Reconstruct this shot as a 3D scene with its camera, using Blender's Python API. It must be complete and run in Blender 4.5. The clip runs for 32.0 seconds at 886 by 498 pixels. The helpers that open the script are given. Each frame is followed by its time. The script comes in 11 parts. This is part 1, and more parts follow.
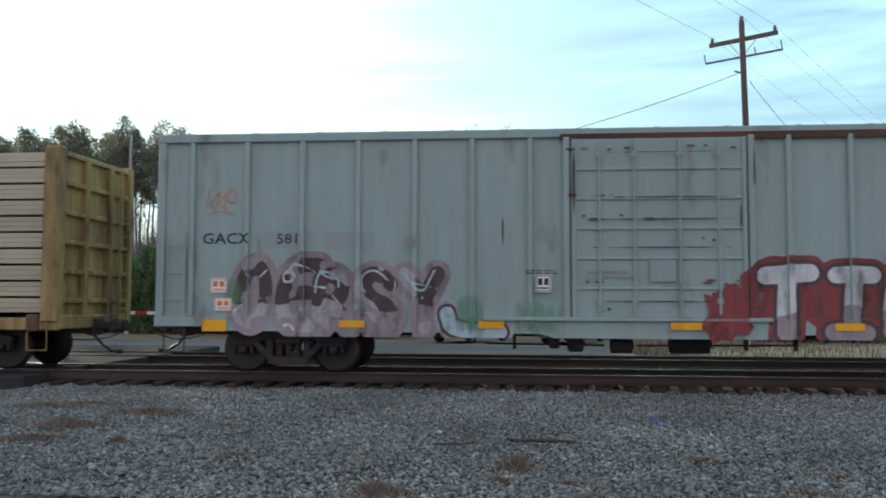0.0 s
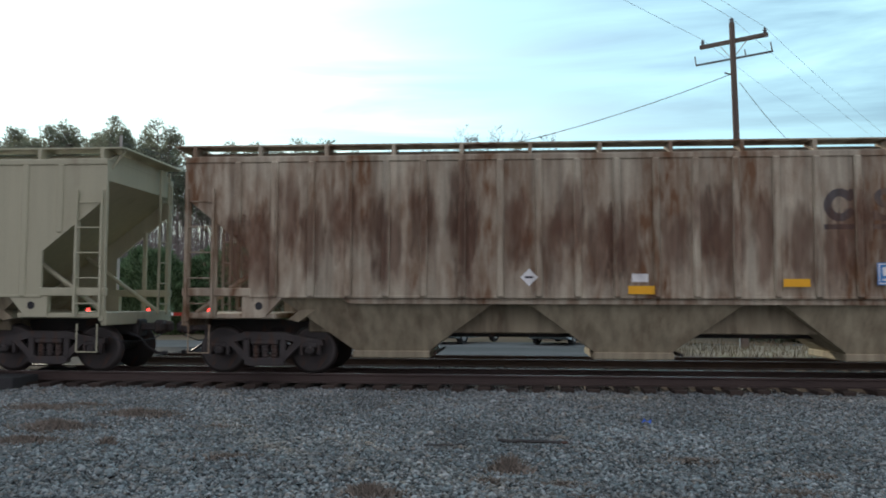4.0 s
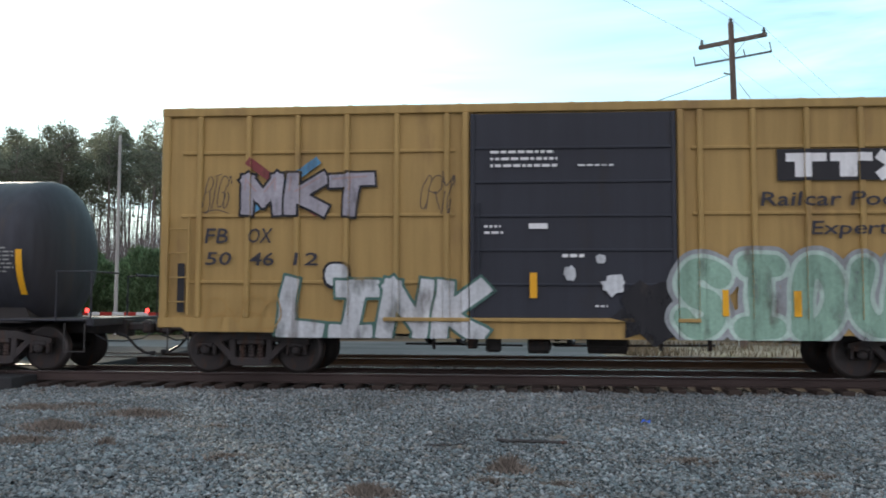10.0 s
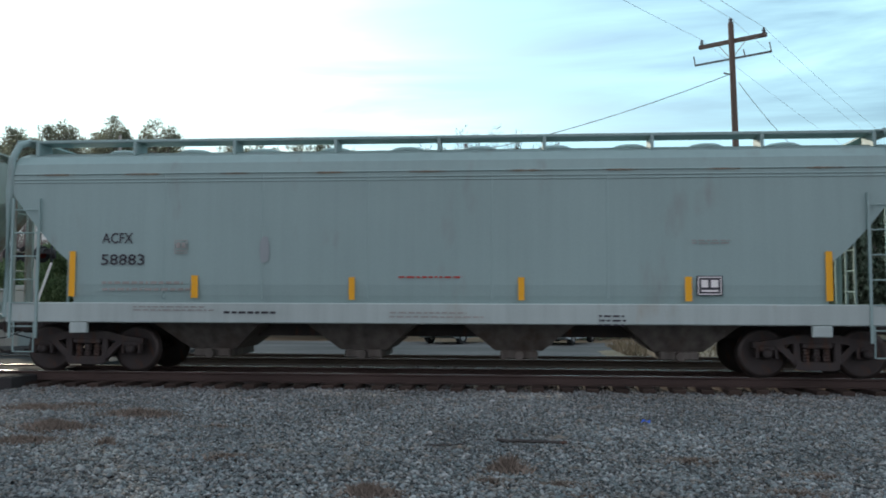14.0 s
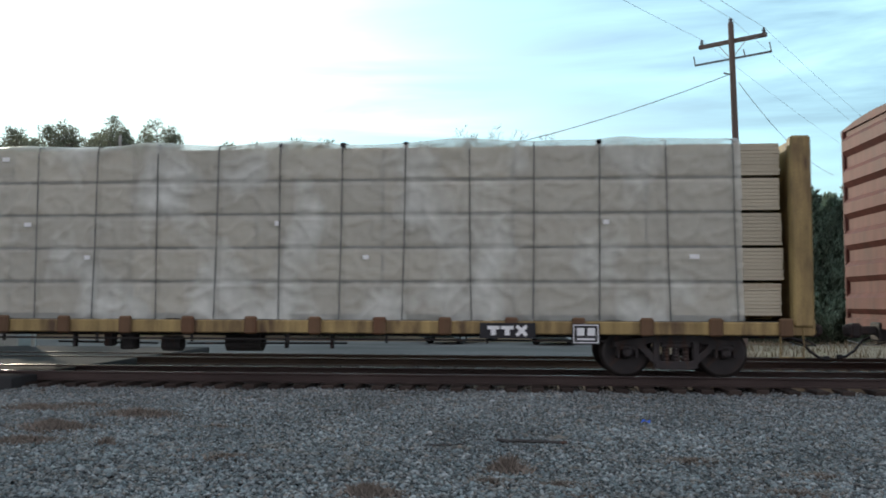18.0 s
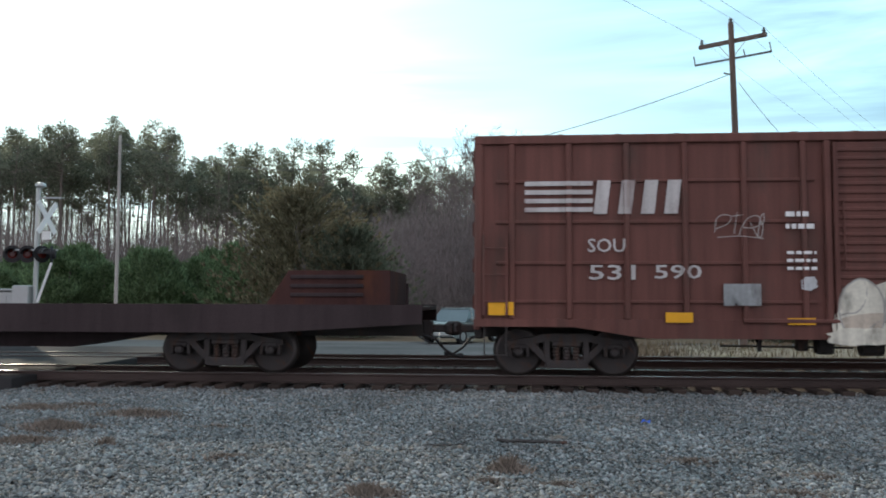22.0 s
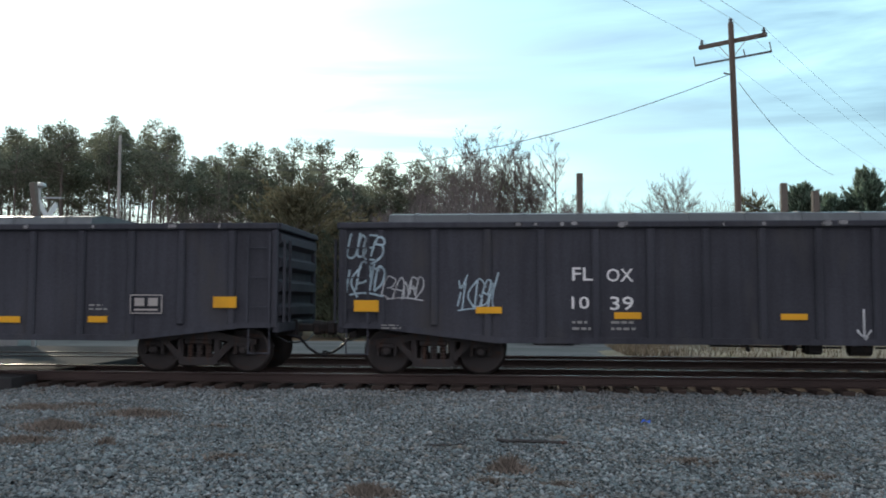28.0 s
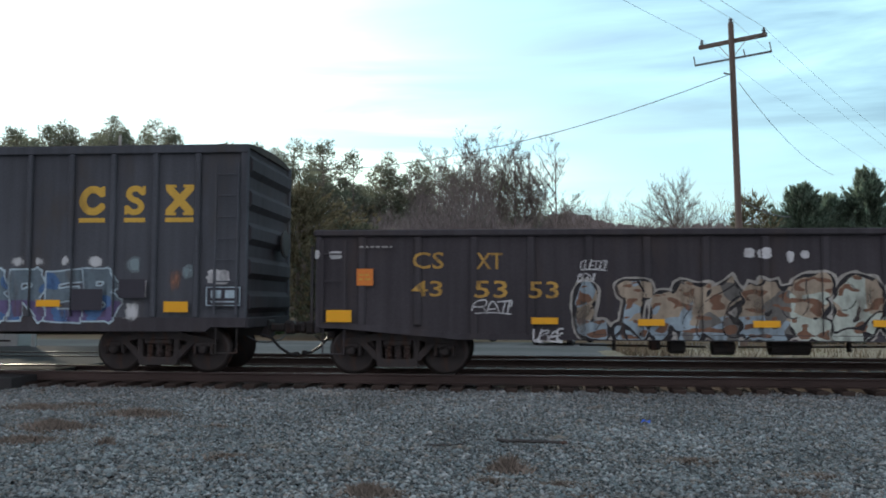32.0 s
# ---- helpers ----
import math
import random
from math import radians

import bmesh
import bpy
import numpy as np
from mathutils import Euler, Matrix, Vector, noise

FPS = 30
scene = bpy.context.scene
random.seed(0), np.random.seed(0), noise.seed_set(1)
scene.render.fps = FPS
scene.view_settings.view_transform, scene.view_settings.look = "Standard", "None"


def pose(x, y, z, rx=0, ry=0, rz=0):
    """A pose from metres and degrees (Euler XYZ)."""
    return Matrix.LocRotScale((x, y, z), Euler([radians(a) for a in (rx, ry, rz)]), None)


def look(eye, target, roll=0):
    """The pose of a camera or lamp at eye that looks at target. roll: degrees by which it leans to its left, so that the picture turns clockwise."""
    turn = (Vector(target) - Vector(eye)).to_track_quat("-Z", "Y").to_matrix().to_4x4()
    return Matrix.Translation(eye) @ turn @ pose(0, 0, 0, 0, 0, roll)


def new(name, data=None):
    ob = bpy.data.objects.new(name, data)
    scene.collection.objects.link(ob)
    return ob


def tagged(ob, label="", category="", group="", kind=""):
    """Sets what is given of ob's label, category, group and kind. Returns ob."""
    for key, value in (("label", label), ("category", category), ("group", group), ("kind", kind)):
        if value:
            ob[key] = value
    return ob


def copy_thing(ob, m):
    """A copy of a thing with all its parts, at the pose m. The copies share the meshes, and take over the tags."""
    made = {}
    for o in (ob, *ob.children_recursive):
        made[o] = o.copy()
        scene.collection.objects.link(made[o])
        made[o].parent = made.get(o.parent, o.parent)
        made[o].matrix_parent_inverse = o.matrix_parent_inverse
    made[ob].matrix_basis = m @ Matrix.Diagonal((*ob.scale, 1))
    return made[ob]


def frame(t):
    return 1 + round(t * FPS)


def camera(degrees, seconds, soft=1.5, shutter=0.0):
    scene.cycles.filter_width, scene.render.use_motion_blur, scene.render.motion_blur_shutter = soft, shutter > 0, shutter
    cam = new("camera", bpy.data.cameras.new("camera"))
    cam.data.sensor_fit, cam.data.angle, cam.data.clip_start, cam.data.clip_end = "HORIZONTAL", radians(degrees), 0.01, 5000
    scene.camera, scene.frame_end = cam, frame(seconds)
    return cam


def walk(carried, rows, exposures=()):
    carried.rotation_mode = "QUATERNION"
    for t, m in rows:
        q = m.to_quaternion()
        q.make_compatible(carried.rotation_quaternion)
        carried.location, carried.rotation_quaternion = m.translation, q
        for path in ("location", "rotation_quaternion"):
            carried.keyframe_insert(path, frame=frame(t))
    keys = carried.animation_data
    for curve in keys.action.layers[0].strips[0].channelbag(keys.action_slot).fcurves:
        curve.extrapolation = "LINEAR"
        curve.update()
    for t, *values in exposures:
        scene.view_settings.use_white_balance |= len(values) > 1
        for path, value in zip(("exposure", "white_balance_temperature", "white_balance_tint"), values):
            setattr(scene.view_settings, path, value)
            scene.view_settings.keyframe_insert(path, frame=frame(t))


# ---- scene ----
cam = camera(55.7, 32.0, 1.8, 0.05)
EYE = (0.0, 0.0, 1.379)
TRACK = 16.92          # centre line of the near track
TRACK_FAR = 21.39      # centre line of the second track


def aim(yaw, pitch, roll):
    """Yaw to the left of the track's normal, pitch up, in degrees."""
    a, b = radians(yaw), radians(pitch)
    way = Vector((-math.sin(a) * math.cos(b), math.cos(a) * math.cos(b), math.sin(b)))
    return look(EYE, Vector(EYE) + way * 10, roll)


walk(cam, [(0.0, aim(5.36, 3.58, 0.17)), (0.5, aim(5.24, 3.58, 0.17)), (1.0, aim(5.14, 3.59, 0.17)), (1.5, aim(5.05, 3.60, 0.17)),
           (2.0, aim(4.98, 3.62, 0.17)), (2.5, aim(4.90, 3.63, 0.17)), (3.0, aim(4.85, 3.63, 0.17)), (3.5, aim(4.80, 3.64, 0.17)),
           (4.5, aim(4.74, 3.64, 0.17)), (5.5, aim(4.71, 3.64, 0.17)), (6.0, aim(4.70, 3.64, 0.17)), (32.0, aim(4.70, 3.64, 0.17))],
     exposures=[(0.0, 0.13, 6500, 10), (1.0, 0.39, 6500, 10), (2.0, 0.36, 6500, 10), (3.0, 0.01, 6500, 10), (6.0, 0.03, 6500, 10), (7.0, 0.18, 6500, 10), (8.0, 0.28, 6500, 10), (9.0, 0.16, 6500, 10), (10.0, 0.42, 6500, 10), (11.0, 0.14, 6500, 10), (12.0, 0.20, 6500, 10), (13.0, 0.01, 6500, 10), (14.0, 0.04, 6500, 10), (15.0, 0.16, 6500, 10), (16.5, 0.58, 6500, 10), (17.0, 0.62, 6500, 10), (17.6, 0.21, 6500, 10), (18.0, 0.06, 6500, 10), (19.0, -0.06, 6500, 10), (20.0, -0.04, 6500, 10), (21.0, 0.18, 6500, 10), (22.0, 0.28, 6500, 10), (23.0, 0.01, 6500, 10), (24.0, 0.06, 6500, 10), (28.0, 0.06, 6500, 10), (32.0, 0.06, 6500, 10)])

# ---- light: a low winter sun behind thin cloud, beyond the track and to the left ----
SUN_AZ, SUN_EL = 34.0, 15.0   # degrees left of the track's normal, degrees above the horizon


def make_world():
    w = bpy.data.worlds.new("sky")
    w.use_nodes = True
    nt = w.node_tree
    nt.nodes.clear()
    out = nt.nodes.new("ShaderNodeOutputWorld")
    bg = nt.nodes.new("ShaderNodeBackground")
    sky = nt.nodes.new("ShaderNodeTexSky")
    sky.sky_type = "NISHITA"
    sky.sun_disc = False
    sky.sun_elevation = radians(SUN_EL)
    sky.sun_rotation = radians(-SUN_AZ)
    sky.air_density, sky.dust_density, sky.ozone_density = 1.0, 1.6, 1.5
    co = nt.nodes.new("ShaderNodeTexCoord")
    mp = nt.nodes.new("ShaderNodeMapping")
    mp.inputs["Scale"].default_value = (0.9, 0.8, 7.5)
    mp.inputs["Rotation"].default_value = (0.0, 0.22, 0.2)
    n1 = nt.nodes.new("ShaderNodeTexNoise")
    n1.inputs["Scale"].default_value = 2.1
    n1.inputs["Detail"].default_value = 7
    n1.inputs["Roughness"].default_value = 0.55
    n1.inputs["Distortion"].default_value = 0.5
    ramp = nt.nodes.new("ShaderNodeMapRange")
    ramp.inputs["From Min"].default_value = 0.40
    ramp.inputs["From Max"].default_value = 0.62
    mix = nt.nodes.new("ShaderNodeMix")
    mix.data_type = "RGBA"
    cloud = nt.nodes.new("ShaderNodeMix")
    cloud.data_type = "RGBA"
    cloud.inputs["A"].default_value = (5.0, 8.2, 9.3, 1)
    cloud.inputs["B"].default_value = (6.4, 6.2, 7.1, 1)
    # veil of thin cloud round the sun
    dot = nt.nodes.new("ShaderNodeVectorMath")
    dot.operation = "DOT_PRODUCT"
    e, a = radians(SUN_EL), radians(SUN_AZ)
    dot.inputs[1].default_value = (-math.sin(a) * math.cos(e), math.cos(a) * math.cos(e), math.sin(e))
    veil = nt.nodes.new("ShaderNodeMapRange")
    veil.interpolation_type = "SMOOTHSTEP"
    veil.inputs["From Min"].default_value = 0.60
    veil.inputs["From Max"].default_value = 1.0
    veil.inputs["To Max"].default_value = 1.0
    soft = nt.nodes.new("ShaderNodeMath")
    soft.operation = "POWER"
    soft.inputs[1].default_value = 9.5
    mix2 = nt.nodes.new("ShaderNodeMix")
    mix2.data_type = "RGBA"
    mix2.inputs["B"].default_value = (8.8, 11.0, 11.0, 1)
    L = nt.links.new
    L(co.outputs["Generated"], mp.inputs["Vector"])
    L(mp.outputs["Vector"], n1.inputs["Vector"])
    sep = nt.nodes.new("ShaderNodeSeparateXYZ")
    L(co.outputs["Generated"], sep.inputs["Vector"])
    north = nt.nodes.new("ShaderNodeMapRange")
    for key, val in zip(("From Min", "From Max", "To Min", "To Max"), (0.6, -0.6, 0.0, 0.16)):
        north.inputs[key].default_value = val
    L(sep.outputs["Y"], north.inputs["Value"])
    cover = nt.nodes.new("ShaderNodeMath")
    L(n1.outputs["Fac"], cover.inputs[0])
    L(north.outputs["Result"], cover.inputs[1])
    L(cover.outputs["Value"], ramp.inputs["Value"])
    turn = nt.nodes.new("ShaderNodeMapRange")
    turn.inputs["From Min"].default_value, turn.inputs["From Max"].default_value = 0.6, -0.6
    L(sep.outputs["Y"], turn.inputs["Value"])
    L(turn.outputs["Result"], cloud.inputs["Factor"])
    L(cloud.outputs["Result"], mix.inputs["B"])
    L(ramp.outputs["Result"], mix.inputs["Factor"])
    haze = nt.nodes.new("ShaderNodeMix")
    haze.data_type, haze.blend_type = "RGBA", "MULTIPLY"
    haze.inputs["Factor"].default_value = 1.0
    haze.inputs["B"].default_value = (1.02, 1.27, 1.30, 1)
    L(sky.outputs["Color"], haze.inputs["A"])
    L(haze.outputs["Result"], mix.inputs["A"])
    L(co.outputs["Generated"], dot.inputs[0])
    L(dot.outputs["Value"], veil.inputs["Value"])
    L(veil.outputs["Result"], soft.inputs[0])
    L(soft.outputs["Value"], mix2.inputs["Factor"])
    L(mix.outputs["Result"], mix2.inputs["A"])
    L(mix2.outputs["Result"], bg.inputs["Color"])
    bg.inputs["Strength"].default_value = 0.13
    L(bg.outputs["Background"], out.inputs["Surface"])
    scene.world = w


make_world()
sun = new("sun", bpy.data.lights.new("sun", "SUN"))
sun.data.energy, sun.data.angle, sun.data.color = 2.6, radians(1.5), (1.0, 0.90, 0.74)
sun.matrix_world = look((-math.sin(radians(SUN_AZ)) * 60, math.cos(radians(SUN_AZ)) * 60, 60 * math.tan(radians(SUN_EL))), (0, 0, 0))


# ---- materials ----
def material(name, base, rough=0.6, metal=0.0, spread=0.25, scale=(3, 3, 3), fine=40.0, bump=0.15, stain=None, stain_amount=0.0,
             streak=0.0, island=0.0, spec=0.4, per_object=0.0, thin=0.0, tints=(), ragged=0.0, sheer=None, wear=None):
    """A surface with patches at two scales, vertical streaks, stains and fine relief, in metres of its object."""
    m = bpy.data.materials.new(name)
    m.use_nodes = True
    nt = m.node_tree
    p = nt.nodes["Principled BSDF"]
    L = nt.links.new
    co = nt.nodes.new("ShaderNodeTexCoord")
    info = nt.nodes.new("ShaderNodeObjectInfo")

    def noise_at(sc, detail, scale3=(1, 1, 1)):
        mp = nt.nodes.new("ShaderNodeMapping")
        mp.inputs["Scale"].default_value = scale3
        n = nt.nodes.new("ShaderNodeTexNoise")
        n.inputs["Scale"].default_value = sc
        n.inputs["Detail"].default_value = detail
        L(co.outputs["Object"], mp.inputs["Vector"])
        L(mp.outputs["Vector"], n.inputs["Vector"])
        return n.outputs["Fac"]

    def ranged(socket, a, b, c, d):
        r = nt.nodes.new("ShaderNodeMapRange")
        for key, val in zip(("From Min", "From Max", "To Min", "To Max"), (a, b, c, d)):
            r.inputs[key].default_value = val
        L(socket, r.inputs["Value"])
        return r.outputs["Result"]

    def times(x, y):
        n = nt.nodes.new("ShaderNodeMath")
        n.operation = "MULTIPLY"
        L(x, n.inputs[0])
        L(y, n.inputs[1])
        return n.outputs["Value"]

    big = noise_at(1.0, 4, tuple(s * 0.25 for s in scale))
    small = noise_at(fine, 5)
    val = times(ranged(big, 0.3, 0.7, 1 - spread, 1 + spread), ranged(small, 0.25, 0.75, 1 - spread * 0.6, 1 + spread * 0.6))
    if streak:
        val = times(val, ranged(noise_at(6.0, 4, (1.0, 1.0, 0.06)), 0.35, 0.75, 1 + streak * 0.4, 1 - streak))
    if island:
        g = nt.nodes.new("ShaderNodeNewGeometry")
        val = times(val, ranged(g.outputs["Random Per Island"], 0, 1, 1 - island, 1 + island))
    if per_object:
        val = times(val, ranged(info.outputs["Random"], 0, 1, 1 - per_object, 1 + per_object))
    hsv = nt.nodes.new("ShaderNodeHueSaturation")
    hsv.inputs["Color"].default_value = (*base, 1)
    L(val, hsv.inputs["Value"])
    if tints:
        g2 = nt.nodes.new("ShaderNodeNewGeometry")
        ramp = nt.nodes.new("ShaderNodeValToRGB")
        ramp.color_ramp.interpolation = "CONSTANT"
        times_seven = nt.nodes.new("ShaderNodeMath")
        times_seven.operation = "MULTIPLY"
        times_seven.inputs[1].default_value = 7.31
        frac = nt.nodes.new("ShaderNodeMath")
        frac.operation = "FRACT"
        L(g2.outputs["Random Per Island"], times_seven.inputs[0])
        L(times_seven.outputs["Value"], frac.inputs[0])
        L(frac.outputs["Value"], ramp.inputs["Fac"])
        for i, tint in enumerate(tints):
            e = ramp.color_ramp.elements[i] if i < 2 else ramp.color_ramp.elements.new(i / len(tints))
            e.position, e.color = i / len(tints), (*tint, 1)
        L(ramp.outputs["Color"], hsv.inputs["Color"])
    col = hsv.outputs["Color"]
    if stain:
        mix = nt.nodes.new("ShaderNodeMix")
        mix.data_type = "RGBA"
        mix.inputs["B"].default_value = (*stain, 1)
        L(col, mix.inputs["A"])
        L(times(ranged(noise_at(1.3, 6, (scale[0], scale[1], scale[2] * 0.35)), 0.62 - stain_amount * 0.3, 0.80 - stain_amount * 0.2, 0, 1),
                ranged(noise_at(9.0, 5, (1, 1, 0.25)), 0.35, 0.6, 0.35, 1)), mix.inputs["Factor"])
        col = mix.outputs["Result"]
    L(col, p.inputs["Base Color"])
    L(ranged(small, 0.2, 0.8, max(0.05, rough - 0.12), min(1, rough + 0.12)), p.inputs["Roughness"])
    p.inputs["Metallic"].default_value = metal
    p.inputs["Specular IOR Level"].default_value = spec
    if bump:
        b = nt.nodes.new("ShaderNodeBump")
        b.inputs["Strength"].default_value = bump
        b.inputs["Distance"].default_value = 0.02
        L(small, b.inputs["Height"])
        L(b.outputs["Normal"], p.inputs["Normal"])
    if ragged:
        # worn through in streaks and towards its edges
        g3 = nt.nodes.new("ShaderNodeSeparateXYZ")
        L(co.outputs["Generated"], g3.inputs["Vector"])
        rims = [ranged(times(ranged(g3.outputs[a], 0, 1, -1, 1), ranged(g3.outputs[a], 0, 1, -1, 1)), 0, 1, 1, 0) for a in ("X", "Z")]
        add = nt.nodes.new("ShaderNodeMath")
        L(ranged(times(rims[0], rims[1]), 0, 1, -0.25, 0.30), add.inputs[0])
        L(noise_at(7.0, 6, (1.0, 1.0, 0.22)), add.inputs[1])
        clear = nt.nodes.new("ShaderNodeBsdfTransparent")
        mx = nt.nodes.new("ShaderNodeMixShader")
        L(ranged(add.outputs["Value"], 0.42, 0.72, 0.0, ragged), mx.inputs["Fac"])
        L(clear.outputs["BSDF"], mx.inputs[1])
        L(p.outputs["BSDF"], mx.inputs[2])
        L(mx.outputs["Shader"], nt.nodes["Material Output"].inputs["Surface"])
    if wear:
        # faded and flaked, thinnest in streaks
        clear = nt.nodes.new("ShaderNodeBsdfTransparent")
        mx = nt.nodes.new("ShaderNodeMixShader")
        L(ranged(noise_at(3.5, 7, (1.0, 1.0, 0.45)), wear[0], wear[1], wear[2], 1.0), mx.inputs["Fac"])
        L(clear.outputs["BSDF"], mx.inputs[1])
        L(p.outputs["BSDF"], mx.inputs[2])
        L(mx.outputs["Shader"], nt.nodes["Material Output"].inputs["Surface"])
    if sheer:
        # thin plastic: clearer where it lies flat, milky where it lifts
        clear = nt.nodes.new("ShaderNodeBsdfTransparent")
        mx = nt.nodes.new("ShaderNodeMixShader")
        L(ranged(noise_at(0.8, 3, (1.0, 1.0, 0.7)), 0.50, 0.68, *sheer), mx.inputs["Fac"])
        L(clear.outputs["BSDF"], mx.inputs[1])
        L(p.outputs["BSDF"], mx.inputs[2])
        L(mx.outputs["Shader"], nt.nodes["Material Output"].inputs["Surface"])
    if thin:
        tr = nt.nodes.new("ShaderNodeBsdfTranslucent")
        L(col, tr.inputs["Color"])
        mx = nt.nodes.new("ShaderNodeMixShader")
        mx.inputs["Fac"].default_value = thin
        L(p.outputs["BSDF"], mx.inputs[1])
        L(tr.outputs["BSDF"], mx.inputs[2])
        L(mx.outputs["Shader"], nt.nodes["Material Output"].inputs["Surface"])
    return m


def glow(name, colour, strength):
    m = bpy.data.materials.new(name)
    m.use_nodes = True
    p = m.node_tree.nodes["Principled BSDF"]
    p.inputs["Base Color"].default_value = (*colour, 1)
    p.inputs["Emission Color"].default_value = (*colour, 1)
    p.inputs["Emission Strength"].default_value = strength
    return m


RUST = (0.13, 0.05, 0.025)
GRIME = (0.03, 0.026, 0.022)


def paint(name, base, rough=0.55, stain=RUST, amount=0.15, streak=0.18, spread=0.12, spec=0.28):
    return material(name, base, rough, 0.0, spread, (1.2, 1.2, 1.2), 30.0, 0.08, stain, amount, streak, spec=spec)


M_TRUCK = material("cast_steel", (0.050, 0.044, 0.042), 0.7, 0.2, 0.3, (6, 6, 6), 50, 0.3, (0.09, 0.045, 0.025), 0.35)
M_WHEEL = material("wheel_steel", (0.050, 0.045, 0.043), 0.55, 0.5, 0.25, (6, 6, 6), 60, 0.15, (0.10, 0.05, 0.03), 0.3)
M_RIM = material("worn_rim", (0.075, 0.066, 0.062), 0.45, 0.7, 0.15, (6, 6, 6), 60, 0.05)
M_BLACK = paint("black_paint", (0.022, 0.022, 0.024), 0.5, GRIME, 0.2, 0.2)
M_UNDER = material("underframe_grime", (0.042, 0.038, 0.035), 0.75, 0.0, 0.35, (3, 3, 3), 40, 0.25, RUST, 0.2)
M_YELLOW = paint("reflective_yellow", (0.80, 0.40, 0.02), 0.4, GRIME, 0.02, 0.06, 0.08)
M_WHITE = paint("white_stencil", (0.78, 0.78, 0.76), 0.5, GRIME, 0.05, 0.1, 0.1)
M_DARKTXT = paint("dark_stencil", (0.035, 0.035, 0.045), 0.5, None, 0.0, 0.1, 0.15)
M_GREYTXT = paint("faded_stencil", (0.30, 0.30, 0.28), 0.6, None, 0.0, 0.1, 0.2)
M_GOLD = paint("gold_stencil", (0.50, 0.30, 0.05), 0.5, GRIME, 0.25, 0.15, 0.25)
M_ORANGE = paint("orange_placard", (0.62, 0.20, 0.04), 0.5, GRIME, 0.1, 0.1)
M_RED = paint("red_paint", (0.42, 0.04, 0.03), 0.5, GRIME, 0.05, 0.1)
M_BLUE = paint("blue_paint", (0.06, 0.22, 0.50), 0.5, GRIME, 0.05, 0.1)


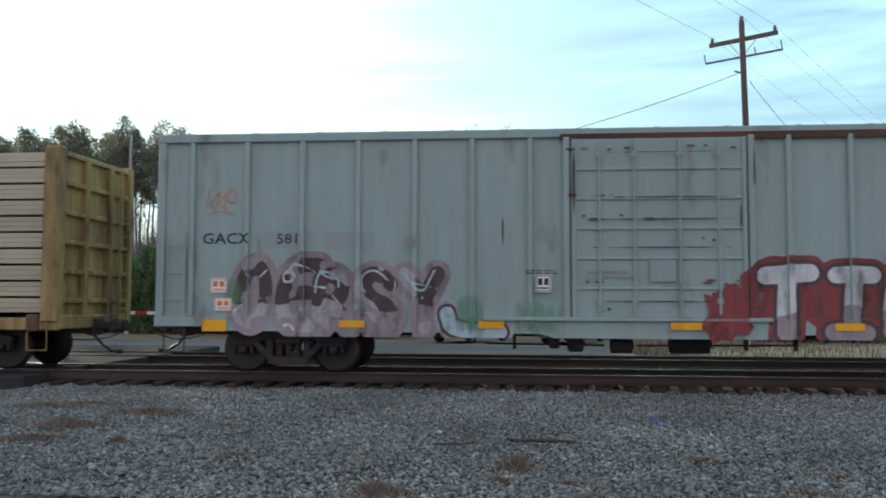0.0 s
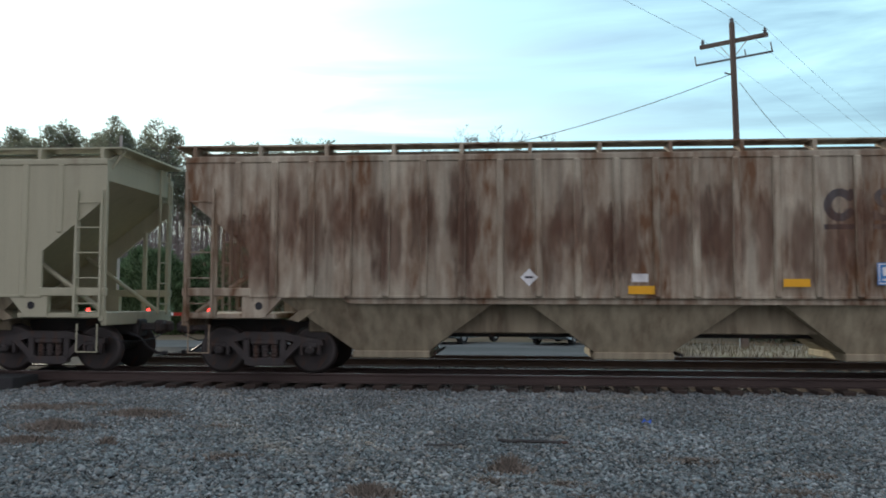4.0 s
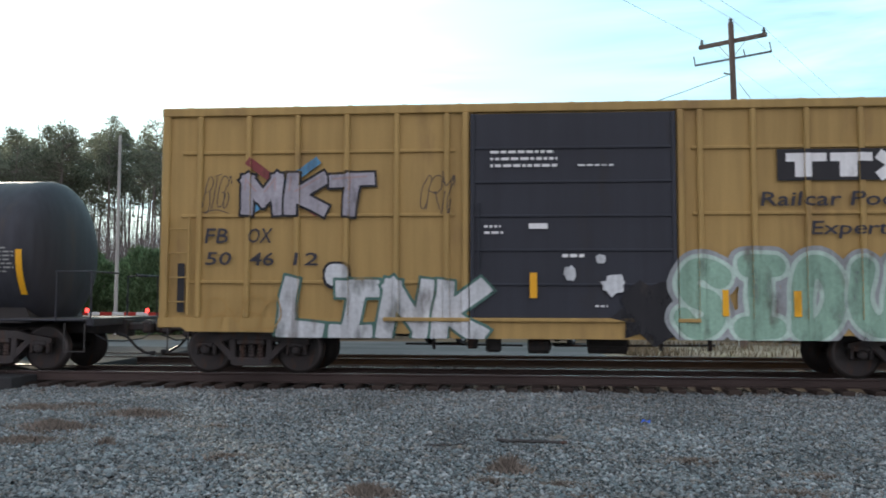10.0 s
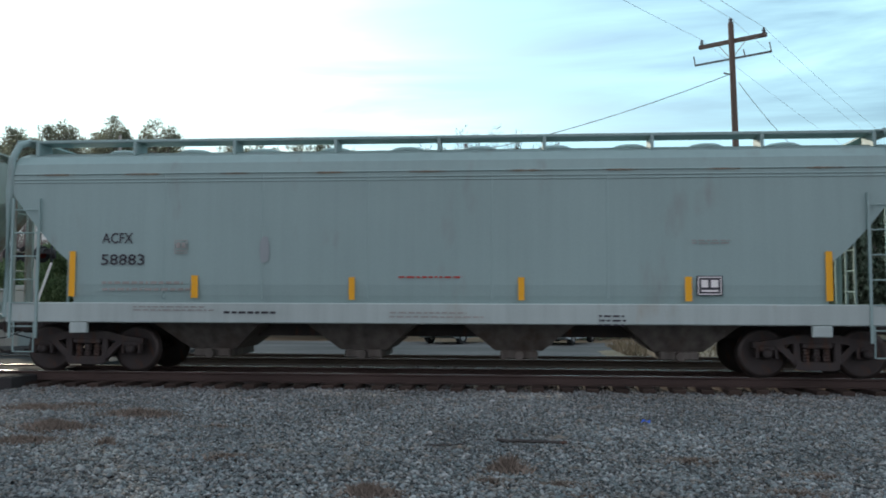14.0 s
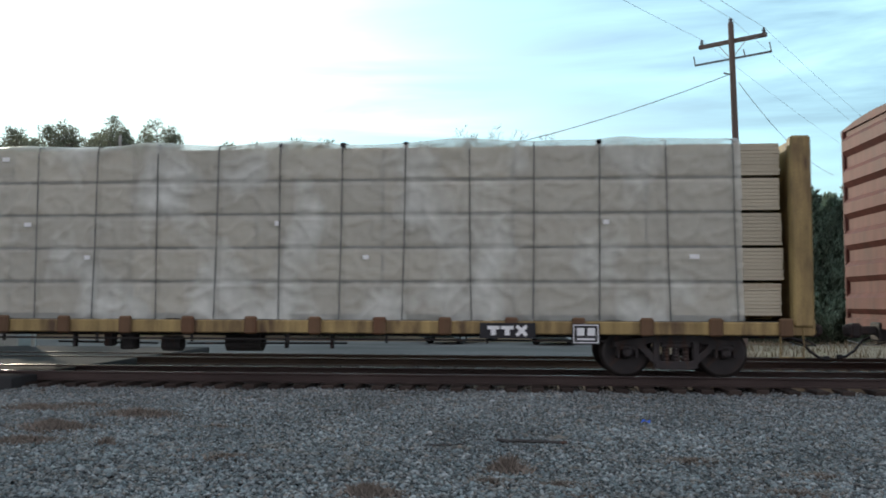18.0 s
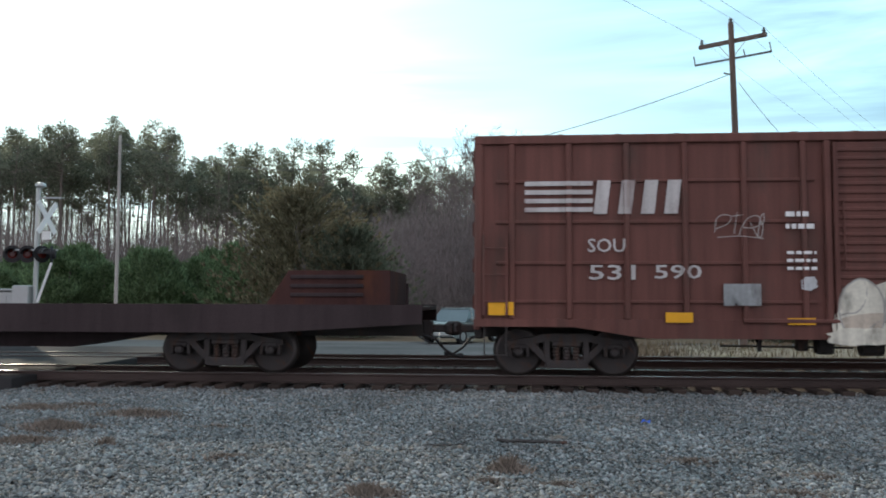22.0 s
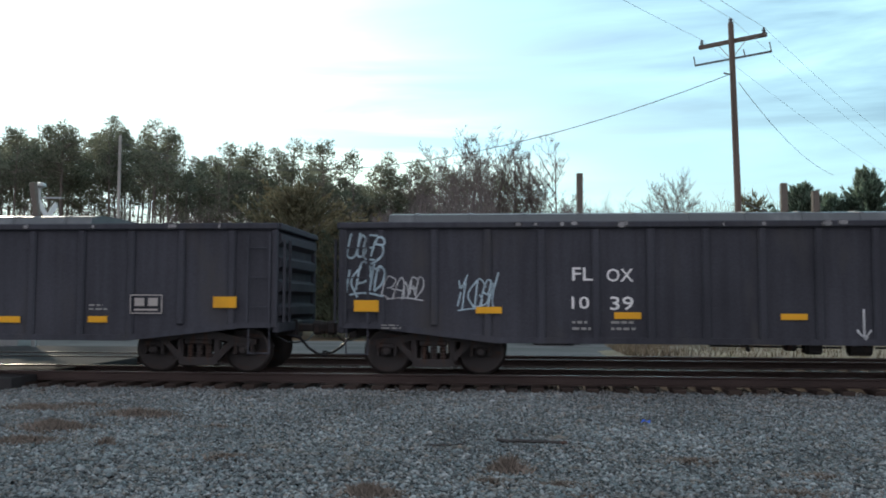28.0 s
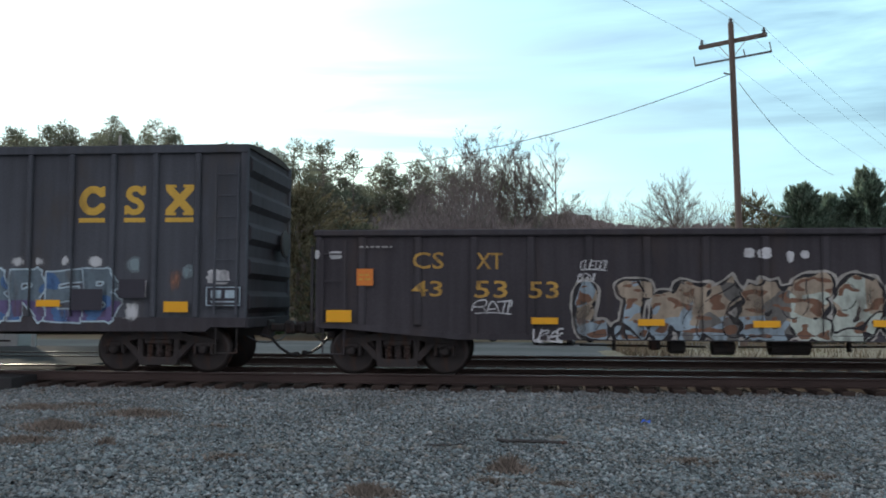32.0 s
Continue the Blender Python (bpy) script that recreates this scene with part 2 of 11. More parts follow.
# ---- mesh tools ----
class Shape:
    """Vertices and faces of one mesh, gathered from simple solids."""

    def __init__(self):
        self.v, self.f = [], []

    def add(self, verts, faces):
        n = len(self.v)
        self.v.extend(verts)
        self.f.extend(tuple(i + n for i in f) for f in faces)
        return self

    def box(self, x0, x1, y0, y1, z0, z1, c=0.0):
        """A block with its edges chamfered by c."""
        if not c:
            return self.add([(x, y, z) for x in (x0, x1) for y in (y0, y1) for z in (z0, z1)],
                            [(0, 1, 3, 2), (4, 6, 7, 5), (0, 4, 5, 1), (2, 3, 7, 6), (0, 2, 6, 4), (1, 5, 7, 3)])
        c = min(c, (x1 - x0) * 0.45, (y1 - y0) * 0.45, (z1 - z0) * 0.45)
        v, key = [], {}
        for i, x in enumerate((x0, x1)):
            for j, y in enumerate((y0, y1)):
                for k, z in enumerate((z0, z1)):
                    sx, sy, sz = (c if i == 0 else -c), (c if j == 0 else -c), (c if k == 0 else -c)
                    for a, p in enumerate(((x, y + sy, z + sz), (x + sx, y, z + sz), (x + sx, y + sy, z))):
                        key[i, j, k, a] = len(v)
                        v.append(p)
        f = []
        for i in (0, 1):
            f.append([key[i, j, k, 0] for j, k in ((0, 0), (1, 0), (1, 1), (0, 1))][::1 if i else -1])
            f.append([key[j, i, k, 1] for j, k in ((0, 0), (1, 0), (1, 1), (0, 1))][::-1 if i else 1])
            f.append([key[j, k, i, 2] for j, k in ((0, 0), (1, 0), (1, 1), (0, 1))][::1 if i else -1])
        for a in (0, 1):
            for b in (0, 1):
                s = 1 if a == b else -1
                f.append([key[0, a, b, 1], key[1, a, b, 1], key[1, a, b, 2], key[0, a, b, 2]][::s])
                f.append([key[a, 0, b, 0], key[a, 1, b, 0], key[a, 1, b, 2], key[a, 0, b, 2]][::-s])
                f.append([key[a, b, 0, 0], key[a, b, 1, 0], key[a, b, 1, 1], key[a, b, 0, 1]][::s])
        for i in (0, 1):
            for j in (0, 1):
                for k in (0, 1):
                    s = 1 if (i + j + k) % 2 else -1
                    f.append([key[i, j, k, 0], key[i, j, k, 1], key[i, j, k, 2]][::s])
        return self.add(v, [tuple(q) for q in f])

    def prism(self, outline, y0, y1):
        """An outline of (x, z), extruded from y0 to y1."""
        n = len(outline)
        v = [(x, y0, z) for x, z in outline] + [(x, y1, z) for x, z in outline]
        f = [tuple(range(n)), tuple(range(2 * n - 1, n - 1, -1))]
        f += [((i + 1) % n, i, i + n, (i + 1) % n + n) for i in range(n)]
        return self.add(v, f)

    def hull(self, section, reach):
        """A long body: section is half its outline (y, z) from top to bottom, reach(z) its half length at that height."""
        n = len(section)
        ring = [(y, z) for y, z in section] + [(-y, z) for y, z in reversed(section)]
        k = len(ring)
        v = [(-reach(z), y, z) for y, z in ring] + [(reach(z), y, z) for y, z in ring]
        f = [(i, (i + 1) % k, (i + 1) % k + k, i + k) for i in range(k)]
        for i in range(n - 1):
            j = k - 1 - i
            f.append((i + 1, i, j, j - 1))
            f.append((i + k, i + 1 + k, j - 1 + k, j + k))
        return self.add(v, f)

    def rod(self, a, b, r, n=6, r2=None):
        a, b = Vector(a), Vector(b)
        q = (b - a).to_track_quat("Z", "Y").to_matrix()
        r2 = r if r2 is None else r2
        v = []
        for p, rr in ((a, r), (b, r2)):
            for i in range(n):
                t = 2 * math.pi * i / n
                v.append(tuple(p + q @ Vector((rr * math.cos(t), rr * math.sin(t), 0))))
        f = [(i, (i + 1) % n, (i + 1) % n + n, i + n) for i in range(n)]
        return self.add(v, f + [tuple(range(n - 1, -1, -1)), tuple(range(n, 2 * n))])

    def pipe(self, points, r, n=6, r2=None):
        """One tube along points, tapering to r2."""
        pts = [Vector(p) for p in points]
        r2 = r if r2 is None else r2
        m, v = len(pts), []
        for k, p in enumerate(pts):
            d = pts[min(k + 1, m - 1)] - pts[max(k - 1, 0)]
            q = d.to_track_quat("Z", "Y").to_matrix()
            rr = r + (r2 - r) * k / (m - 1)
            for i in range(n):
                t = 2 * math.pi * i / n
                v.append(tuple(p + q @ Vector((rr * math.cos(t), rr * math.sin(t), 0))))
        f = [(k * n + i, k * n + (i + 1) % n, (k + 1) * n + (i + 1) % n, (k + 1) * n + i) for k in range(m - 1) for i in range(n)]
        return self.add(v, f + [tuple(range(n - 1, -1, -1)), tuple(range((m - 1) * n, m * n))])

    def lathe(self, profile, n=24, axis="x", at=(0, 0, 0)):
        """Turned round an axis: profile of (along, radius)."""
        v = []
        for s, r in profile:
            for i in range(n):
                t = 2 * math.pi * i / n
                c, d = r * math.cos(t), r * math.sin(t)
                p = {"x": (s, c, d), "y": (c, s, d), "z": (c, d, s)}[axis]
                v.append((p[0] + at[0], p[1] + at[1], p[2] + at[2]))
        k = len(profile)
        f = [(j * n + i, j * n + (i + 1) % n, (j + 1) * n + (i + 1) % n, (j + 1) * n + i) for j in range(k - 1) for i in range(n)]
        f.append(tuple(range(n)))
        f.append(tuple(range((k - 1) * n, k * n)))
        if axis == "y":
            f = [q[::-1] for q in f]
        return self.add(v, f)

    def mesh(self, name, smooth=False):
        me = bpy.data.meshes.new(name)
        me.from_pydata(self.v, [], self.f)
        bm = bmesh.new()
        bm.from_mesh(me)
        if len(self.f) < 6000:
            bmesh.ops.recalc_face_normals(bm, faces=bm.faces)
        bm.to_mesh(me)
        bm.free()
        if smooth:
            me.polygons.foreach_set("use_smooth", [True] * len(me.polygons))
        return me


OWN = {}                       # the parts of each thing


def part(name, shape, mat, parent=None, label="", at=None, smooth=False):
    """Links a shape, or a mesh, as one object under a thing or a part."""
    me = shape.mesh(name, smooth) if isinstance(shape, Shape) else shape
    if mat and not me.materials:
        me.materials.append(mat)
    ob = new(name, me)
    ob.parent = parent
    OWN.setdefault(parent, []).append(ob)
    if at is not None:
        ob.location = at
    if label:
        ob["label"] = label
    return ob


def thing(name, at, label, category, group="", kind=""):
    return tagged(place(new(name), at), label, category, group, kind)


def place(ob, at):
    ob.location = at
    return ob


LETTERS = {}


def cut_letters(words):
    """Outlines of all the words, made in one go."""
    obs = {}
    for w in words:
        cu = bpy.data.curves.new("letters", "FONT")
        cu.body, cu.resolution_u, cu.offset = w, 2, 0.009
        obs[w] = bpy.data.objects.new("letters", cu)
        scene.collection.objects.link(obs[w])
    dg = bpy.context.evaluated_depsgraph_get()
    for w, ob in obs.items():
        me = bpy.data.meshes.new_from_object(ob.evaluated_get(dg))
        LETTERS[w] = [tuple(v.co) for v in me.vertices], [tuple(p.vertices) for p in me.polygons]
        bpy.data.meshes.remove(me)
    for ob in obs.values():
        cu = ob.data
        bpy.data.objects.remove(ob)
        bpy.data.curves.remove(cu)


cut_letters("GACX 581 TTZX 856 268 864 737 366 GATX 71334 9808 UTLX 630905 GAPX 9030 CS XT 25 00 47 26 07 12 MBKX 101268 DAKX 252474 ACFX 58883 PDRR 1114 1138 RB "
            "FB OX 50 46 Experts A OK 1 91 73 23 SOU 531 590 OMNX 184 FL 10 03 39 58 48 61 01 69 43 53 SH 224 B".split() + ["CAUSTIC SODA", "Railcar Pooling"])


def lettering(parent, words, x, z, w, h, mat, y=-1.61, slant=0.0, label=""):
    """Words centred at x, z on a side at y, w wide and h high."""
    vs, fs = LETTERS[words]
    xs, ys = [v[0] for v in vs], [v[1] for v in vs]
    x0, x1, y0, y1 = min(xs), max(xs), min(ys), max(ys)
    s = Shape()
    s.add([(x + ((v[0] - x0) / (x1 - x0) - 0.5) * w + slant * ((v[1] - y0) / (y1 - y0) - 0.5) * h, y, z + ((v[1] - y0) / (y1 - y0) - 0.5) * h) for v in vs], fs)
    me = bpy.data.meshes.new("lettering")
    me.from_pydata(s.v, [], s.f)
    me.materials.append(mat)
    return part("lettering", me, None, parent, label)


def plate(parent, x, z, w, h, mat, y=-1.606, name="panel_marking", label=""):
    """A painted or fixed flat rectangle on a side."""
    return part(name, Shape().box(x - w / 2, x + w / 2, y, y + 0.004, z - h / 2, z + h / 2), mat, parent, label)


def reflector(parent, x, z, w, h, y=-1.61):
    return part("reflector_strip", Shape().box(x - w / 2, x + w / 2, y, y + 0.006, z - h / 2, z + h / 2), M_YELLOW, parent)


def framed(parent, x, z, w, h, mat, back=None, y=-1.61):
    """A lubrication plate: a thin frame with two boxes in it."""
    s = Shape()
    t = min(w, h) * 0.055
    for a, b, c, d in ((-w / 2, w / 2, h / 2 - t, h / 2), (-w / 2, w / 2, -h / 2, -h / 2 + t), (-w / 2, -w / 2 + t, -h / 2, h / 2),
                       (w / 2 - t, w / 2, -h / 2, h / 2), (-w * 0.36, -w * 0.06, -h * 0.1, h * 0.32), (w * 0.06, w * 0.36, -h * 0.1, h * 0.32),
                       (-w * 0.36, w * 0.36, -h * 0.34, -h * 0.24)):
        s.box(x + a, x + b, y, y + 0.004, z + c, z + d)
    if back:
        plate(parent, x, z, w * 1.06, h * 1.06, back, y + 0.003, "plate_backing")
    return part("stencil_frame", s, mat, parent)


def small_print(parent, x, z, w, h, lines, mat, y=-1.609, seed=1):
    """Writing too small to read: bars in lines."""
    rnd = random.Random(seed * 31 + int(w * 100))
    s = Shape()
    step = h / lines
    for i in range(lines):
        zz = z + h / 2 - step * (i + 0.5)
        a = -w / 2
        end = w / 2 * (1.0 if i % 3 else rnd.uniform(0.5, 1.0))
        while a < end:
            b = min(end, a + rnd.uniform(0.05, 0.16))
            s.box(x + a, x + b, y, y + 0.003, zz - step * 0.2, zz + step * 0.2)
            a = b + 0.035
    return tagged(part("small_print", s, mat, parent), kind="stuff")


def blob(x, z, w, h, rnd, n=14, rough=0.18, lean=0.0):
    """A rounded, uneven outline."""
    pts = []
    for i in range(n):
        t = 2 * math.pi * i / n
        c, d = math.cos(t), math.sin(t)
        k = (abs(c) ** 3 + abs(d) ** 3) ** (-1 / 3) * rnd.uniform(1 - rough, 1 + rough * 0.4)
        pts.append((x + c * w / 2 * k + lean * d * h / 2, z + d * h / 2 * k))
    return pts


def stroke(s, points, width, y):
    """A ribbon along points on the side, mitred at its bends; each length lies a hair over the last."""
    pts = [Vector((px, pz)) for px, pz in points]
    m, v, f = len(pts), [], []
    lift = y - 0.00001 * len(s.v)
    for k, p in enumerate(pts):
        d = (pts[min(k + 1, m - 1)] - pts[max(k - 1, 0)])
        d = d.normalized() if d.length > 1e-6 else Vector((1, 0))
        n = Vector((-d.y, d.x)) * width / 2
        if k in (0, m - 1):
            p = p + d * width * 0.25 * (-1 if k == 0 else 1)
        v += [(p.x + n.x, lift - 0.00008 * k, p.y + n.y), (p.x - n.x, lift - 0.00008 * k, p.y - n.y)]
    s.add(v, [(2 * k, 2 * k + 2, 2 * k + 3, 2 * k + 1) for k in range(m - 1)])


# skeletons of spray-can letters, in a unit box
SKELETON = {
    "A": (((0, 0), (.34, 1), (.66, 1), (1, 0)), ((.22, .34), (.78, .34))),
    "B": (((0, 0), (0, 1), (.72, 1), (.88, .76), (.62, .54), (.1, .54)), ((.62, .54), (1, .28), (.78, 0), (0, 0))),
    "C": (((1, .80), (.70, 1), (.28, .96), (0, .62), (0, .34), (.28, .03), (.72, 0), (1, .22)),),
    "D": (((0, 0), (0, 1), (.62, 1), (1, .64), (1, .36), (.62, 0), (0, 0)),),
    "E": (((1, 1), (0, .96), (0, .04), (1, 0)), ((0, .52), (.78, .54))),
    "F": (((0, 0), (.06, 1), (1, 1)), ((.06, .52), (.80, .54))),
    "G": (((1, .84), (.64, 1), (.22, .94), (0, .56), (.14, .12), (.58, 0), (1, .14), (1, .48), (.56, .48)),),
    "H": (((0, 0), (0, 1)), ((1, 0), (1, 1)), ((0, .5), (1, .5))),
    "I": (((.5, 0), (.5, 1)), ((.1, 0), (.9, 0)), ((.1, 1), (.9, 1))),
    "K": (((0, 0), (0, 1)), ((.96, 1), (.14, .46), (1, 0))),
    "L": (((.12, 1), (.06, .06), (1, 0)),),
    "M": (((0, 0), (.06, 1), (.5, .34), (.94, 1), (1, 0)),),
    "N": (((0, 0), (0, 1), (1, 0), (1, 1)),),
    "O": (((.5, 1), (.12, .88), (0, .5), (.12, .12), (.5, 0), (.88, .12), (1, .5), (.88, .88), (.5, 1)),),
    "P": (((0, 0), (0, 1), (.78, 1), (1, .74), (.72, .46), (.06, .44)),),
    "R": (((0, 0), (0, 1), (.76, 1), (.98, .76), (.70, .50), (.06, .48)), ((.50, .48), (1, 0))),
    "S": (((1, .82), (.66, 1), (.22, .96), (.04, .74), (.30, .54), (.74, .46), (.98, .24), (.72, .02), (.26, 0), (0, .18)),),
    "T": (((0, .96), (1, 1)), ((.52, 1), (.48, 0))),
    "U": (((0, 1), (0, .30), (.28, 0), (.72, 0), (1, .30), (1, 1)),),
    "X": (((0, 0), (1, 1)), ((0, 1), (1, 0))),
    "Y": (((0, 1), (.5, .48), (1, 1)), ((.5, .48), (.44, 0)))}


def rounded_path(pts, laps):
    for _ in range(laps):
        fine = [pts[0]]
        for (ax, az), (bx, bz) in zip(pts, pts[1:]):
            fine += [(ax * 0.75 + bx * 0.25, az * 0.75 + bz * 0.25), (ax * 0.25 + bx * 0.75, az * 0.25 + bz * 0.75)]
        pts = fine + [pts[-1]]
    return pts


def path_field(px, pz, paths, square):
    """How far each point lies from the paths: round ends, or square ones."""
    best = np.full(px.shape, 9.0)
    for pts in paths:
        for (ax, az), (bx, bz) in zip(pts, pts[1:]):
            dx, dz = bx - ax, bz - az
            l = math.hypot(dx, dz) or 1e-6
            u, w = ((px - ax) * dx + (pz - az) * dz) / l, ((px - ax) * dz - (pz - az) * dx) / l
            over = np.maximum(np.maximum(-u, u - l), 0.0)
            best = np.minimum(best, np.maximum(over, np.abs(w)) if square else np.hypot(over, w))
    return best


def inside(field, x0, z0, step, y):
    """A flat sheet over the part of a grid where the field is below nought."""
    s = Shape()
    nz, nx = field.shape
    ok = field < 0
    count = ok[:-1, :-1].astype(int) + ok[1:, :-1] + ok[:-1, 1:] + ok[1:, 1:]
    for j in range(nz - 1):
        i, zb, zt = 0, z0 + j * step, z0 + (j + 1) * step
        while i < nx - 1:
            c = count[j, i]
            if c == 4:
                e = i
                while e < nx - 1 and count[j, e] == 4:
                    e += 1
                s.add([(x0 + i * step, y, zb), (x0 + e * step, y, zb), (x0 + e * step, y, zt), (x0 + i * step, y, zt)], [(0, 1, 2, 3)])
                i = e
                continue
            if c:
                corner = ((i, j), (i + 1, j), (i + 1, j + 1), (i, j + 1))
                out = []
                for (ai, aj), (bi, bj) in zip(corner, corner[1:] + corner[:1]):
                    fa, fb = field[aj, ai], field[bj, bi]
                    if fa < 0:
                        out.append((x0 + ai * step, y, z0 + aj * step))
                    if (fa < 0) != (fb < 0):
                        t = fa / (fa - fb)
                        out.append((x0 + (ai + (bi - ai) * t) * step, y, z0 + (aj + (bj - aj) * t) * step))
                if len(out) > 2:
                    s.add(out, [tuple(range(len(out)))])
            i += 1
    return s


def spray_noise(px, pz, scale, seed):
    """Smooth noise over a grid, from a coarser one."""
    cols, rows = px[0], pz[:, 0]
    cx, cz = np.linspace(cols[0], cols[-1], max(4, len(cols) // 3)), np.linspace(rows[0], rows[-1], max(4, len(rows) // 3))
    coarse = np.array([[noise.noise(Vector((a * scale, b * scale, seed * 1.37))) for a in cx] for b in cz])
    wide = np.array([np.interp(cols, cx, line) for line in coarse])
    return np.array([np.interp(rows, cz, wide[:, i]) for i in range(len(cols))]).T


def graffiti(parent, x, z, w, h, word, fill, edge, shine=None, seed=1, y=-1.612, back=None, lean=0.1, label="", zmin=0.72, square=False, body=0.34, rim=0.055,
             low=None, block=None, halo=None, worn=0.0, swell=0.0, veins=None, dashes=None, patches=()):
    """A spray-painted piece: fat overlapping letter forms with an outline, a fill that changes towards its foot, highlights, a block shadow, a halo and a
    cloud behind. body: thickness of a stroke against a letter's width."""
    rnd = random.Random(seed)
    n = len(word)
    pad = 0.30
    step = max(0.022, h / 46)
    x0, z0 = x - w / 2 - pad, max(zmin, z - h / 2 - pad)
    gx, gz = np.meshgrid(np.arange(x0, x + w / 2 + pad, step), np.arange(z0, z + h / 2 + pad, step))
    wob = spray_noise(gx, gz, 1.7, seed) * 0.05 * h
    cell = w / n
    r = min(body * 0.37 * cell, 0.19 * h)
    fields = []
    for i, ch in enumerate(word):
        cx, cz = x - w / 2 + cell * (i + 0.5), z + rnd.uniform(-0.02, 0.02) * h
        cw, chh = cell * rnd.uniform(1.0, 1.08) - 2 * r - rim, h * rnd.uniform(0.94, 1.02) * (1 + swell * abs(i - (n - 1) / 2) / n) - 2 * r - 2 * rim
        tilt = lean + rnd.uniform(-0.06, 0.06)
        paths = []
        for pts in SKELETON[ch]:
            pts = [(cx + (a - 0.5) * max(cw, 0.1) + tilt * (b - 0.5) * chh, cz + (b - 0.5) * chh) for a, b in pts]
            paths.append(rounded_path(pts, 0 if square else 2))
        fields.append(path_field(gx + wob, gz + wob * 0.6, paths, square))
    every = np.minimum.reduce(fields)
    eaten = spray_noise(gx, gz, 6.0, seed + 3) * worn
    clip = zmin - gz
    group = part("graffiti", inside(np.maximum(every - r - rim, clip), x0, z0, step, y), edge, parent, label)
    if back is not None:
        cloud = np.minimum.reduce([np.hypot((gx - (x - w / 2 + cell * (i + rnd.uniform(0.2, 0.8)))) / 1.25, gz - z - rnd.uniform(-0.2, 0.25) * h) - 0.46 * max(cell, 0.8 * h) for i in range(n)])
        part("background_spray", inside(np.maximum(cloud + 3.2 * wob, clip), x0, z0, step, y + 0.0018), back, group)
    if halo is not None:
        part("halo", inside(np.maximum(every - r - rim * 2.1 + eaten * 0.4, clip), x0, z0, step, y + 0.0006), halo, group)
    if block is not None:
        k = max(1, round(0.10 * h / step))
        shade = np.minimum.reduce([np.roll(np.roll(every, q, 1), -(q * 3) // 4, 0) for q in range(1, k + 1)])
        shade[:, :k + 1] = 9
        shade[-k - 1:, :] = 9
        part("block_shadow", inside(np.maximum(shade - r - rim, clip), x0, z0, step, y + 0.0012), block, group)
    for i, f in enumerate(fields):
        body_field = np.maximum(f - r + eaten, clip)
        for later in fields[i + 1:]:
            body_field = np.maximum(body_field, -(later - r - rim))
        part("letter_fill", inside(body_field, x0, z0, step, y - 0.0006), fill, group)
        if low is not None:
            tagged(part("letter_foot", inside(np.maximum(body_field, gz - (z - 0.10 * h) + 2.5 * wob), x0, z0, step, y - 0.0010), low, group), kind="stuff")
        for j, mat in enumerate(patches):
            spot = spray_noise(gx, gz, 2.6, seed + 20 + 7 * j + i)
            tagged(part("colour_patch", inside(np.maximum(body_field, 0.14 - spot), x0, z0, step, y - 0.0012 - 0.0003 * j), mat, group), kind="stuff")
        if veins is not None:
            crack = np.abs(spray_noise(gx, gz, 1.6, seed + 40 + i)) - 0.022
            tagged(part("detail_line", inside(np.maximum(body_field, crack), x0, z0, step, y - 0.0022), veins, group), kind="stuff")
        if dashes is not None:
            broken = 0.16 - spray_noise(gx * 1.0, gz * 3.4, 4.2, seed + 60 + i)
            tagged(part("detail_stroke", inside(np.maximum(body_field + 0.015, broken), x0, z0, step, y - 0.0018), dashes, group), kind="stuff")
        if shine is not None:
            off = int(round(r * 0.42 / step))
            lit = np.maximum(np.roll(np.roll(f, -off, 1), off, 0) - 0.012 - 0.06 * r, body_field + 0.02)
            lit = np.maximum(lit, (z + 0.06 * h) - gz + 3 * wob)
            tagged(part("highlight", inside(lit, x0, z0, step, y - 0.0014), shine, group), kind="stuff")
    return group


def tag_scrawl(parent, x, z, w, h, mat, seed=1, y=-1.612, width=0.03, strokes=5):
    """A thin spray-painted tag in looping strokes that cannot be read."""
    rnd = random.Random(seed)
    s = Shape()
    a, edge = -0.5, 0.0
    while a < 0.44:
        b = min(0.5, a + rnd.uniform(0.9, 1.5) / strokes)
        form = rnd.choice("ABCDEGKNOPRSTUY")
        for pts in SKELETON[form]:
            path = [(x + w * (a + (b - a) * (u + rnd.uniform(-0.12, 0.12)) * 1.15) + 0.15 * h * (q - 0.5), z + h * (q - 0.5 + rnd.uniform(-0.14, 0.14)) * rnd.uniform(0.7, 1.0)) for u, q in pts]
            stroke(s, rounded_path(path, 2), width * 0.8, y - edge)
            edge += 0.0012
        a = b
    if rnd.random() < 0.6:
        stroke(s, rounded_path([(x - w * 0.45, z - h * 0.5), (x, z - h * 0.42), (x + w * 0.5, z - h * 0.55)], 2), width * 0.7, y - edge)
    return tagged(part("scrawl", s, mat, parent), kind="stuff")


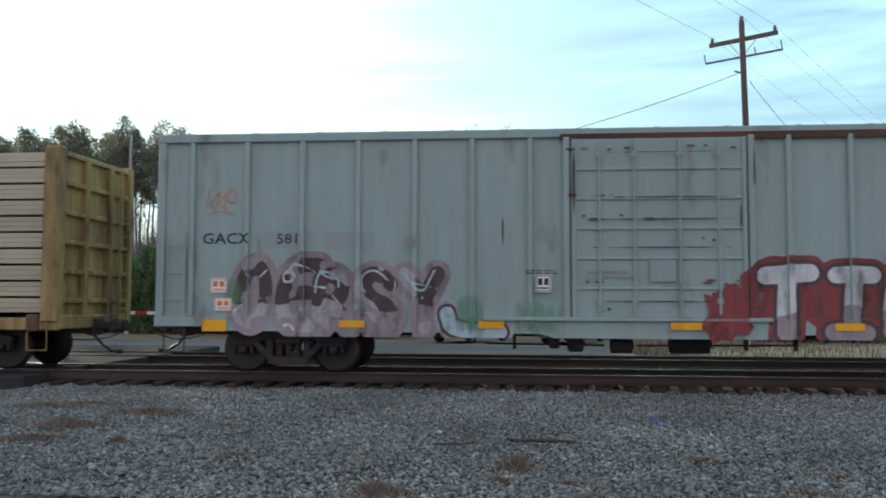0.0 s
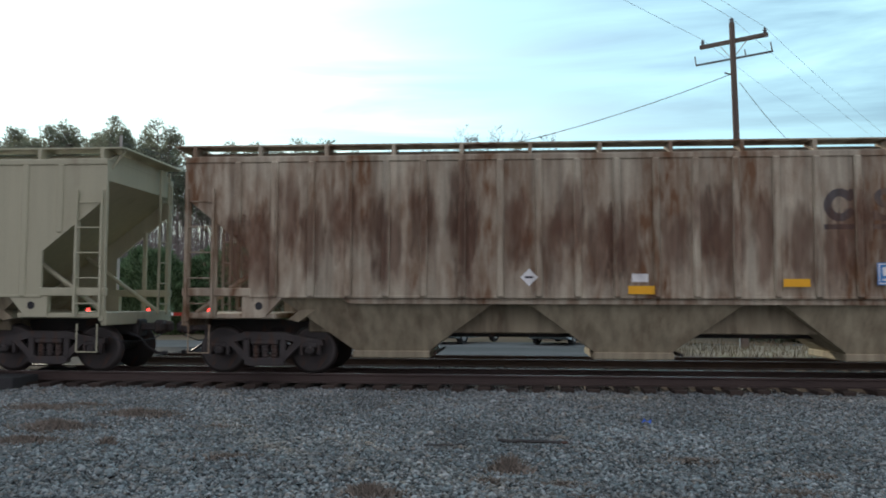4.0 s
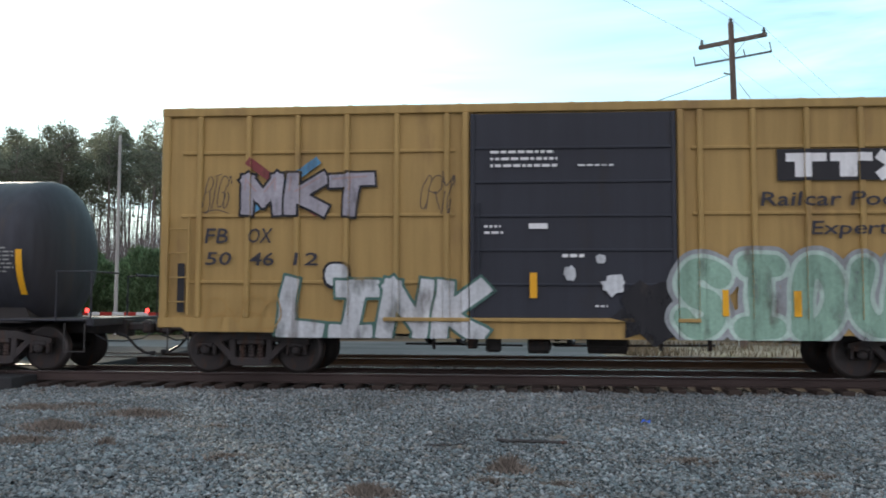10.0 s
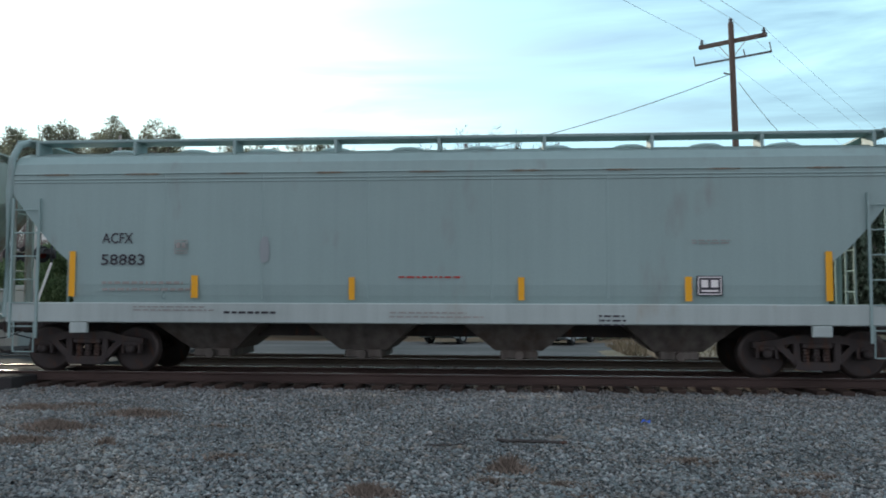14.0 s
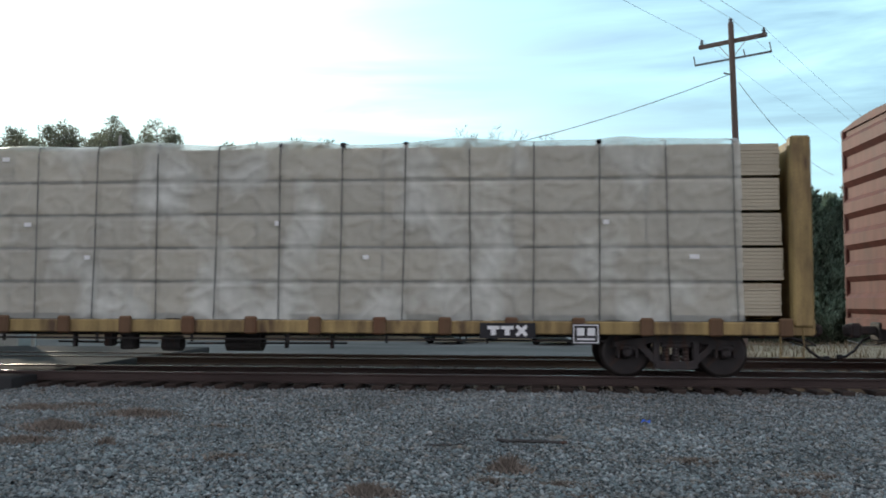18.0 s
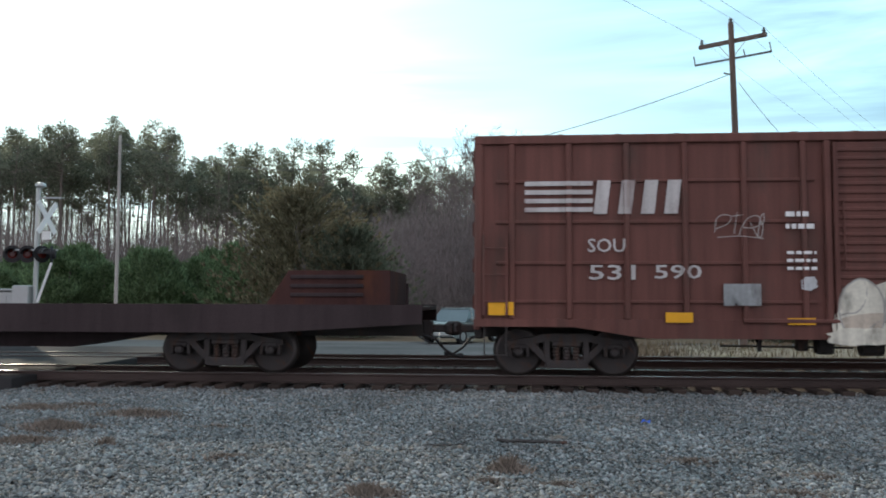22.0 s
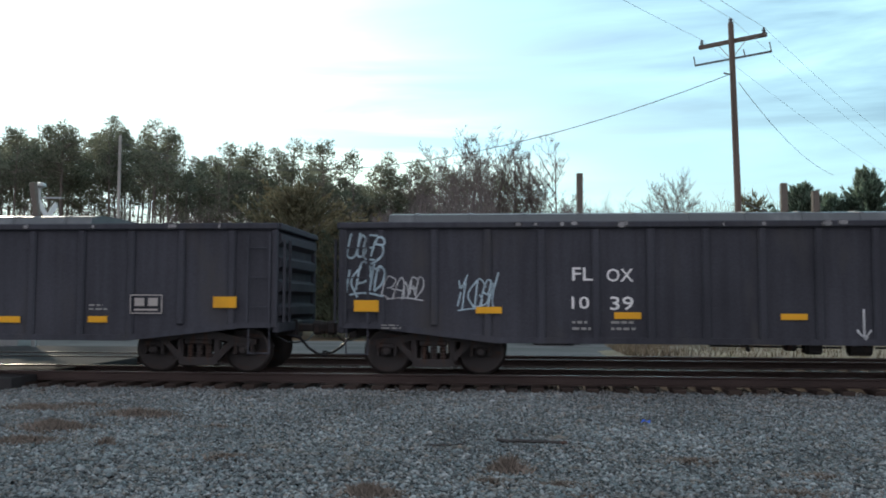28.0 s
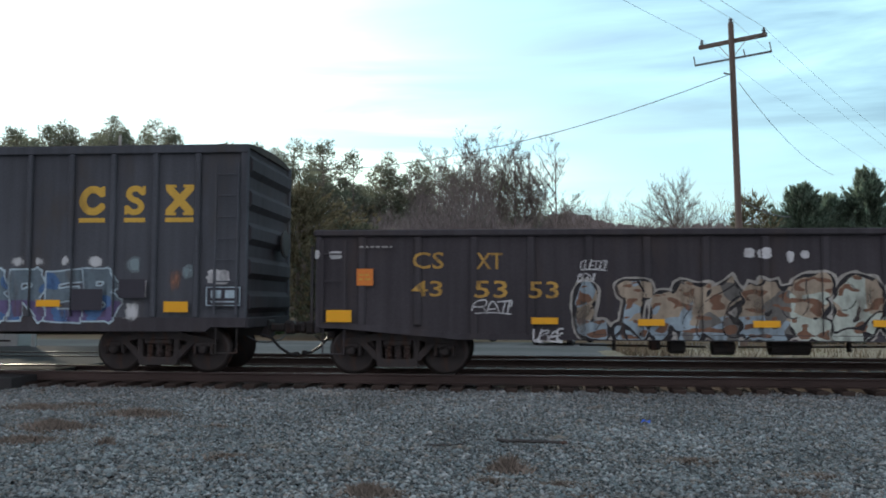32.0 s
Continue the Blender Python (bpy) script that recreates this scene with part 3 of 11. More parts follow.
def block_logo(parent, cells, z, h, mat, under=True, y=-1.61):
    """A railway's mark as bold slab shapes, each on a bar. cells: (x, w) three times."""
    for i, (x, w) in enumerate(cells):
        t = min(w, h) * 0.135
        gx, gz = np.meshgrid(np.arange(x - w * 0.56, x + w * 0.56, 0.014), np.arange(z - h * 0.56, z + h * 0.56, 0.014))
        paths = [rounded_path([(x + (a - 0.5) * (w - 2 * t), z + (b - 0.5) * (h - 2 * t)) for a, b in pts], 0 if i == 2 else 3) for pts in SKELETON["CSX"[i]]]
        f = path_field(gx, gz, paths, False) - t
        if i < 2:
            # slab ends that stand upright on the open side
            f = np.minimum(f, np.maximum(np.abs(gx - x - w * 0.42) - t * 0.5, np.abs(gz - z - h * 0.34) - h * 0.13))
            if i == 1:
                f = np.minimum(f, np.maximum(np.abs(gx - x + w * 0.42) - t * 0.5, np.abs(gz - z + h * 0.34) - h * 0.13))
        else:
            for d in (-1, 1):
                for e in (-1, 1):
                    f = np.minimum(f, np.maximum(np.abs(gx - x - d * w * 0.31) - w * 0.19, np.abs(gz - z - e * h * 0.46) - h * 0.045))
        s = inside(f, x - w * 0.56, z - h * 0.56, 0.014, y)
        if under:
            s.add([(x - w / 2, y, z - h * 0.73), (x + w / 2, y, z - h * 0.73), (x + w / 2, y, z - h * 0.58), (x - w / 2, y, z - h * 0.58)], [(0, 1, 2, 3)])
        part("logo_shape", s, mat, parent)


# ---- the setting ----
M_GRAVEL = material("crushed_granite", (0.21, 0.215, 0.21), 0.8, 0, 0.25, (2, 2, 2), 25, 0.3, (0.20, 0.16, 0.12), 0.15, 0, 0.6, tints=((0.15, 0.175, 0.175), (0.175, 0.19, 0.185), (0.20, 0.205, 0.195), (0.145, 0.17, 0.175), (0.235, 0.245, 0.24), (0.17, 0.155, 0.135), (0.12, 0.13, 0.13)))
M_BED = material("gravel_bed", (0.11, 0.115, 0.115), 0.9, 0, 0.35, (1.5, 1.5, 1.5), 45, 0.6, (0.16, 0.12, 0.085), 0.2)
M_BALLAST = material("oily_ballast", (0.06, 0.055, 0.05), 0.9, 0, 0.4, (3, 3, 3), 40, 0.6)
M_STONE_DARK = material("oily_stone", (0.075, 0.07, 0.065), 0.85, 0, 0.3, (3, 3, 3), 30, 0.3, None, 0, 0, 0.6)
M_RAIL = material("rusty_rail", (0.062, 0.044, 0.038), 0.8, 0.1, 0.25, (2, 2, 6), 60, 0.2)
M_HEAD = material("polished_railhead", (0.55, 0.53, 0.52), 0.22, 1.0, 0.1, (1, 8, 1), 80, 0.02)
M_TIE = material("creosote_tie", (0.055, 0.04, 0.032), 0.9, 0, 0.3, (4, 4, 4), 40, 0.4, None, 0, 0, 0, 0.3, 0.3)
M_EARTH = material("leafy_earth", (0.16, 0.11, 0.065), 0.95, 0, 0.35, (0.4, 0.4, 0.4), 6, 0.4, (0.10, 0.10, 0.04), 0.3)
M_ROAD = material("worn_concrete", (0.135, 0.133, 0.127), 0.9, 0, 0.3, (0.5, 1.4, 0.5), 8, 0.2, (0.085, 0.083, 0.08), 0.35, spec=0.06)
M_GRASS = material("dry_grass", (0.20, 0.162, 0.11), 0.95, 0, 0.3, (1, 1, 1), 15, 0.5, (0.16, 0.15, 0.06), 0.3, 0, 0.4)
M_WEED = material("dead_weed", (0.165, 0.138, 0.112), 0.95, 0, 0.25, (3, 3, 3), 30, 0.0, None, 0, 0, 0.5)


def ground_z(y):
    """Height of the gravel lot in front of the track."""
    return -0.265 - max(0.0, min(1.0, (15.9 - y) / 8.0)) * 0.12


def make_ground():
    v, f = [], []
    xs = [-1500, -400, -120, -40, 0, 40, 120, 400, 1500]
    ys = [-1500, -300, -60, -10, 6, 24, 36, 60, 120, 300, 900, 2500]
    for y in ys:
        for x in xs:
            v.append((x, y, -0.55 if y < 60 else -0.55 + min(6.0, (y - 60) * 0.012)))
    n = len(xs)
    for j in range(len(ys) - 1):
        for i in range(n - 1):
            f.append((j * n + i, j * n + i + 1, (j + 1) * n + i + 1, (j + 1) * n + i))
    tagged(part("ground", Shape().add(v, f), M_EARTH), "brown winter earth with leaf litter reaching the horizon", "ground", kind="structure")
    # the lot and the ballast shoulder, uneven
    v, f = [], []
    xs = np.linspace(-90, 90, 181)
    ys = np.concatenate([[-30, -10, 0, 4], np.linspace(6, 15.9, 34)])
    for y in ys:
        for x in xs:
            v.append((float(x), float(y), ground_z(y) - 0.03 + 0.03 * noise.noise(Vector((x * 0.7, y * 0.7, 0)))))
    n = len(xs)
    f = [(j * n + i, j * n + i + 1, (j + 1) * n + i + 1, (j + 1) * n + i) for j in range(len(ys) - 1) for i in range(n - 1)]
    tagged(part("gravel_lot", Shape().add(v, f), M_BED), "grey crushed-stone lot beside the railway track", "gravel", kind="structure")
    s = Shape()
    s.add([(-700, 15.7, -0.275), (700, 15.7, -0.275), (700, 23.2, -0.275), (-700, 23.2, -0.275), (-700, 25.0, -0.52), (700, 25.0, -0.52)], [(0, 1, 2, 3), (3, 2, 5, 4)])
    tagged(part("track_bed", s, M_BALLAST), "dark oily ballast under two railway tracks", "ballast", kind="structure")
    s = Shape().box(-700, 700, 25.5, 39.0, -0.6, -0.45)
    tagged(part("road", s, M_ROAD), "pale worn road running beside the railway", "road", kind="structure")


make_ground()


def stones(name, mat, x0, x1, y0, y1, count, size, lift, seed, label):
    """Loose stones, one mesh of many small irregular lumps."""
    rnd = np.random.RandomState(seed)
    base = np.array([(1, 0, 0), (-1, 0, 0), (0, 1, 0), (0, -1, 0), (0, 0, 1), (0, 0, -0.6)], float)
    faces = np.array([(0, 2, 4), (2, 1, 4), (1, 3, 4), (3, 0, 4), (2, 0, 5), (1, 2, 5), (3, 1, 5), (0, 3, 5)])
    x = rnd.uniform(x0, x1, count)
    y = y0 + (y1 - y0) * rnd.uniform(0, 1, count)
    sz = size * rnd.lognormal(0, 0.35, count)
    z = np.array([lift(b) for b in y]) + 0.03 * np.array([noise.noise(Vector((a * 0.7, b * 0.7, 0))) for a, b in zip(x, y)])
    dirs = base[None] * rnd.uniform(0.55, 1.2, (count, 6, 3)) + rnd.uniform(-0.25, 0.25, (count, 6, 3))
    dirs[:, :, 2] *= 0.7
    dirs[:, :, 0] *= rnd.uniform(0.8, 1.7, count)[:, None]
    ang = rnd.uniform(0, 2 * math.pi, count)
    c, s = np.cos(ang)[:, None], np.sin(ang)[:, None]
    vx = dirs[:, :, 0] * c - dirs[:, :, 1] * s
    vy = dirs[:, :, 0] * s + dirs[:, :, 1] * c
    v = np.stack([x[:, None] + vx * sz[:, None], y[:, None] + vy * sz[:, None], z[:, None] + dirs[:, :, 2] * sz[:, None]], 2).reshape(-1, 3)
    fs = (faces[None] + (np.arange(count) * 6)[:, None, None]).reshape(-1, 3)
    me = bpy.data.meshes.new(name)
    me.vertices.add(len(v))
    me.vertices.foreach_set("co", v.astype(np.float32).ravel())
    me.loops.add(len(fs) * 3)
    me.loops.foreach_set("vertex_index", fs.astype(np.int32).ravel())
    me.polygons.add(len(fs))
    me.polygons.foreach_set("loop_start", np.arange(0, len(fs) * 3, 3, dtype=np.int32))
    me.update(calc_edges=True)
    me.materials.append(mat)
    return tagged(new(name, me), label, "gravel", kind="stuff")


stones("gravel", M_GRAVEL, -9.5, 9.5, 7.4, 15.9, 140000, 0.021, ground_z, 3, "loose grey and bluish crushed granite stones")


def rail(y, label):
    s = Shape()
    half = [(0.07, -0.185), (0.07, -0.172), (0.012, -0.155), (0.010, -0.05), (0.036, -0.040), (0.037, -0.010), (0.030, -0.003)]
    ring = half + [(-a, b) for a, b in reversed(half)]
    k = len(ring)
    v = [(-700, y + a, b) for a, b in ring] + [(700, y + a, b) for a, b in ring]
    f = [(i, (i + 1) % k, (i + 1) % k + k, i + k) for i in range(k)]
    r = part("rail", s.add(v, f), M_RAIL)
    tagged(r, label, "rail", "rails", "structure")
    part("railhead", Shape().box(-700, 700, y - 0.028, y + 0.028, -0.004, 0.0), M_HEAD, r)


for yc in (TRACK, TRACK_FAR):
    for d in (-0.7535, 0.7535):
        rail(yc + d, "rusty steel rail with a polished running surface")


def make_ties():
    """Timber ties: those the camera looks at are pieces of their own, the rest of the line is joined."""
    rnd = random.Random(5)
    me = Shape().box(-0.115, 0.115, -1.3, 1.3, -0.37, -0.185, 0.012).mesh("tie")
    me.materials.append(M_TIE)
    for k, yc in enumerate((TRACK, TRACK_FAR)):
        top = thing("railway_ties", (0, yc, 0), "weathered creosoted timber ties under steel rails", "railway ties", kind="structure")
        rest = Shape()
        x = -160.0
        while x < 160:
            if abs(x) < 26 and k == 0 or abs(x) < 18:
                t = part("tie", me, None, top, at=(x + rnd.uniform(-0.03, 0.03), rnd.uniform(-0.08, 0.08), rnd.uniform(-0.012, 0.004)))
                t.rotation_euler = (0, 0, rnd.uniform(-0.02, 0.02))
            else:
                rest.box(x - 0.115, x + 0.115, -1.3, 1.3, -0.37, -0.19)
            x += 0.5
        tagged(part("far_ties", rest, M_TIE, top), kind="stuff")


make_ties()
stones("ballast_stones", M_STONE_DARK, -16, 16, 15.6, 23.4, 26000, 0.03, lambda y: -0.27, 8, "dark oil-stained ballast stones between the rails")


# ---- plants ----
M_BARK = material("pine_bark", (0.17, 0.145, 0.125), 0.95, 0, 0.3, (4, 4, 1), 30, 0.5)
M_TWIG = material("bare_twig", (0.17, 0.145, 0.132), 0.95, 0, 0.25, (2, 2, 2), 20, 0.0, None, 0, 0, 0.3)
M_NEEDLE = material("pine_needle", (0.195, 0.205, 0.15), 0.8, 0, 0.3, (1, 1, 1), 10, 0.0, None, 0, 0, 0.45, 0.2, thin=0.68)
M_CEDAR = material("cedar_foliage", (0.20, 0.255, 0.19), 0.8, 0, 0.3, (1, 1, 1), 10, 0.0, None, 0, 0, 0.45, 0.2, thin=0.7)
M_OLIVE = material("browning_cedar", (0.20, 0.175, 0.11), 0.85, 0, 0.3, (1, 1, 1), 10, 0.0, None, 0, 0, 0.45, 0.2, thin=0.6)
M_DUSKY = material("dusky_cedar", (0.165, 0.18, 0.125), 0.8, 0, 0.3, (1, 1, 1), 10, 0.0, None, 0, 0, 0.45, 0.2, thin=0.65)
M_YOUNG = material("young_pine", (0.16, 0.225, 0.115), 0.8, 0, 0.3, (1, 1, 1), 10, 0.0, None, 0, 0, 0.45, 0.2, thin=0.65)
M_BRUSH = material("winter_brush", (0.185, 0.158, 0.150), 0.95, 0, 0.3, (0.5, 0.5, 0.5), 8, 0.0, None, 0, 0, 0.4)


def tufts(s, centres, n, size, slim, rnd, up=0.3):
    """Many small blades about each centre. centres: (x, y, z, radius)."""
    for cx, cy, cz, r in centres:
        for _ in range(n):
            while True:
                p = Vector((rnd.uniform(-1, 1), rnd.uniform(-1, 1), rnd.uniform(-1, 1)))
                if p.length < 1:
                    break
            d = (p + Vector((rnd.uniform(-0.6, 0.6), rnd.uniform(-0.6, 0.6), up + rnd.uniform(-0.4, 0.4)))).normalized()
            side = d.cross(Vector((rnd.uniform(-1, 1), rnd.uniform(-1, 1), rnd.uniform(-1, 1)))).normalized()
            q = Vector((cx, cy, cz)) + p * r
            l, w = size * rnd.uniform(0.6, 1.4), size * slim * rnd.uniform(0.7, 1.3)
            s.add([tuple(q - side * w), tuple(q + d * l * 0.5 - side * w * 0.9), tuple(q + d * l), tuple(q + side * w)], [(0, 1, 2, 3)])


def pine(variant, h, seed):
    """Tall thin pine: bare trunk, short limbs and an open, layered crown."""
    rnd = random.Random(seed)
    t = thing("pine_tree", (0, 0, 0), "tall pine with a bare trunk and open dark crown", "tree", "pine wood")
    s = Shape()
    pts, lean = [], rnd.uniform(-0.4, 0.4)
    for k in range(9):
        f = k / 8
        pts.append((lean * f * f + 0.12 * math.sin(f * 7 + seed), 0.1 * math.sin(f * 5), h * f * 0.97))
    s.pipe([(pts[0][0], pts[0][1], -4.0)] + pts, 0.19, 7, 0.03)
    clumps = []
    limbs = Shape()
    low = rnd.uniform(0.55, 0.72)
    n = 25
    for i in range(n):
        f = low + (1 - low) * (i + rnd.random()) / n
        a = rnd.uniform(0, 2 * math.pi)
        reach = (0.5 + 1.9 * math.sin(min(1.0, (1.02 - f) / (1 - low)) * math.pi * 0.72) ** 0.8) * rnd.uniform(0.45, 1.1)
        k = min(7, int(f * 8))
        b = Vector(pts[k]).lerp(Vector(pts[k + 1]), f * 8 - k)
        e = b + Vector((math.cos(a) * reach, math.sin(a) * reach, rnd.uniform(0.1, 0.9)))
        limbs.rod(tuple(b), tuple(e), 0.05, 4, 0.02)
        for q in (0.65, 1.0):
            if rnd.random() < 0.9:
                c = b.lerp(e, q)
                clumps.append((c.x + rnd.uniform(-0.3, 0.3), c.y + rnd.uniform(-0.3, 0.3), c.z + rnd.uniform(0, 0.3), rnd.uniform(0.34, 0.62)))
    for _ in range(rnd.randrange(3, 7)):
        f = rnd.uniform(0.28, low)
        a = rnd.uniform(0, 6.28)
        b = Vector(pts[int(f * 8)])
        limbs.rod(tuple(b), tuple(b + Vector((math.cos(a) * 1.2, math.sin(a) * 1.2, 0.2))), 0.03, 4, 0.01)
    clumps.append((pts[8][0], pts[8][1], h, 0.5))
    part("trunk", s, M_BARK, t)
    tagged(part("limb_wood", limbs, M_BARK, t), kind="stuff")
    f = Shape()
    tufts(f, clumps, 58, 0.26, 0.16, rnd)
    me = bpy.data.meshes.new("crown")
    me.from_pydata(f.v, [], f.f)
    me.materials.append(M_NEEDLE)
    part("crown", me, None, t)
    return t


def bare_tree(h, seed, spread=1.0, name="bare_tree", label="leafless tree with fine upright branches", trunk=0.12, reach=1.0, low=0.40, twig=0.009):
    rnd = random.Random(seed)
    t = thing(name, (0, 0, 0), label, "tree", "bare winter trees")
    wood, twigs = Shape(), Shape()

    def branch(p, d, l, r, level):
        """A limb that bends upward and carries finer ones."""
        pts, q, way = [p], p, d
        for _ in range(3):
            way = (way + Vector((rnd.uniform(-0.13, 0.13), rnd.uniform(-0.13, 0.13), 0.09))).normalized()
            q = q + way * l / 3
            pts.append(q)
        for i in range(3):
            tgt, k = (wood, 5) if level < 1 else (twigs, 3)
            tgt.rod(tuple(pts[i]), tuple(pts[i + 1]), max(twig, r * (1 - 0.27 * i)), k, max(twig * 0.75, r * (0.73 - 0.25 * i)))
        if level >= 3:
            return
        for _ in range((6, 4, 3)[level]):
            f = rnd.uniform(0.2, 0.98)
            i = min(2, int(f * 3))
            base = pts[i].lerp(pts[i + 1], f * 3 - i)
            a = rnd.uniform(0, 6.28)
            side = (way * 1.0 + Vector((math.cos(a), math.sin(a), rnd.uniform(-0.15, 0.25))) * 0.78).normalized()
            branch(base, side, l * rnd.uniform(0.34, 0.58) * (1.15 - 0.45 * f), r * 0.45, level + 1)

    n = 10
    for lead in range(rnd.choice((1, 2, 2, 3))):
        a, off = rnd.uniform(0, 6.28), (0.0 if lead == 0 else h * 0.10 * spread)
        top = h * (0.82 if lead == 0 else rnd.uniform(0.68, 0.8))
        pts = [Vector((math.cos(a) * off * max(0, k / n - 0.22) * 1.6 + 0.06 * math.sin(k * 1.7 + seed), math.sin(a) * off * max(0, k / n - 0.22) * 1.6 + 0.06 * math.sin(k * 2.3), -0.3 + top * k / n)) for k in range(n + 1)]
        for k in range(n):
            wood.rod(tuple(pts[k]), tuple(pts[k + 1]), trunk * (1.0 - 0.08 * k), 6, trunk * (1.0 - 0.08 * (k + 1)))
        for i in range(11):
            f = low + (0.99 - low) * (i + rnd.random()) / 11
            k = min(n - 1, int(f * n))
            base = pts[k].lerp(pts[k + 1], f * n - k)
            a2 = rnd.uniform(0, 6.28)
            d = (Vector((math.cos(a2), math.sin(a2), 0)) * spread * rnd.uniform(0.6, 1.1) + Vector((0, 0, 0.9))).normalized()
            branch(base, d, reach * h * (0.40 - 0.24 * f) * rnd.uniform(0.75, 1.15), trunk * (0.5 - 0.3 * f), 0)

    part("trunk", wood, M_TWIG, t)
    part("crown", twigs, M_TWIG, t)
    return t


def round_tree(h, w, seed):
    """A leafless tree whose limbs fan out from low on the trunk into an even, rounded crown of fine twigs."""
    rnd = random.Random(seed)
    t = thing("bare_tree", (0, 0, 0), "round-crowned leafless tree standing over the far woods", "tree", "bare winter trees")
    wood, twigs = Shape(), Shape()
    fork = Vector((0, 0, h * 0.34))
    wood.rod((0, 0, -2.0), tuple(fork), 0.22, 7, 0.17)

    def spray(p, d, l, r, level):
        q = p
        for k in range(3):
            d = (d + Vector((rnd.uniform(-0.14, 0.14), rnd.uniform(-0.14, 0.14), 0.05))).normalized()
            e = q + d * l / 3
            (wood if level == 0 else twigs).rod(tuple(q), tuple(e), max(0.012, r * (1 - 0.25 * k)), 4 if level == 0 else 3, max(0.010, r * (0.75 - 0.25 * k)))
            if level < 3:
                for _ in range((2, 2, 1)[level] + (k == 2)):
                    a = rnd.uniform(0, 6.28)
                    way = (d + Vector((math.cos(a), math.sin(a), rnd.uniform(-0.4, 0.5))) * 0.6).normalized()
                    spray(e, way, l * rnd.uniform(0.34, 0.52), r * 0.42, level + 1)
            q = e

    for i in range(15):
        a = i * 2.4 + rnd.uniform(-0.3, 0.3)
        up = math.radians(rnd.uniform(12, 84))
        d = Vector((math.cos(a) * math.cos(up), math.sin(a) * math.cos(up), math.sin(up)))
        far = 1 / math.sqrt((math.cos(up) / (w / 2)) ** 2 + (math.sin(up) / (h * 0.66)) ** 2)
        spray(fork - Vector((0, 0, rnd.uniform(0, h * 0.10))), d, far * rnd.uniform(0.62, 0.76), 0.085, 0)
    part("trunk", wood, M_TWIG, t)
    part("crown", twigs, M_TWIG, t)
    return t


def cedar(h, w, seed, mat, label, name="cedar_tree", n=300, point=0.75, blades=26, size=0.30):
    """Dense evergreen down to the ground, with feathery, uneven tips."""
    rnd = random.Random(seed)
    t = thing(name, (0, 0, 0), label, "tree", "evergreens")
    part("trunk", Shape().rod((0, 0, -0.2), (0, 0, h * 0.9), 0.18, 7, 0.03), M_BARK, t)
    clumps = []
    for i in range(n):
        f = rnd.random() ** 1.25
        a = rnd.uniform(0, 6.28)
        bulge = 1 + 0.22 * math.sin(a * 3 + seed) + 0.15 * math.sin(f * 9 + a * 2)
        r = w / 2 * max(0.04, (1 - f ** (1 / point) * 0.97)) ** point * bulge * rnd.uniform(0.72, 1.05)
        clumps.append((math.cos(a) * r, math.sin(a) * r, 0.2 + f * (h - 0.3), rnd.uniform(0.3, 0.62) * (1.15 - 0.6 * f)))
    f = Shape()
    tufts(f, clumps, blades, size, 0.15, rnd, 0.7)
    me = bpy.data.meshes.new("crown")
    me.from_pydata(f.v, [], f.f)
    me.materials.append(mat)
    part("crown", me, None, t)
    return t


def feather_cedar(h, w, seed, mat=None, label="dense dark green cedar with feathery tips", full=0.85):
    """A broad evergreen whose long sprays sweep outward and up to ragged points."""
    rnd = random.Random(seed)
    t = thing("cedar_tree", (0, 0, 0), label, "tree", "evergreens")
    part("trunk", Shape().rod((0, 0, -0.2), (0, 0, h * 0.92), 0.18, 7, 0.03), M_BARK, t)
    f = Shape()
    for i in range(380):
        q = rnd.random() ** 1.2
        a = rnd.uniform(0, 6.28)
        reach = (w / 2 * (1 - q) ** full * rnd.uniform(0.55, 1.30) + 0.15) * (1 + 0.16 * math.sin(3 * a + seed))
        base = Vector((math.cos(a) * reach * 0.35, math.sin(a) * reach * 0.35, 0.1 + q * h * 0.90))
        tip = Vector((math.cos(a) * reach, math.sin(a) * reach, base.z + rnd.uniform(0.45, 1.15) * (0.5 + reach * 0.35)))
        way = (tip - base).normalized()
        for k in range(7):
            c = base.lerp(tip, k / 6) + Vector((0, 0, 0.10 * math.sin(k)))
            rad = 0.36 * (1 - 0.15 * k)
            for _ in range(13):
                p = c + Vector((rnd.gauss(0, rad * 0.5), rnd.gauss(0, rad * 0.5), rnd.gauss(0, rad * 0.35)))
                d = (way * 0.9 + Vector((rnd.uniform(-0.6, 0.6), rnd.uniform(-0.6, 0.6), rnd.uniform(0.0, 0.7)))).normalized()
                side = d.cross(Vector((rnd.uniform(-1, 1), rnd.uniform(-1, 1), rnd.uniform(-1, 1)))).normalized() * rnd.uniform(0.022, 0.045)
                l = rnd.uniform(0.14, 0.32)
                f.add([tuple(p - side), tuple(p + d * l * 0.5 - side * 0.8), tuple(p + d * l), tuple(p + side)], [(0, 1, 2, 3)])
    me = bpy.data.meshes.new("crown")
    me.from_pydata(f.v, [], f.f)
    me.materials.append(mat or M_CEDAR)
    part("crown", me, None, t)
    return t


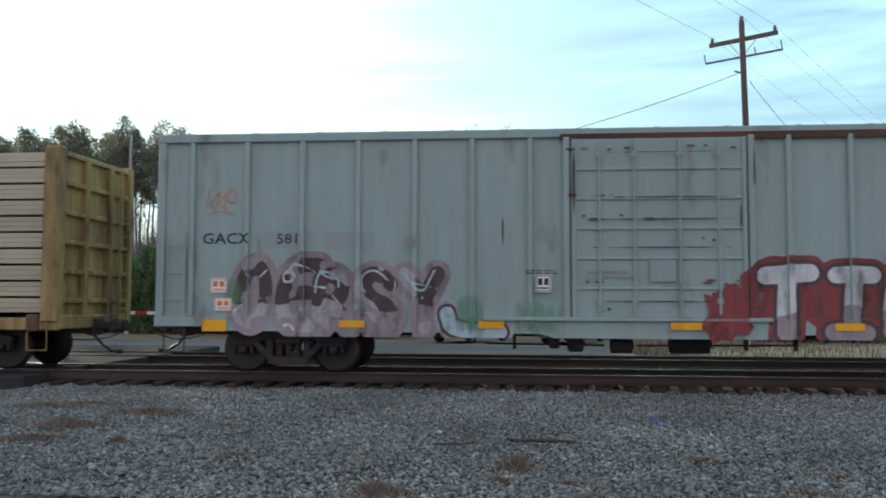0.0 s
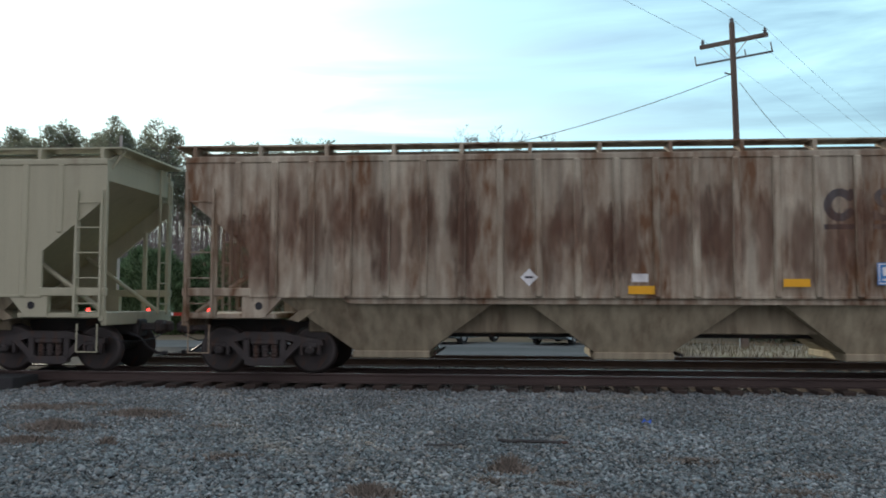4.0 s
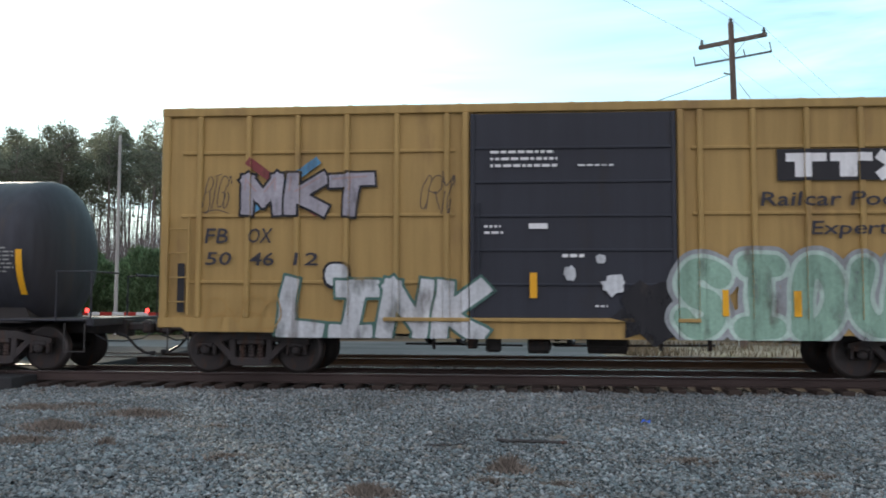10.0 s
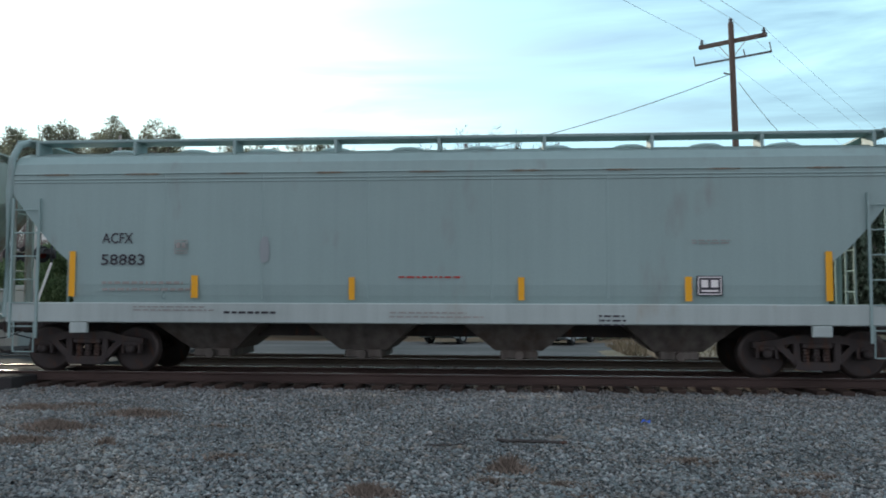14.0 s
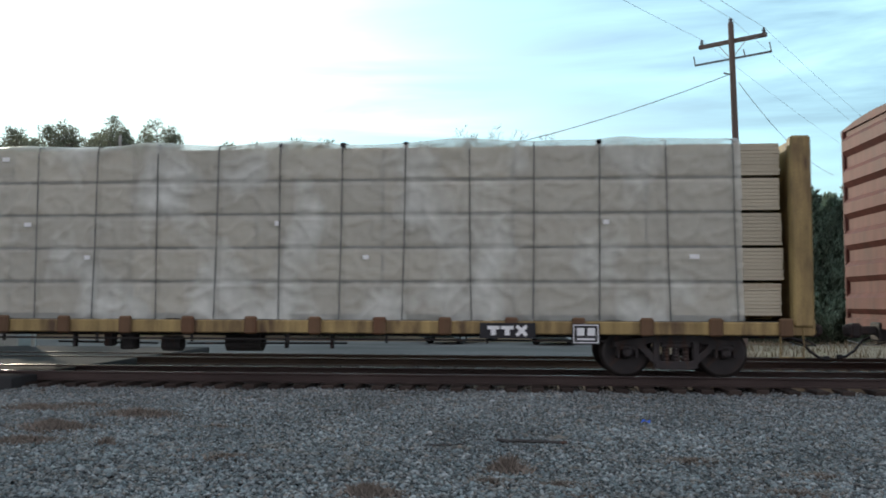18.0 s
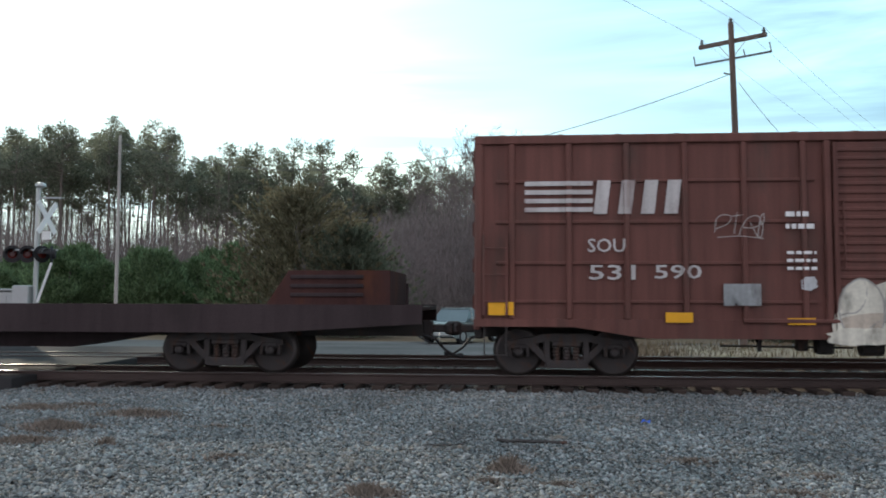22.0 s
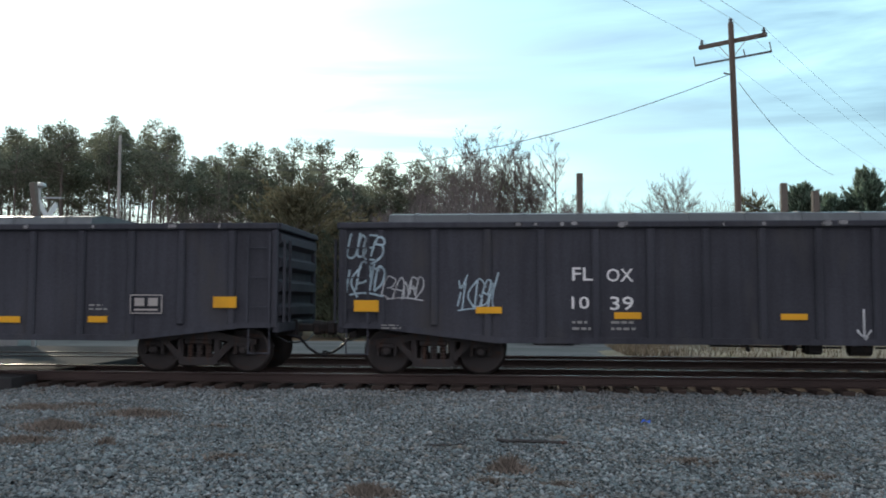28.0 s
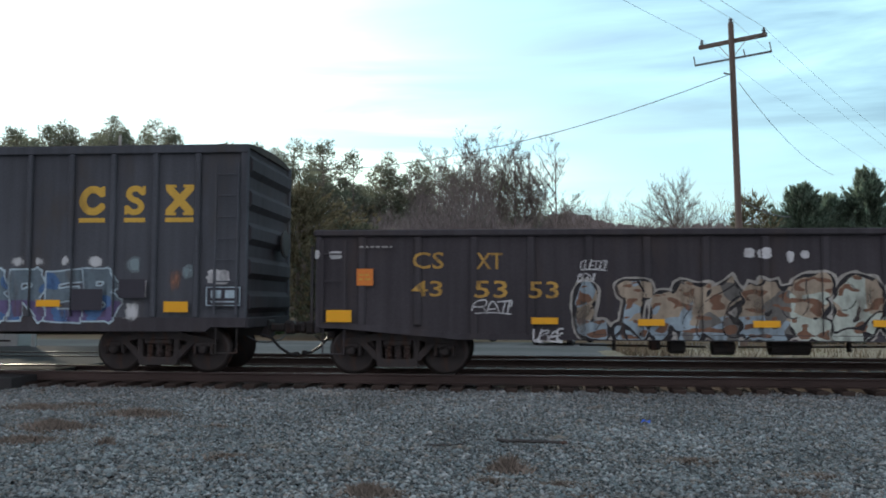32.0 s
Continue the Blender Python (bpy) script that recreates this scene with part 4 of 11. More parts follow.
def brush(name, label, boxes, seed, mat=None):
    """Thickets of bare stems and twigs, one mesh. boxes: (x0, x1, y0, y1, base, height, count, blade)."""
    rnd = np.random.RandomState(seed)
    vs, fs, at = [], [], 0
    for x0, x1, y0, y1, base, height, count, blade in boxes:
        x, y = rnd.uniform(x0, x1, count), rnd.uniform(y0, y1, count)
        crest = np.array([0.78 + 0.42 * noise.noise(Vector((a * 0.16, b * 0.1, seed))) + 0.18 * noise.noise(Vector((a * 0.7, b * 0.3, seed))) for a, b in zip(x, y)])
        z = base + height * crest * rnd.uniform(0, 1, count) ** 0.95
        d = np.stack([rnd.normal(0, 0.42, count), rnd.normal(0, 0.42, count), rnd.uniform(0.5, 1.2, count)], 1)
        d *= (blade * rnd.uniform(0.5, 1.5, count))[:, None]
        w = np.stack([rnd.uniform(-1, 1, count), rnd.uniform(-0.6, 0.6, count), rnd.uniform(-0.3, 0.3, count)], 1)
        w *= (blade * 0.017 / np.linalg.norm(w, axis=1))[:, None]
        p = np.stack([x, y, z], 1)
        v = np.stack([p - w, p + w, p + d * 0.6 + w * 0.6, p + d, p + d * 0.6 - w * 0.6], 1).reshape(-1, 3)
        vs.append(v)
        fs.append((np.arange(5)[None] + np.arange(count)[:, None] * 5 + at))
        at += len(v)
    v, f = np.concatenate(vs), np.concatenate(fs)
    me = bpy.data.meshes.new(name)
    me.from_pydata(v.tolist(), [], f.tolist())
    me.materials.append(mat or M_BRUSH)
    return tagged(new(name, me), label, "brush", kind="stuff")


def make_woods():
    rnd = random.Random(11)
    # rising ground under the woods
    v, f = [], []
    xs, ys = np.linspace(-150, 150, 61), [46, 52, 60, 70, 85, 105, 130, 160, 200, 260]
    for y in ys:
        for x in xs:
            rise = max(0.0, y - 52) * 0.06 * (1.0 if x < 10 else 0.8)
            v.append((float(x), float(y), -0.60 + 0.1 * (y > 46) + rise + 0.4 * noise.noise(Vector((x * 0.06, y * 0.06, 3))) * (y > 52)))
    n = len(xs)
    f = [(j * n + i, j * n + i + 1, (j + 1) * n + i + 1, (j + 1) * n + i) for j in range(len(ys) - 1) for i in range(n - 1)]
    tagged(part("wooded_slope", Shape().add(v, f), M_EARTH), "leaf-covered slope rising under the woods", "slope", kind="structure")
    pines = [pine(i, h, 20 + i) for i, h in enumerate((19.0, 17.5, 20.0, 16.5, 18.5))]
    spots = []
    for px, top in ((-53.86, 18.58), (-49.16, 18.46), (-44.80, 18.52), (-43.29, 18.79), (-39.07, 19.09), (-34.12, 18.84), (-32.74, 17.73), (-27.53, 16.72), (-24.69, 16.50),
                    (-22.13, 15.74), (-20.95, 16.65), (-17.79, 16.62), (-15.00, 15.55), (-12.06, 14.28), (-9.39, 14.46), (-11.17, 15.2), (-6.15, 13.7), (-3.60, 12.9), (-0.92, 13.5), (-8.10, 13.9), (1.2, 12.4), (-4.8, 12.6), (-7.2, 12.8)):
        spots.append((px, top))
    heights_real = [height_of(p) for p in pines]
    for i, (x, top) in enumerate(spots):
        k = i % 5
        place_copy(pines[k], x, 78 + rnd.uniform(-1, 1), top + 0.5 - heights_real[k], rnd.uniform(0, 360))
    crest = [(-66.21, 20.56), (-58.06, 20.71), (-50.69, 21.00), (-44.73, 21.04), (-40.65, 21.11), (-36.82, 19.27), (-31.63, 18.44), (-25.20, 17.10), (-18.88, 16.91), (-12.61, 14.72), (-7.05, 13.63)]
    for i in range(112):
        k = rnd.randrange(5)
        x = crest[0][0] + (crest[-1][0] - crest[0][0]) * (i + rnd.random()) / 112
        y = rnd.uniform(80, 102)
        top = float(np.interp(x, [c[0] for c in crest], [c[1] for c in crest])) - rnd.random() ** 1.5 * 3.6
        place_copy(pines[k], x * y / 90, y, EYE[2] + (top - EYE[2]) * y / 90 - heights_real[k], rnd.uniform(0, 360))
    for k in range(5):
        drop(pines[k], -80 + 3 * k, 90 + k, -1.0)
    bare = [bare_tree(h, 40 + i, sp, reach=0.92, low=0.45) for i, (h, sp) in enumerate(((16, 0.75), (15, 0.66), (17, 0.8), (14, 0.85)))]
    hb = [height_of(p) for p in bare]
    for i, (x, top) in enumerate(((-5.72, 13.6), (-3.47, 14.3), (-0.9, 14.5), (3.39, 14.0), (-2.4, 14.4), (0.3, 14.5), (-4.6, 13.9), (-1.6, 13.0), (1.6, 13.2))):
        k = i % 4
        place_copy(bare[k], x, 65 + rnd.uniform(-3, 3), top + 0.5 - hb[k], rnd.uniform(0, 360))
    for i, (x, top) in enumerate(((7.4, 17.6), (9.4, 17.0), (11.6, 15.6), (13.6, 14.8), (26.8, 14.6), (29.5, 14.9), (40.0, 15.5), (46.0, 15.0))):
        k = (i + 1) % 4
        place_copy(bare[k], x, 122 + 2 * i, top - hb[k], rnd.uniform(0, 360))
    big = round_tree(10.2, 9.6, 61)
    drop(big, 20.94, 110, 18.8 - height_of(big))
    for k in range(4):
        drop(bare[k], 70 + 4 * k, 90, 0)
    ol = feather_cedar(7.6, 9.6, 71, M_OLIVE, "large browning evergreen beside the road", 0.52)
    drop(ol, -11.89, 46, 8.25 - height_of(ol))
    dk = feather_cedar(6.0, 6.6, 72, M_DUSKY, "dark green cedar beside the road", 0.55)
    drop(dk, -8.6, 44.8, 5.9 - height_of(dk))
    right = [feather_cedar(h, w, sd) for h, w, sd in ((7.6, 6.8, 73), (8.6, 7.4, 74), (6.4, 6.0, 78))]
    for (x, top), k in (((14.9, 7.75), 0), ((18.3, 8.65), 1), ((13.2, 5.9), 2), ((16.6, 7.35), 0), ((20.8, 8.9), 1), ((15.6, 5.6), 2)):
        place_copy(right[k], x, 43.5 + rnd.uniform(-1, 2), top - height_of(right[k]), rnd.uniform(0, 360))
    for k, tree in enumerate(right):
        drop(tree, 27 + 4 * k, 46 - k, -0.5)
    yg = cedar(5.2, 4.2, 75, M_YOUNG, "young green pine at the edge of the woods", "young_pine", n=260, point=0.7, blades=30, size=0.26)
    for px in range(-60, 450, 22):
        a = (px - 784) / 1484 - 0.082
        yy = rnd.uniform(47, 55)
        place_copy(yg, a * yy, yy, -0.7 + rnd.uniform(-1.5, 0.5), rnd.uniform(0, 360))
    drop(yg, -43, 52, -0.6)
    sh = cedar(2.6, 3.0, 76, M_CEDAR, "round dark evergreen shrub", "shrub", n=110, point=0.5)
    x, z = 3.56, 1.26
    drop(sh, x, 45, -0.55)
    x, z = 6.64, 1.27
    place_copy(sh, x, 47, -0.7, 80)
    ivy = cedar(6.0, 1.9, 77, M_OLIVE, "dead tree wrapped in ivy behind the pole", "ivy_clad_tree", n=90, point=0.3)
    x, z = 11.73, 6.55
    drop(ivy, x, 42, z - 6.0)
    brush("woodland_brush", "dense grey-brown leafless brush at the foot of the woods",
          [(-64, -3, 58, 76, 0.0, 8.6, 62000, 0.8), (-80, 0, 76, 92, 0.5, 11.5, 70000, 0.9), (-9, -1, 52, 68, -0.4, 8.6, 62000, 0.5), (-1, 6, 50, 66, -0.4, 7.0, 52000, 0.48), (4, 18, 50, 66, -0.4, 5.8, 66000, 0.48), (10, 60, 56, 84, 0.0, 5.6, 46000, 0.9), (-90, 2, 96, 116, 1.0, 10.0, 36000, 1.1),
           (-150, -8, 122, 150, 2.0, 14.5, 24000, 1.5),
           (-6, 90, 120, 150, 2.0, 15.0, 90000, 1.4)], 5)
    crest = (-40.19, 12.40), (-26.12, 20.05), (14.14, 20.27), (20.87, 18.63), (57.17, 17.99)
    rise_x, rise_z = [c[0] for c in crest], [c[1] for c in crest]
    v, xs = [], np.arange(-150, 150, 0.6)
    for row in (0.0, 0.5, 1.0):
        for x in xs:
            crest = float(np.interp(x, rise_x, rise_z)) + 0.9 * noise.noise(Vector((x * 0.05, 7, 1))) - 1.0 + 0.6 * noise.noise(Vector((x * 0.6, 3, 2))) + 0.9 * noise.noise(Vector((x * 2.0, 5, 2)))
            v.append((float(x), 168 + 6 * row + 2.5 * noise.noise(Vector((x * 0.3, row * 4, 9))), 0.5 + (crest - 0.5) * row))
    n = len(xs)
    f = [(j * n + i, j * n + i + 1, (j + 1) * n + i + 1, (j + 1) * n + i) for j in range(2) for i in range(n - 1)]
    tagged(part("far_woods", Shape().add(v, f), M_BRUSH), "grey-brown leafless woods on the far rise", "woods", kind="stuff")
    brush("pale_bush", "pale leafless bush in front of the cedars", [(16.8, 19.2, 38, 39.5, -0.5, 2.4, 420, 0.6)], 9, M_TWIG)


def height_of(ob):
    return max(v.co.z for ch in ob.children for v in ch.data.vertices)


def place_copy(ob, x, y, z, turn):
    return copy_thing(ob, pose(x, y, z, 0, 0, turn))


def drop(ob, x, y, z):
    ob.location = (x, y, z)


make_woods()


# ---- poles, wires, the level crossing, parked vehicles, litter ----
M_POLE = material("grey_pole_wood", (0.15, 0.115, 0.095), 0.9, 0, 0.25, (6, 6, 0.6), 30, 0.3, None, 0, 0.25)
# lighter copy of the pole wood: side sunlight put into its base colour
M_PALEPOLE = material("sunlit_pole_wood", (0.40, 0.38, 0.35), 0.9, 0, 0.25, (6, 6, 0.6), 30, 0.3, None, 0, 0.25)
M_WIRE = material("wire", (0.12, 0.12, 0.125), 0.6, 0, 0.1, (1, 1, 1), 10, 0)
M_PORCELAIN = material("insulator", (0.22, 0.24, 0.26), 0.3, 0, 0.1, (1, 1, 1), 10, 0)
M_ALU = material("dull_aluminium", (0.42, 0.44, 0.43), 0.45, 0.6, 0.12, (2, 2, 2), 30, 0.05)
M_SIGNWHITE = material("sign_white", (0.75, 0.76, 0.74), 0.5, 0, 0.08, (2, 2, 2), 20, 0.02)
M_LENS = material("unlit_red_lens", (0.10, 0.015, 0.012), 0.2, 0, 0.1, (4, 4, 4), 30, 0.0)
M_LAMP = glow("red_lamp", (1.0, 0.05, 0.04), 3.0)
M_GLASS = material("tinted_window", (0.10, 0.14, 0.15), 0.08, 0, 0.1, (1, 1, 1), 5, 0, spec=0.9)
M_CARWHITE = material("pale_car_paint", (0.48, 0.56, 0.57), 0.3, 0, 0.05, (1, 1, 1), 10, 0, (0.3, 0.27, 0.22), 0.1)
M_CARGREY = material("silver_green_car_paint", (0.22, 0.26, 0.25), 0.3, 0.3, 0.06, (1, 1, 1), 10, 0, (0.12, 0.11, 0.10), 0.1)
M_TYRE = material("tyre_rubber", (0.025, 0.025, 0.025), 0.85, 0, 0.2, (4, 4, 4), 40, 0.1)
M_ASPHALT = material("crossing_asphalt", (0.05, 0.05, 0.05), 1.0, 0, 0.25, (1, 1, 1), 40, 0.5, spec=0.03)


def pole(x, y, x_top, z_top, r0, r1, label, mat):
    p = thing("utility_pole", (x, y, -0.5), label, "utility pole", "utility poles")
    s = Shape().pipe([((x_top - x) * k / 8, 0, (z_top + 0.5) * k / 8) for k in range(9)], r0, 12, r1)
    part("shaft", s, mat, p)
    return p


def wire(a, b, sag, r=0.012, label="thin overhead wire sagging between poles"):
    a, b = Vector(a), Vector(b)
    mid = (a + b) / 2
    o = thing("overhead_wire", tuple(a), label, "wire", "overhead wires")
    s = Shape()
    pts = []
    for k in range(25):
        t = k / 24
        p = a.lerp(b, t) - Vector((0, 0, 4 * sag * t * (1 - t))) - a
        pts.append(tuple(p))
    s.pipe(pts, r, 4)
    part("strand", s, M_WIRE, o)
    return o


def make_pole_line():
    xb = 8.03
    xt, zt = 7.78, 11.31
    p = pole(xb, 30, xt, zt, 0.14, 0.10, "tall grey wooden utility pole with two crossarms", M_POLE)
    lx = xt - xb
    T = zt + 0.5
    arm = Vector((1.18, -0.84, 0)).normalized()
    q = arm.cross(Vector((0, 0, 1)))

    def bar(name, z, half, th, mat):
        s = Shape()
        c = Vector((lx, 0, z)) - q * 0.10
        e = [(c + arm * half * k + q * th * m + Vector((0, 0, th * n))) for k in (-1, 1) for m in (-1, 1) for n in (-1.25, 1.25)]
        s.add([tuple(v) for v in e], [(0, 1, 3, 2), (4, 6, 7, 5), (0, 4, 5, 1), (2, 3, 7, 6), (0, 2, 6, 4), (1, 5, 7, 3)])
        return part(name, s, mat, p), c

    za = 10.69
    up, c1 = bar("crossarm", za + 0.5, 1.22, 0.055, M_POLE)
    za2 = 10.06
    lo, c2 = bar("lower_arm", za2 + 0.5, 1.38, 0.025, M_WIRE)
    for k in (-1.12, 1.12):
        s = Shape()
        b = c1 + arm * k
        s.lathe([(0.06, 0.03), (0.10, 0.07), (0.13, 0.03), (0.16, 0.08), (0.20, 0.03), (0.24, 0.06), (0.27, 0.02)], 10, "z", tuple(b))
        part("insulator", s, M_PORCELAIN, up)
    for k, h in ((-1.38, 0.34), (1.36, 0.34), (0.45, 0.26)):
        b = c2 + arm * k
        part("arm_hook", Shape().rod(tuple(b), tuple(b + Vector((0, 0, h)) - arm * 0.05), 0.022, 6), M_WIRE, lo)
    for k in (-0.55, 0.55):
        part("brace", Shape().rod(tuple(c1 + arm * k), tuple(Vector((lx, 0, za2 + 0.45))), 0.015, 5), M_ALU, up)
    part("top_insulator", Shape().lathe([(T, 0.05), (T + 0.06, 0.09), (T + 0.1, 0.04), (T + 0.14, 0.09), (T + 0.2, 0.03)], 10, "z", (lx, 0, 0)), M_PORCELAIN, p)
    part("ground_strip", Shape().box(-0.19, -0.155, -0.04, 0.04, 0.0, 4.6), M_ALU, p, "pale conduit strip")
    base = Vector((xb, 30, -0.5))
    run = Vector((0.58, 0.815, 0))
    for k, z in ((-1.12, 0.28), (1.12, 0.28)):
        b = base + c1 + arm * k + Vector((0, 0, z))
        wire(b, b - run * 55 + Vector((0, 0, 1.0)), 0.8, 0.007)
        wire(b, b + run * 60 - Vector((0, 0, 1.5)), 0.9, 0.006)
    b = base + Vector((lx, 0, T + 0.2))
    wire(b, b - run * 55 + Vector((0, 0, 1.0)), 0.8, 0.007)
    wire(b, b + run * 60 - Vector((0, 0, 1.5)), 0.9, 0.006)
    # second pole beside the crossing, and the long line between them
    x2, z2 = -21.91, 1.34
    x3, z3 = -21.92, 10.69
    pole(x2, 45, x3, z3, 0.11, 0.08, "slim pale grey wooden utility pole before the pines", M_PALEPOLE)
    x4, z4 = 7.65, 9.45
    wire((x4, 30, z4), (x3, 45, z3 - 0.4), 2.4, 0.014)
    part("wire_bracket", Shape().rod((lx, 0, z4 + 0.5), (lx - 0.28, 0, z4 + 0.58), 0.03, 6), M_WIRE, p)
    x5, z5 = 8.01, 9.18
    x6, z6 = 17.14, 8.23
    wire((x5, 30, z5), (x6, 46, z6), 0.5, 0.012)
    x5, z5 = 8.14, 4.92
    x6, z6 = 14.24, 5.80
    wire((x5, 30, z5), (x6, 44, z6), 0.15, 0.03)


make_pole_line()


def make_crossing():
    x, z = -14.78, 1.31
    g = -0.55
    m = thing("crossing_signal", (x, 25, g), "aluminium level-crossing signal mast with crossbuck and lamps", "crossing signal")
    xt, zt = -14.79, 4.92
    T = zt - g
    part("mast", Shape().rod((0, 0, 0), (0, 0, T), 0.075, 12), M_ALU, m)
    part("mast_base", Shape().lathe([(0, 0.22), (0.08, 0.22), (0.4, 0.10)], 12, "z"), M_ALU, m)
    part("bell", Shape().lathe([(T - 0.02, 0.05), (T + 0.05, 0.17), (T + 0.14, 0.15), (T + 0.18, 0.03)], 16, "z", (0.06, 0, 0)), M_ALU, m)
    xc, zc = -14.48, 3.98
    zc -= g
    part("sign_bracket", Shape().rod((0, 0, zc + 0.62), (0.75, 0.0, zc + 0.62), 0.03, 6), M_ALU, m)
    for k, a in ((0, 52), (1, -52)):
        s = Shape().box(-0.6, 0.6, -0.012, 0.012, -0.09, 0.09, 0.004)
        b = part("crossbuck_board", s, M_SIGNWHITE, m)
        b.matrix_local = pose(xc - x, 0.02 * k, zc, 0, 0, 77) @ pose(0, 0, 0, 0, a, 0)
    part("track_sign", Shape().box(xc - x - 0.14, xc - x + 0.14, -0.02, 0.02, zc - 0.68, zc - 0.42), M_SIGNWHITE, m)
    xl, zl = -15.05, 2.84
    zl -= g
    part("lamp_bracket", Shape().rod((-0.85, -0.1, zl + 0.12), (0.75, -0.1, zl + 0.12), 0.03, 6), M_ALU, m)
    for dx, turn in ((-0.72, 25), (-0.22, 25), (0.55, -70), (0.25, 60)):
        u = part("lamp_unit", Shape().lathe([(0, 0.27), (0.02, 0.27), (0.03, 0.16), (0.12, 0.15)], 18, "y"), M_BLACK, m)
        u.matrix_local = pose(dx, -0.12, zl, 0, 0, turn)
        h = Shape()
        for k in range(9):
            t0, t1 = math.pi * (k / 9), math.pi * ((k + 1) / 9)
            h.add([(0.17 * math.cos(t0), 0, 0.17 * math.sin(t0)), (0.17 * math.cos(t1), 0, 0.17 * math.sin(t1)), (0.17 * math.cos(t1), -0.3, 0.17 * math.sin(t1)), (0.17 * math.cos(t0), -0.3, 0.17 * math.sin(t0))], [(0, 1, 2, 3)])
        part("hood", h, M_BLACK, u)
        part("lens", Shape().lathe([(-0.01, 0.14), (-0.03, 0.08)], 14, "y"), M_LENS, u)
    part("gate_mechanism", Shape().box(-0.62, -0.10, -0.25, 0.25, 1.55, 2.42, 0.03), M_ALU, m)
    part("counterweight_arm", Shape().rod((0.25, -0.3, 1.9), (0.66, -0.3, 3.1), 0.04, 6), M_SIGNWHITE, m)
    arm = part("gate_arm", Shape().box(0.3, 6.6, -0.33, -0.29, 1.50, 1.60, 0.01), M_SIGNWHITE, m, "red and white striped gate arm")
    for k in range(8):
        a = 0.75 + k * 0.76
        part("stripe", Shape().box(a, a + 0.38, -0.335, -0.285, 1.498, 1.602), M_RED, arm)
    for k in (1.85, 3.75, 5.65):
        part("gate_lamp", Shape().lathe([(1.60, 0.05), (1.66, 0.06), (1.72, 0.04)], 10, "z", (k, -0.31, 0)), M_LAMP, arm)
    c = thing("signal_cabinet", (x - 1.05, 25.6, g), "pale grey equipment cabinet beside the crossing signal", "cabinet")
    part("housing", Shape().box(-0.7, 0.42, -0.4, 0.4, 0.0, 2.24, 0.03), M_ALU, c)
    part("roof_cap", Shape().box(-0.76, 0.46, -0.46, 0.46, 2.24, 2.32, 0.02), M_ALU, c)
    part("cabinet_door", Shape().box(-0.55, -0.02, -0.415, -0.398, 0.2, 2.1, 0.005), M_ALU, c)
    part("cabinet_door", Shape().box(0.02, 0.38, -0.415, -0.398, 0.2, 2.1, 0.005), M_ALU, c)
    # the road over the rails
    s = Shape()
    for a, b in ((15.2, 16.08), (16.26, 17.58), (17.77, 20.55), (20.73, 22.05), (22.24, 25.6)):
        s.box(-19.0, -9.4, a, b, -0.5, -0.03 if a > 15.5 else -0.06, 0.02)
    tagged(part("crossing_surface", s, M_ASPHALT), "dark asphalt road surface laid between the rails", "level crossing", kind="structure")


make_crossing()


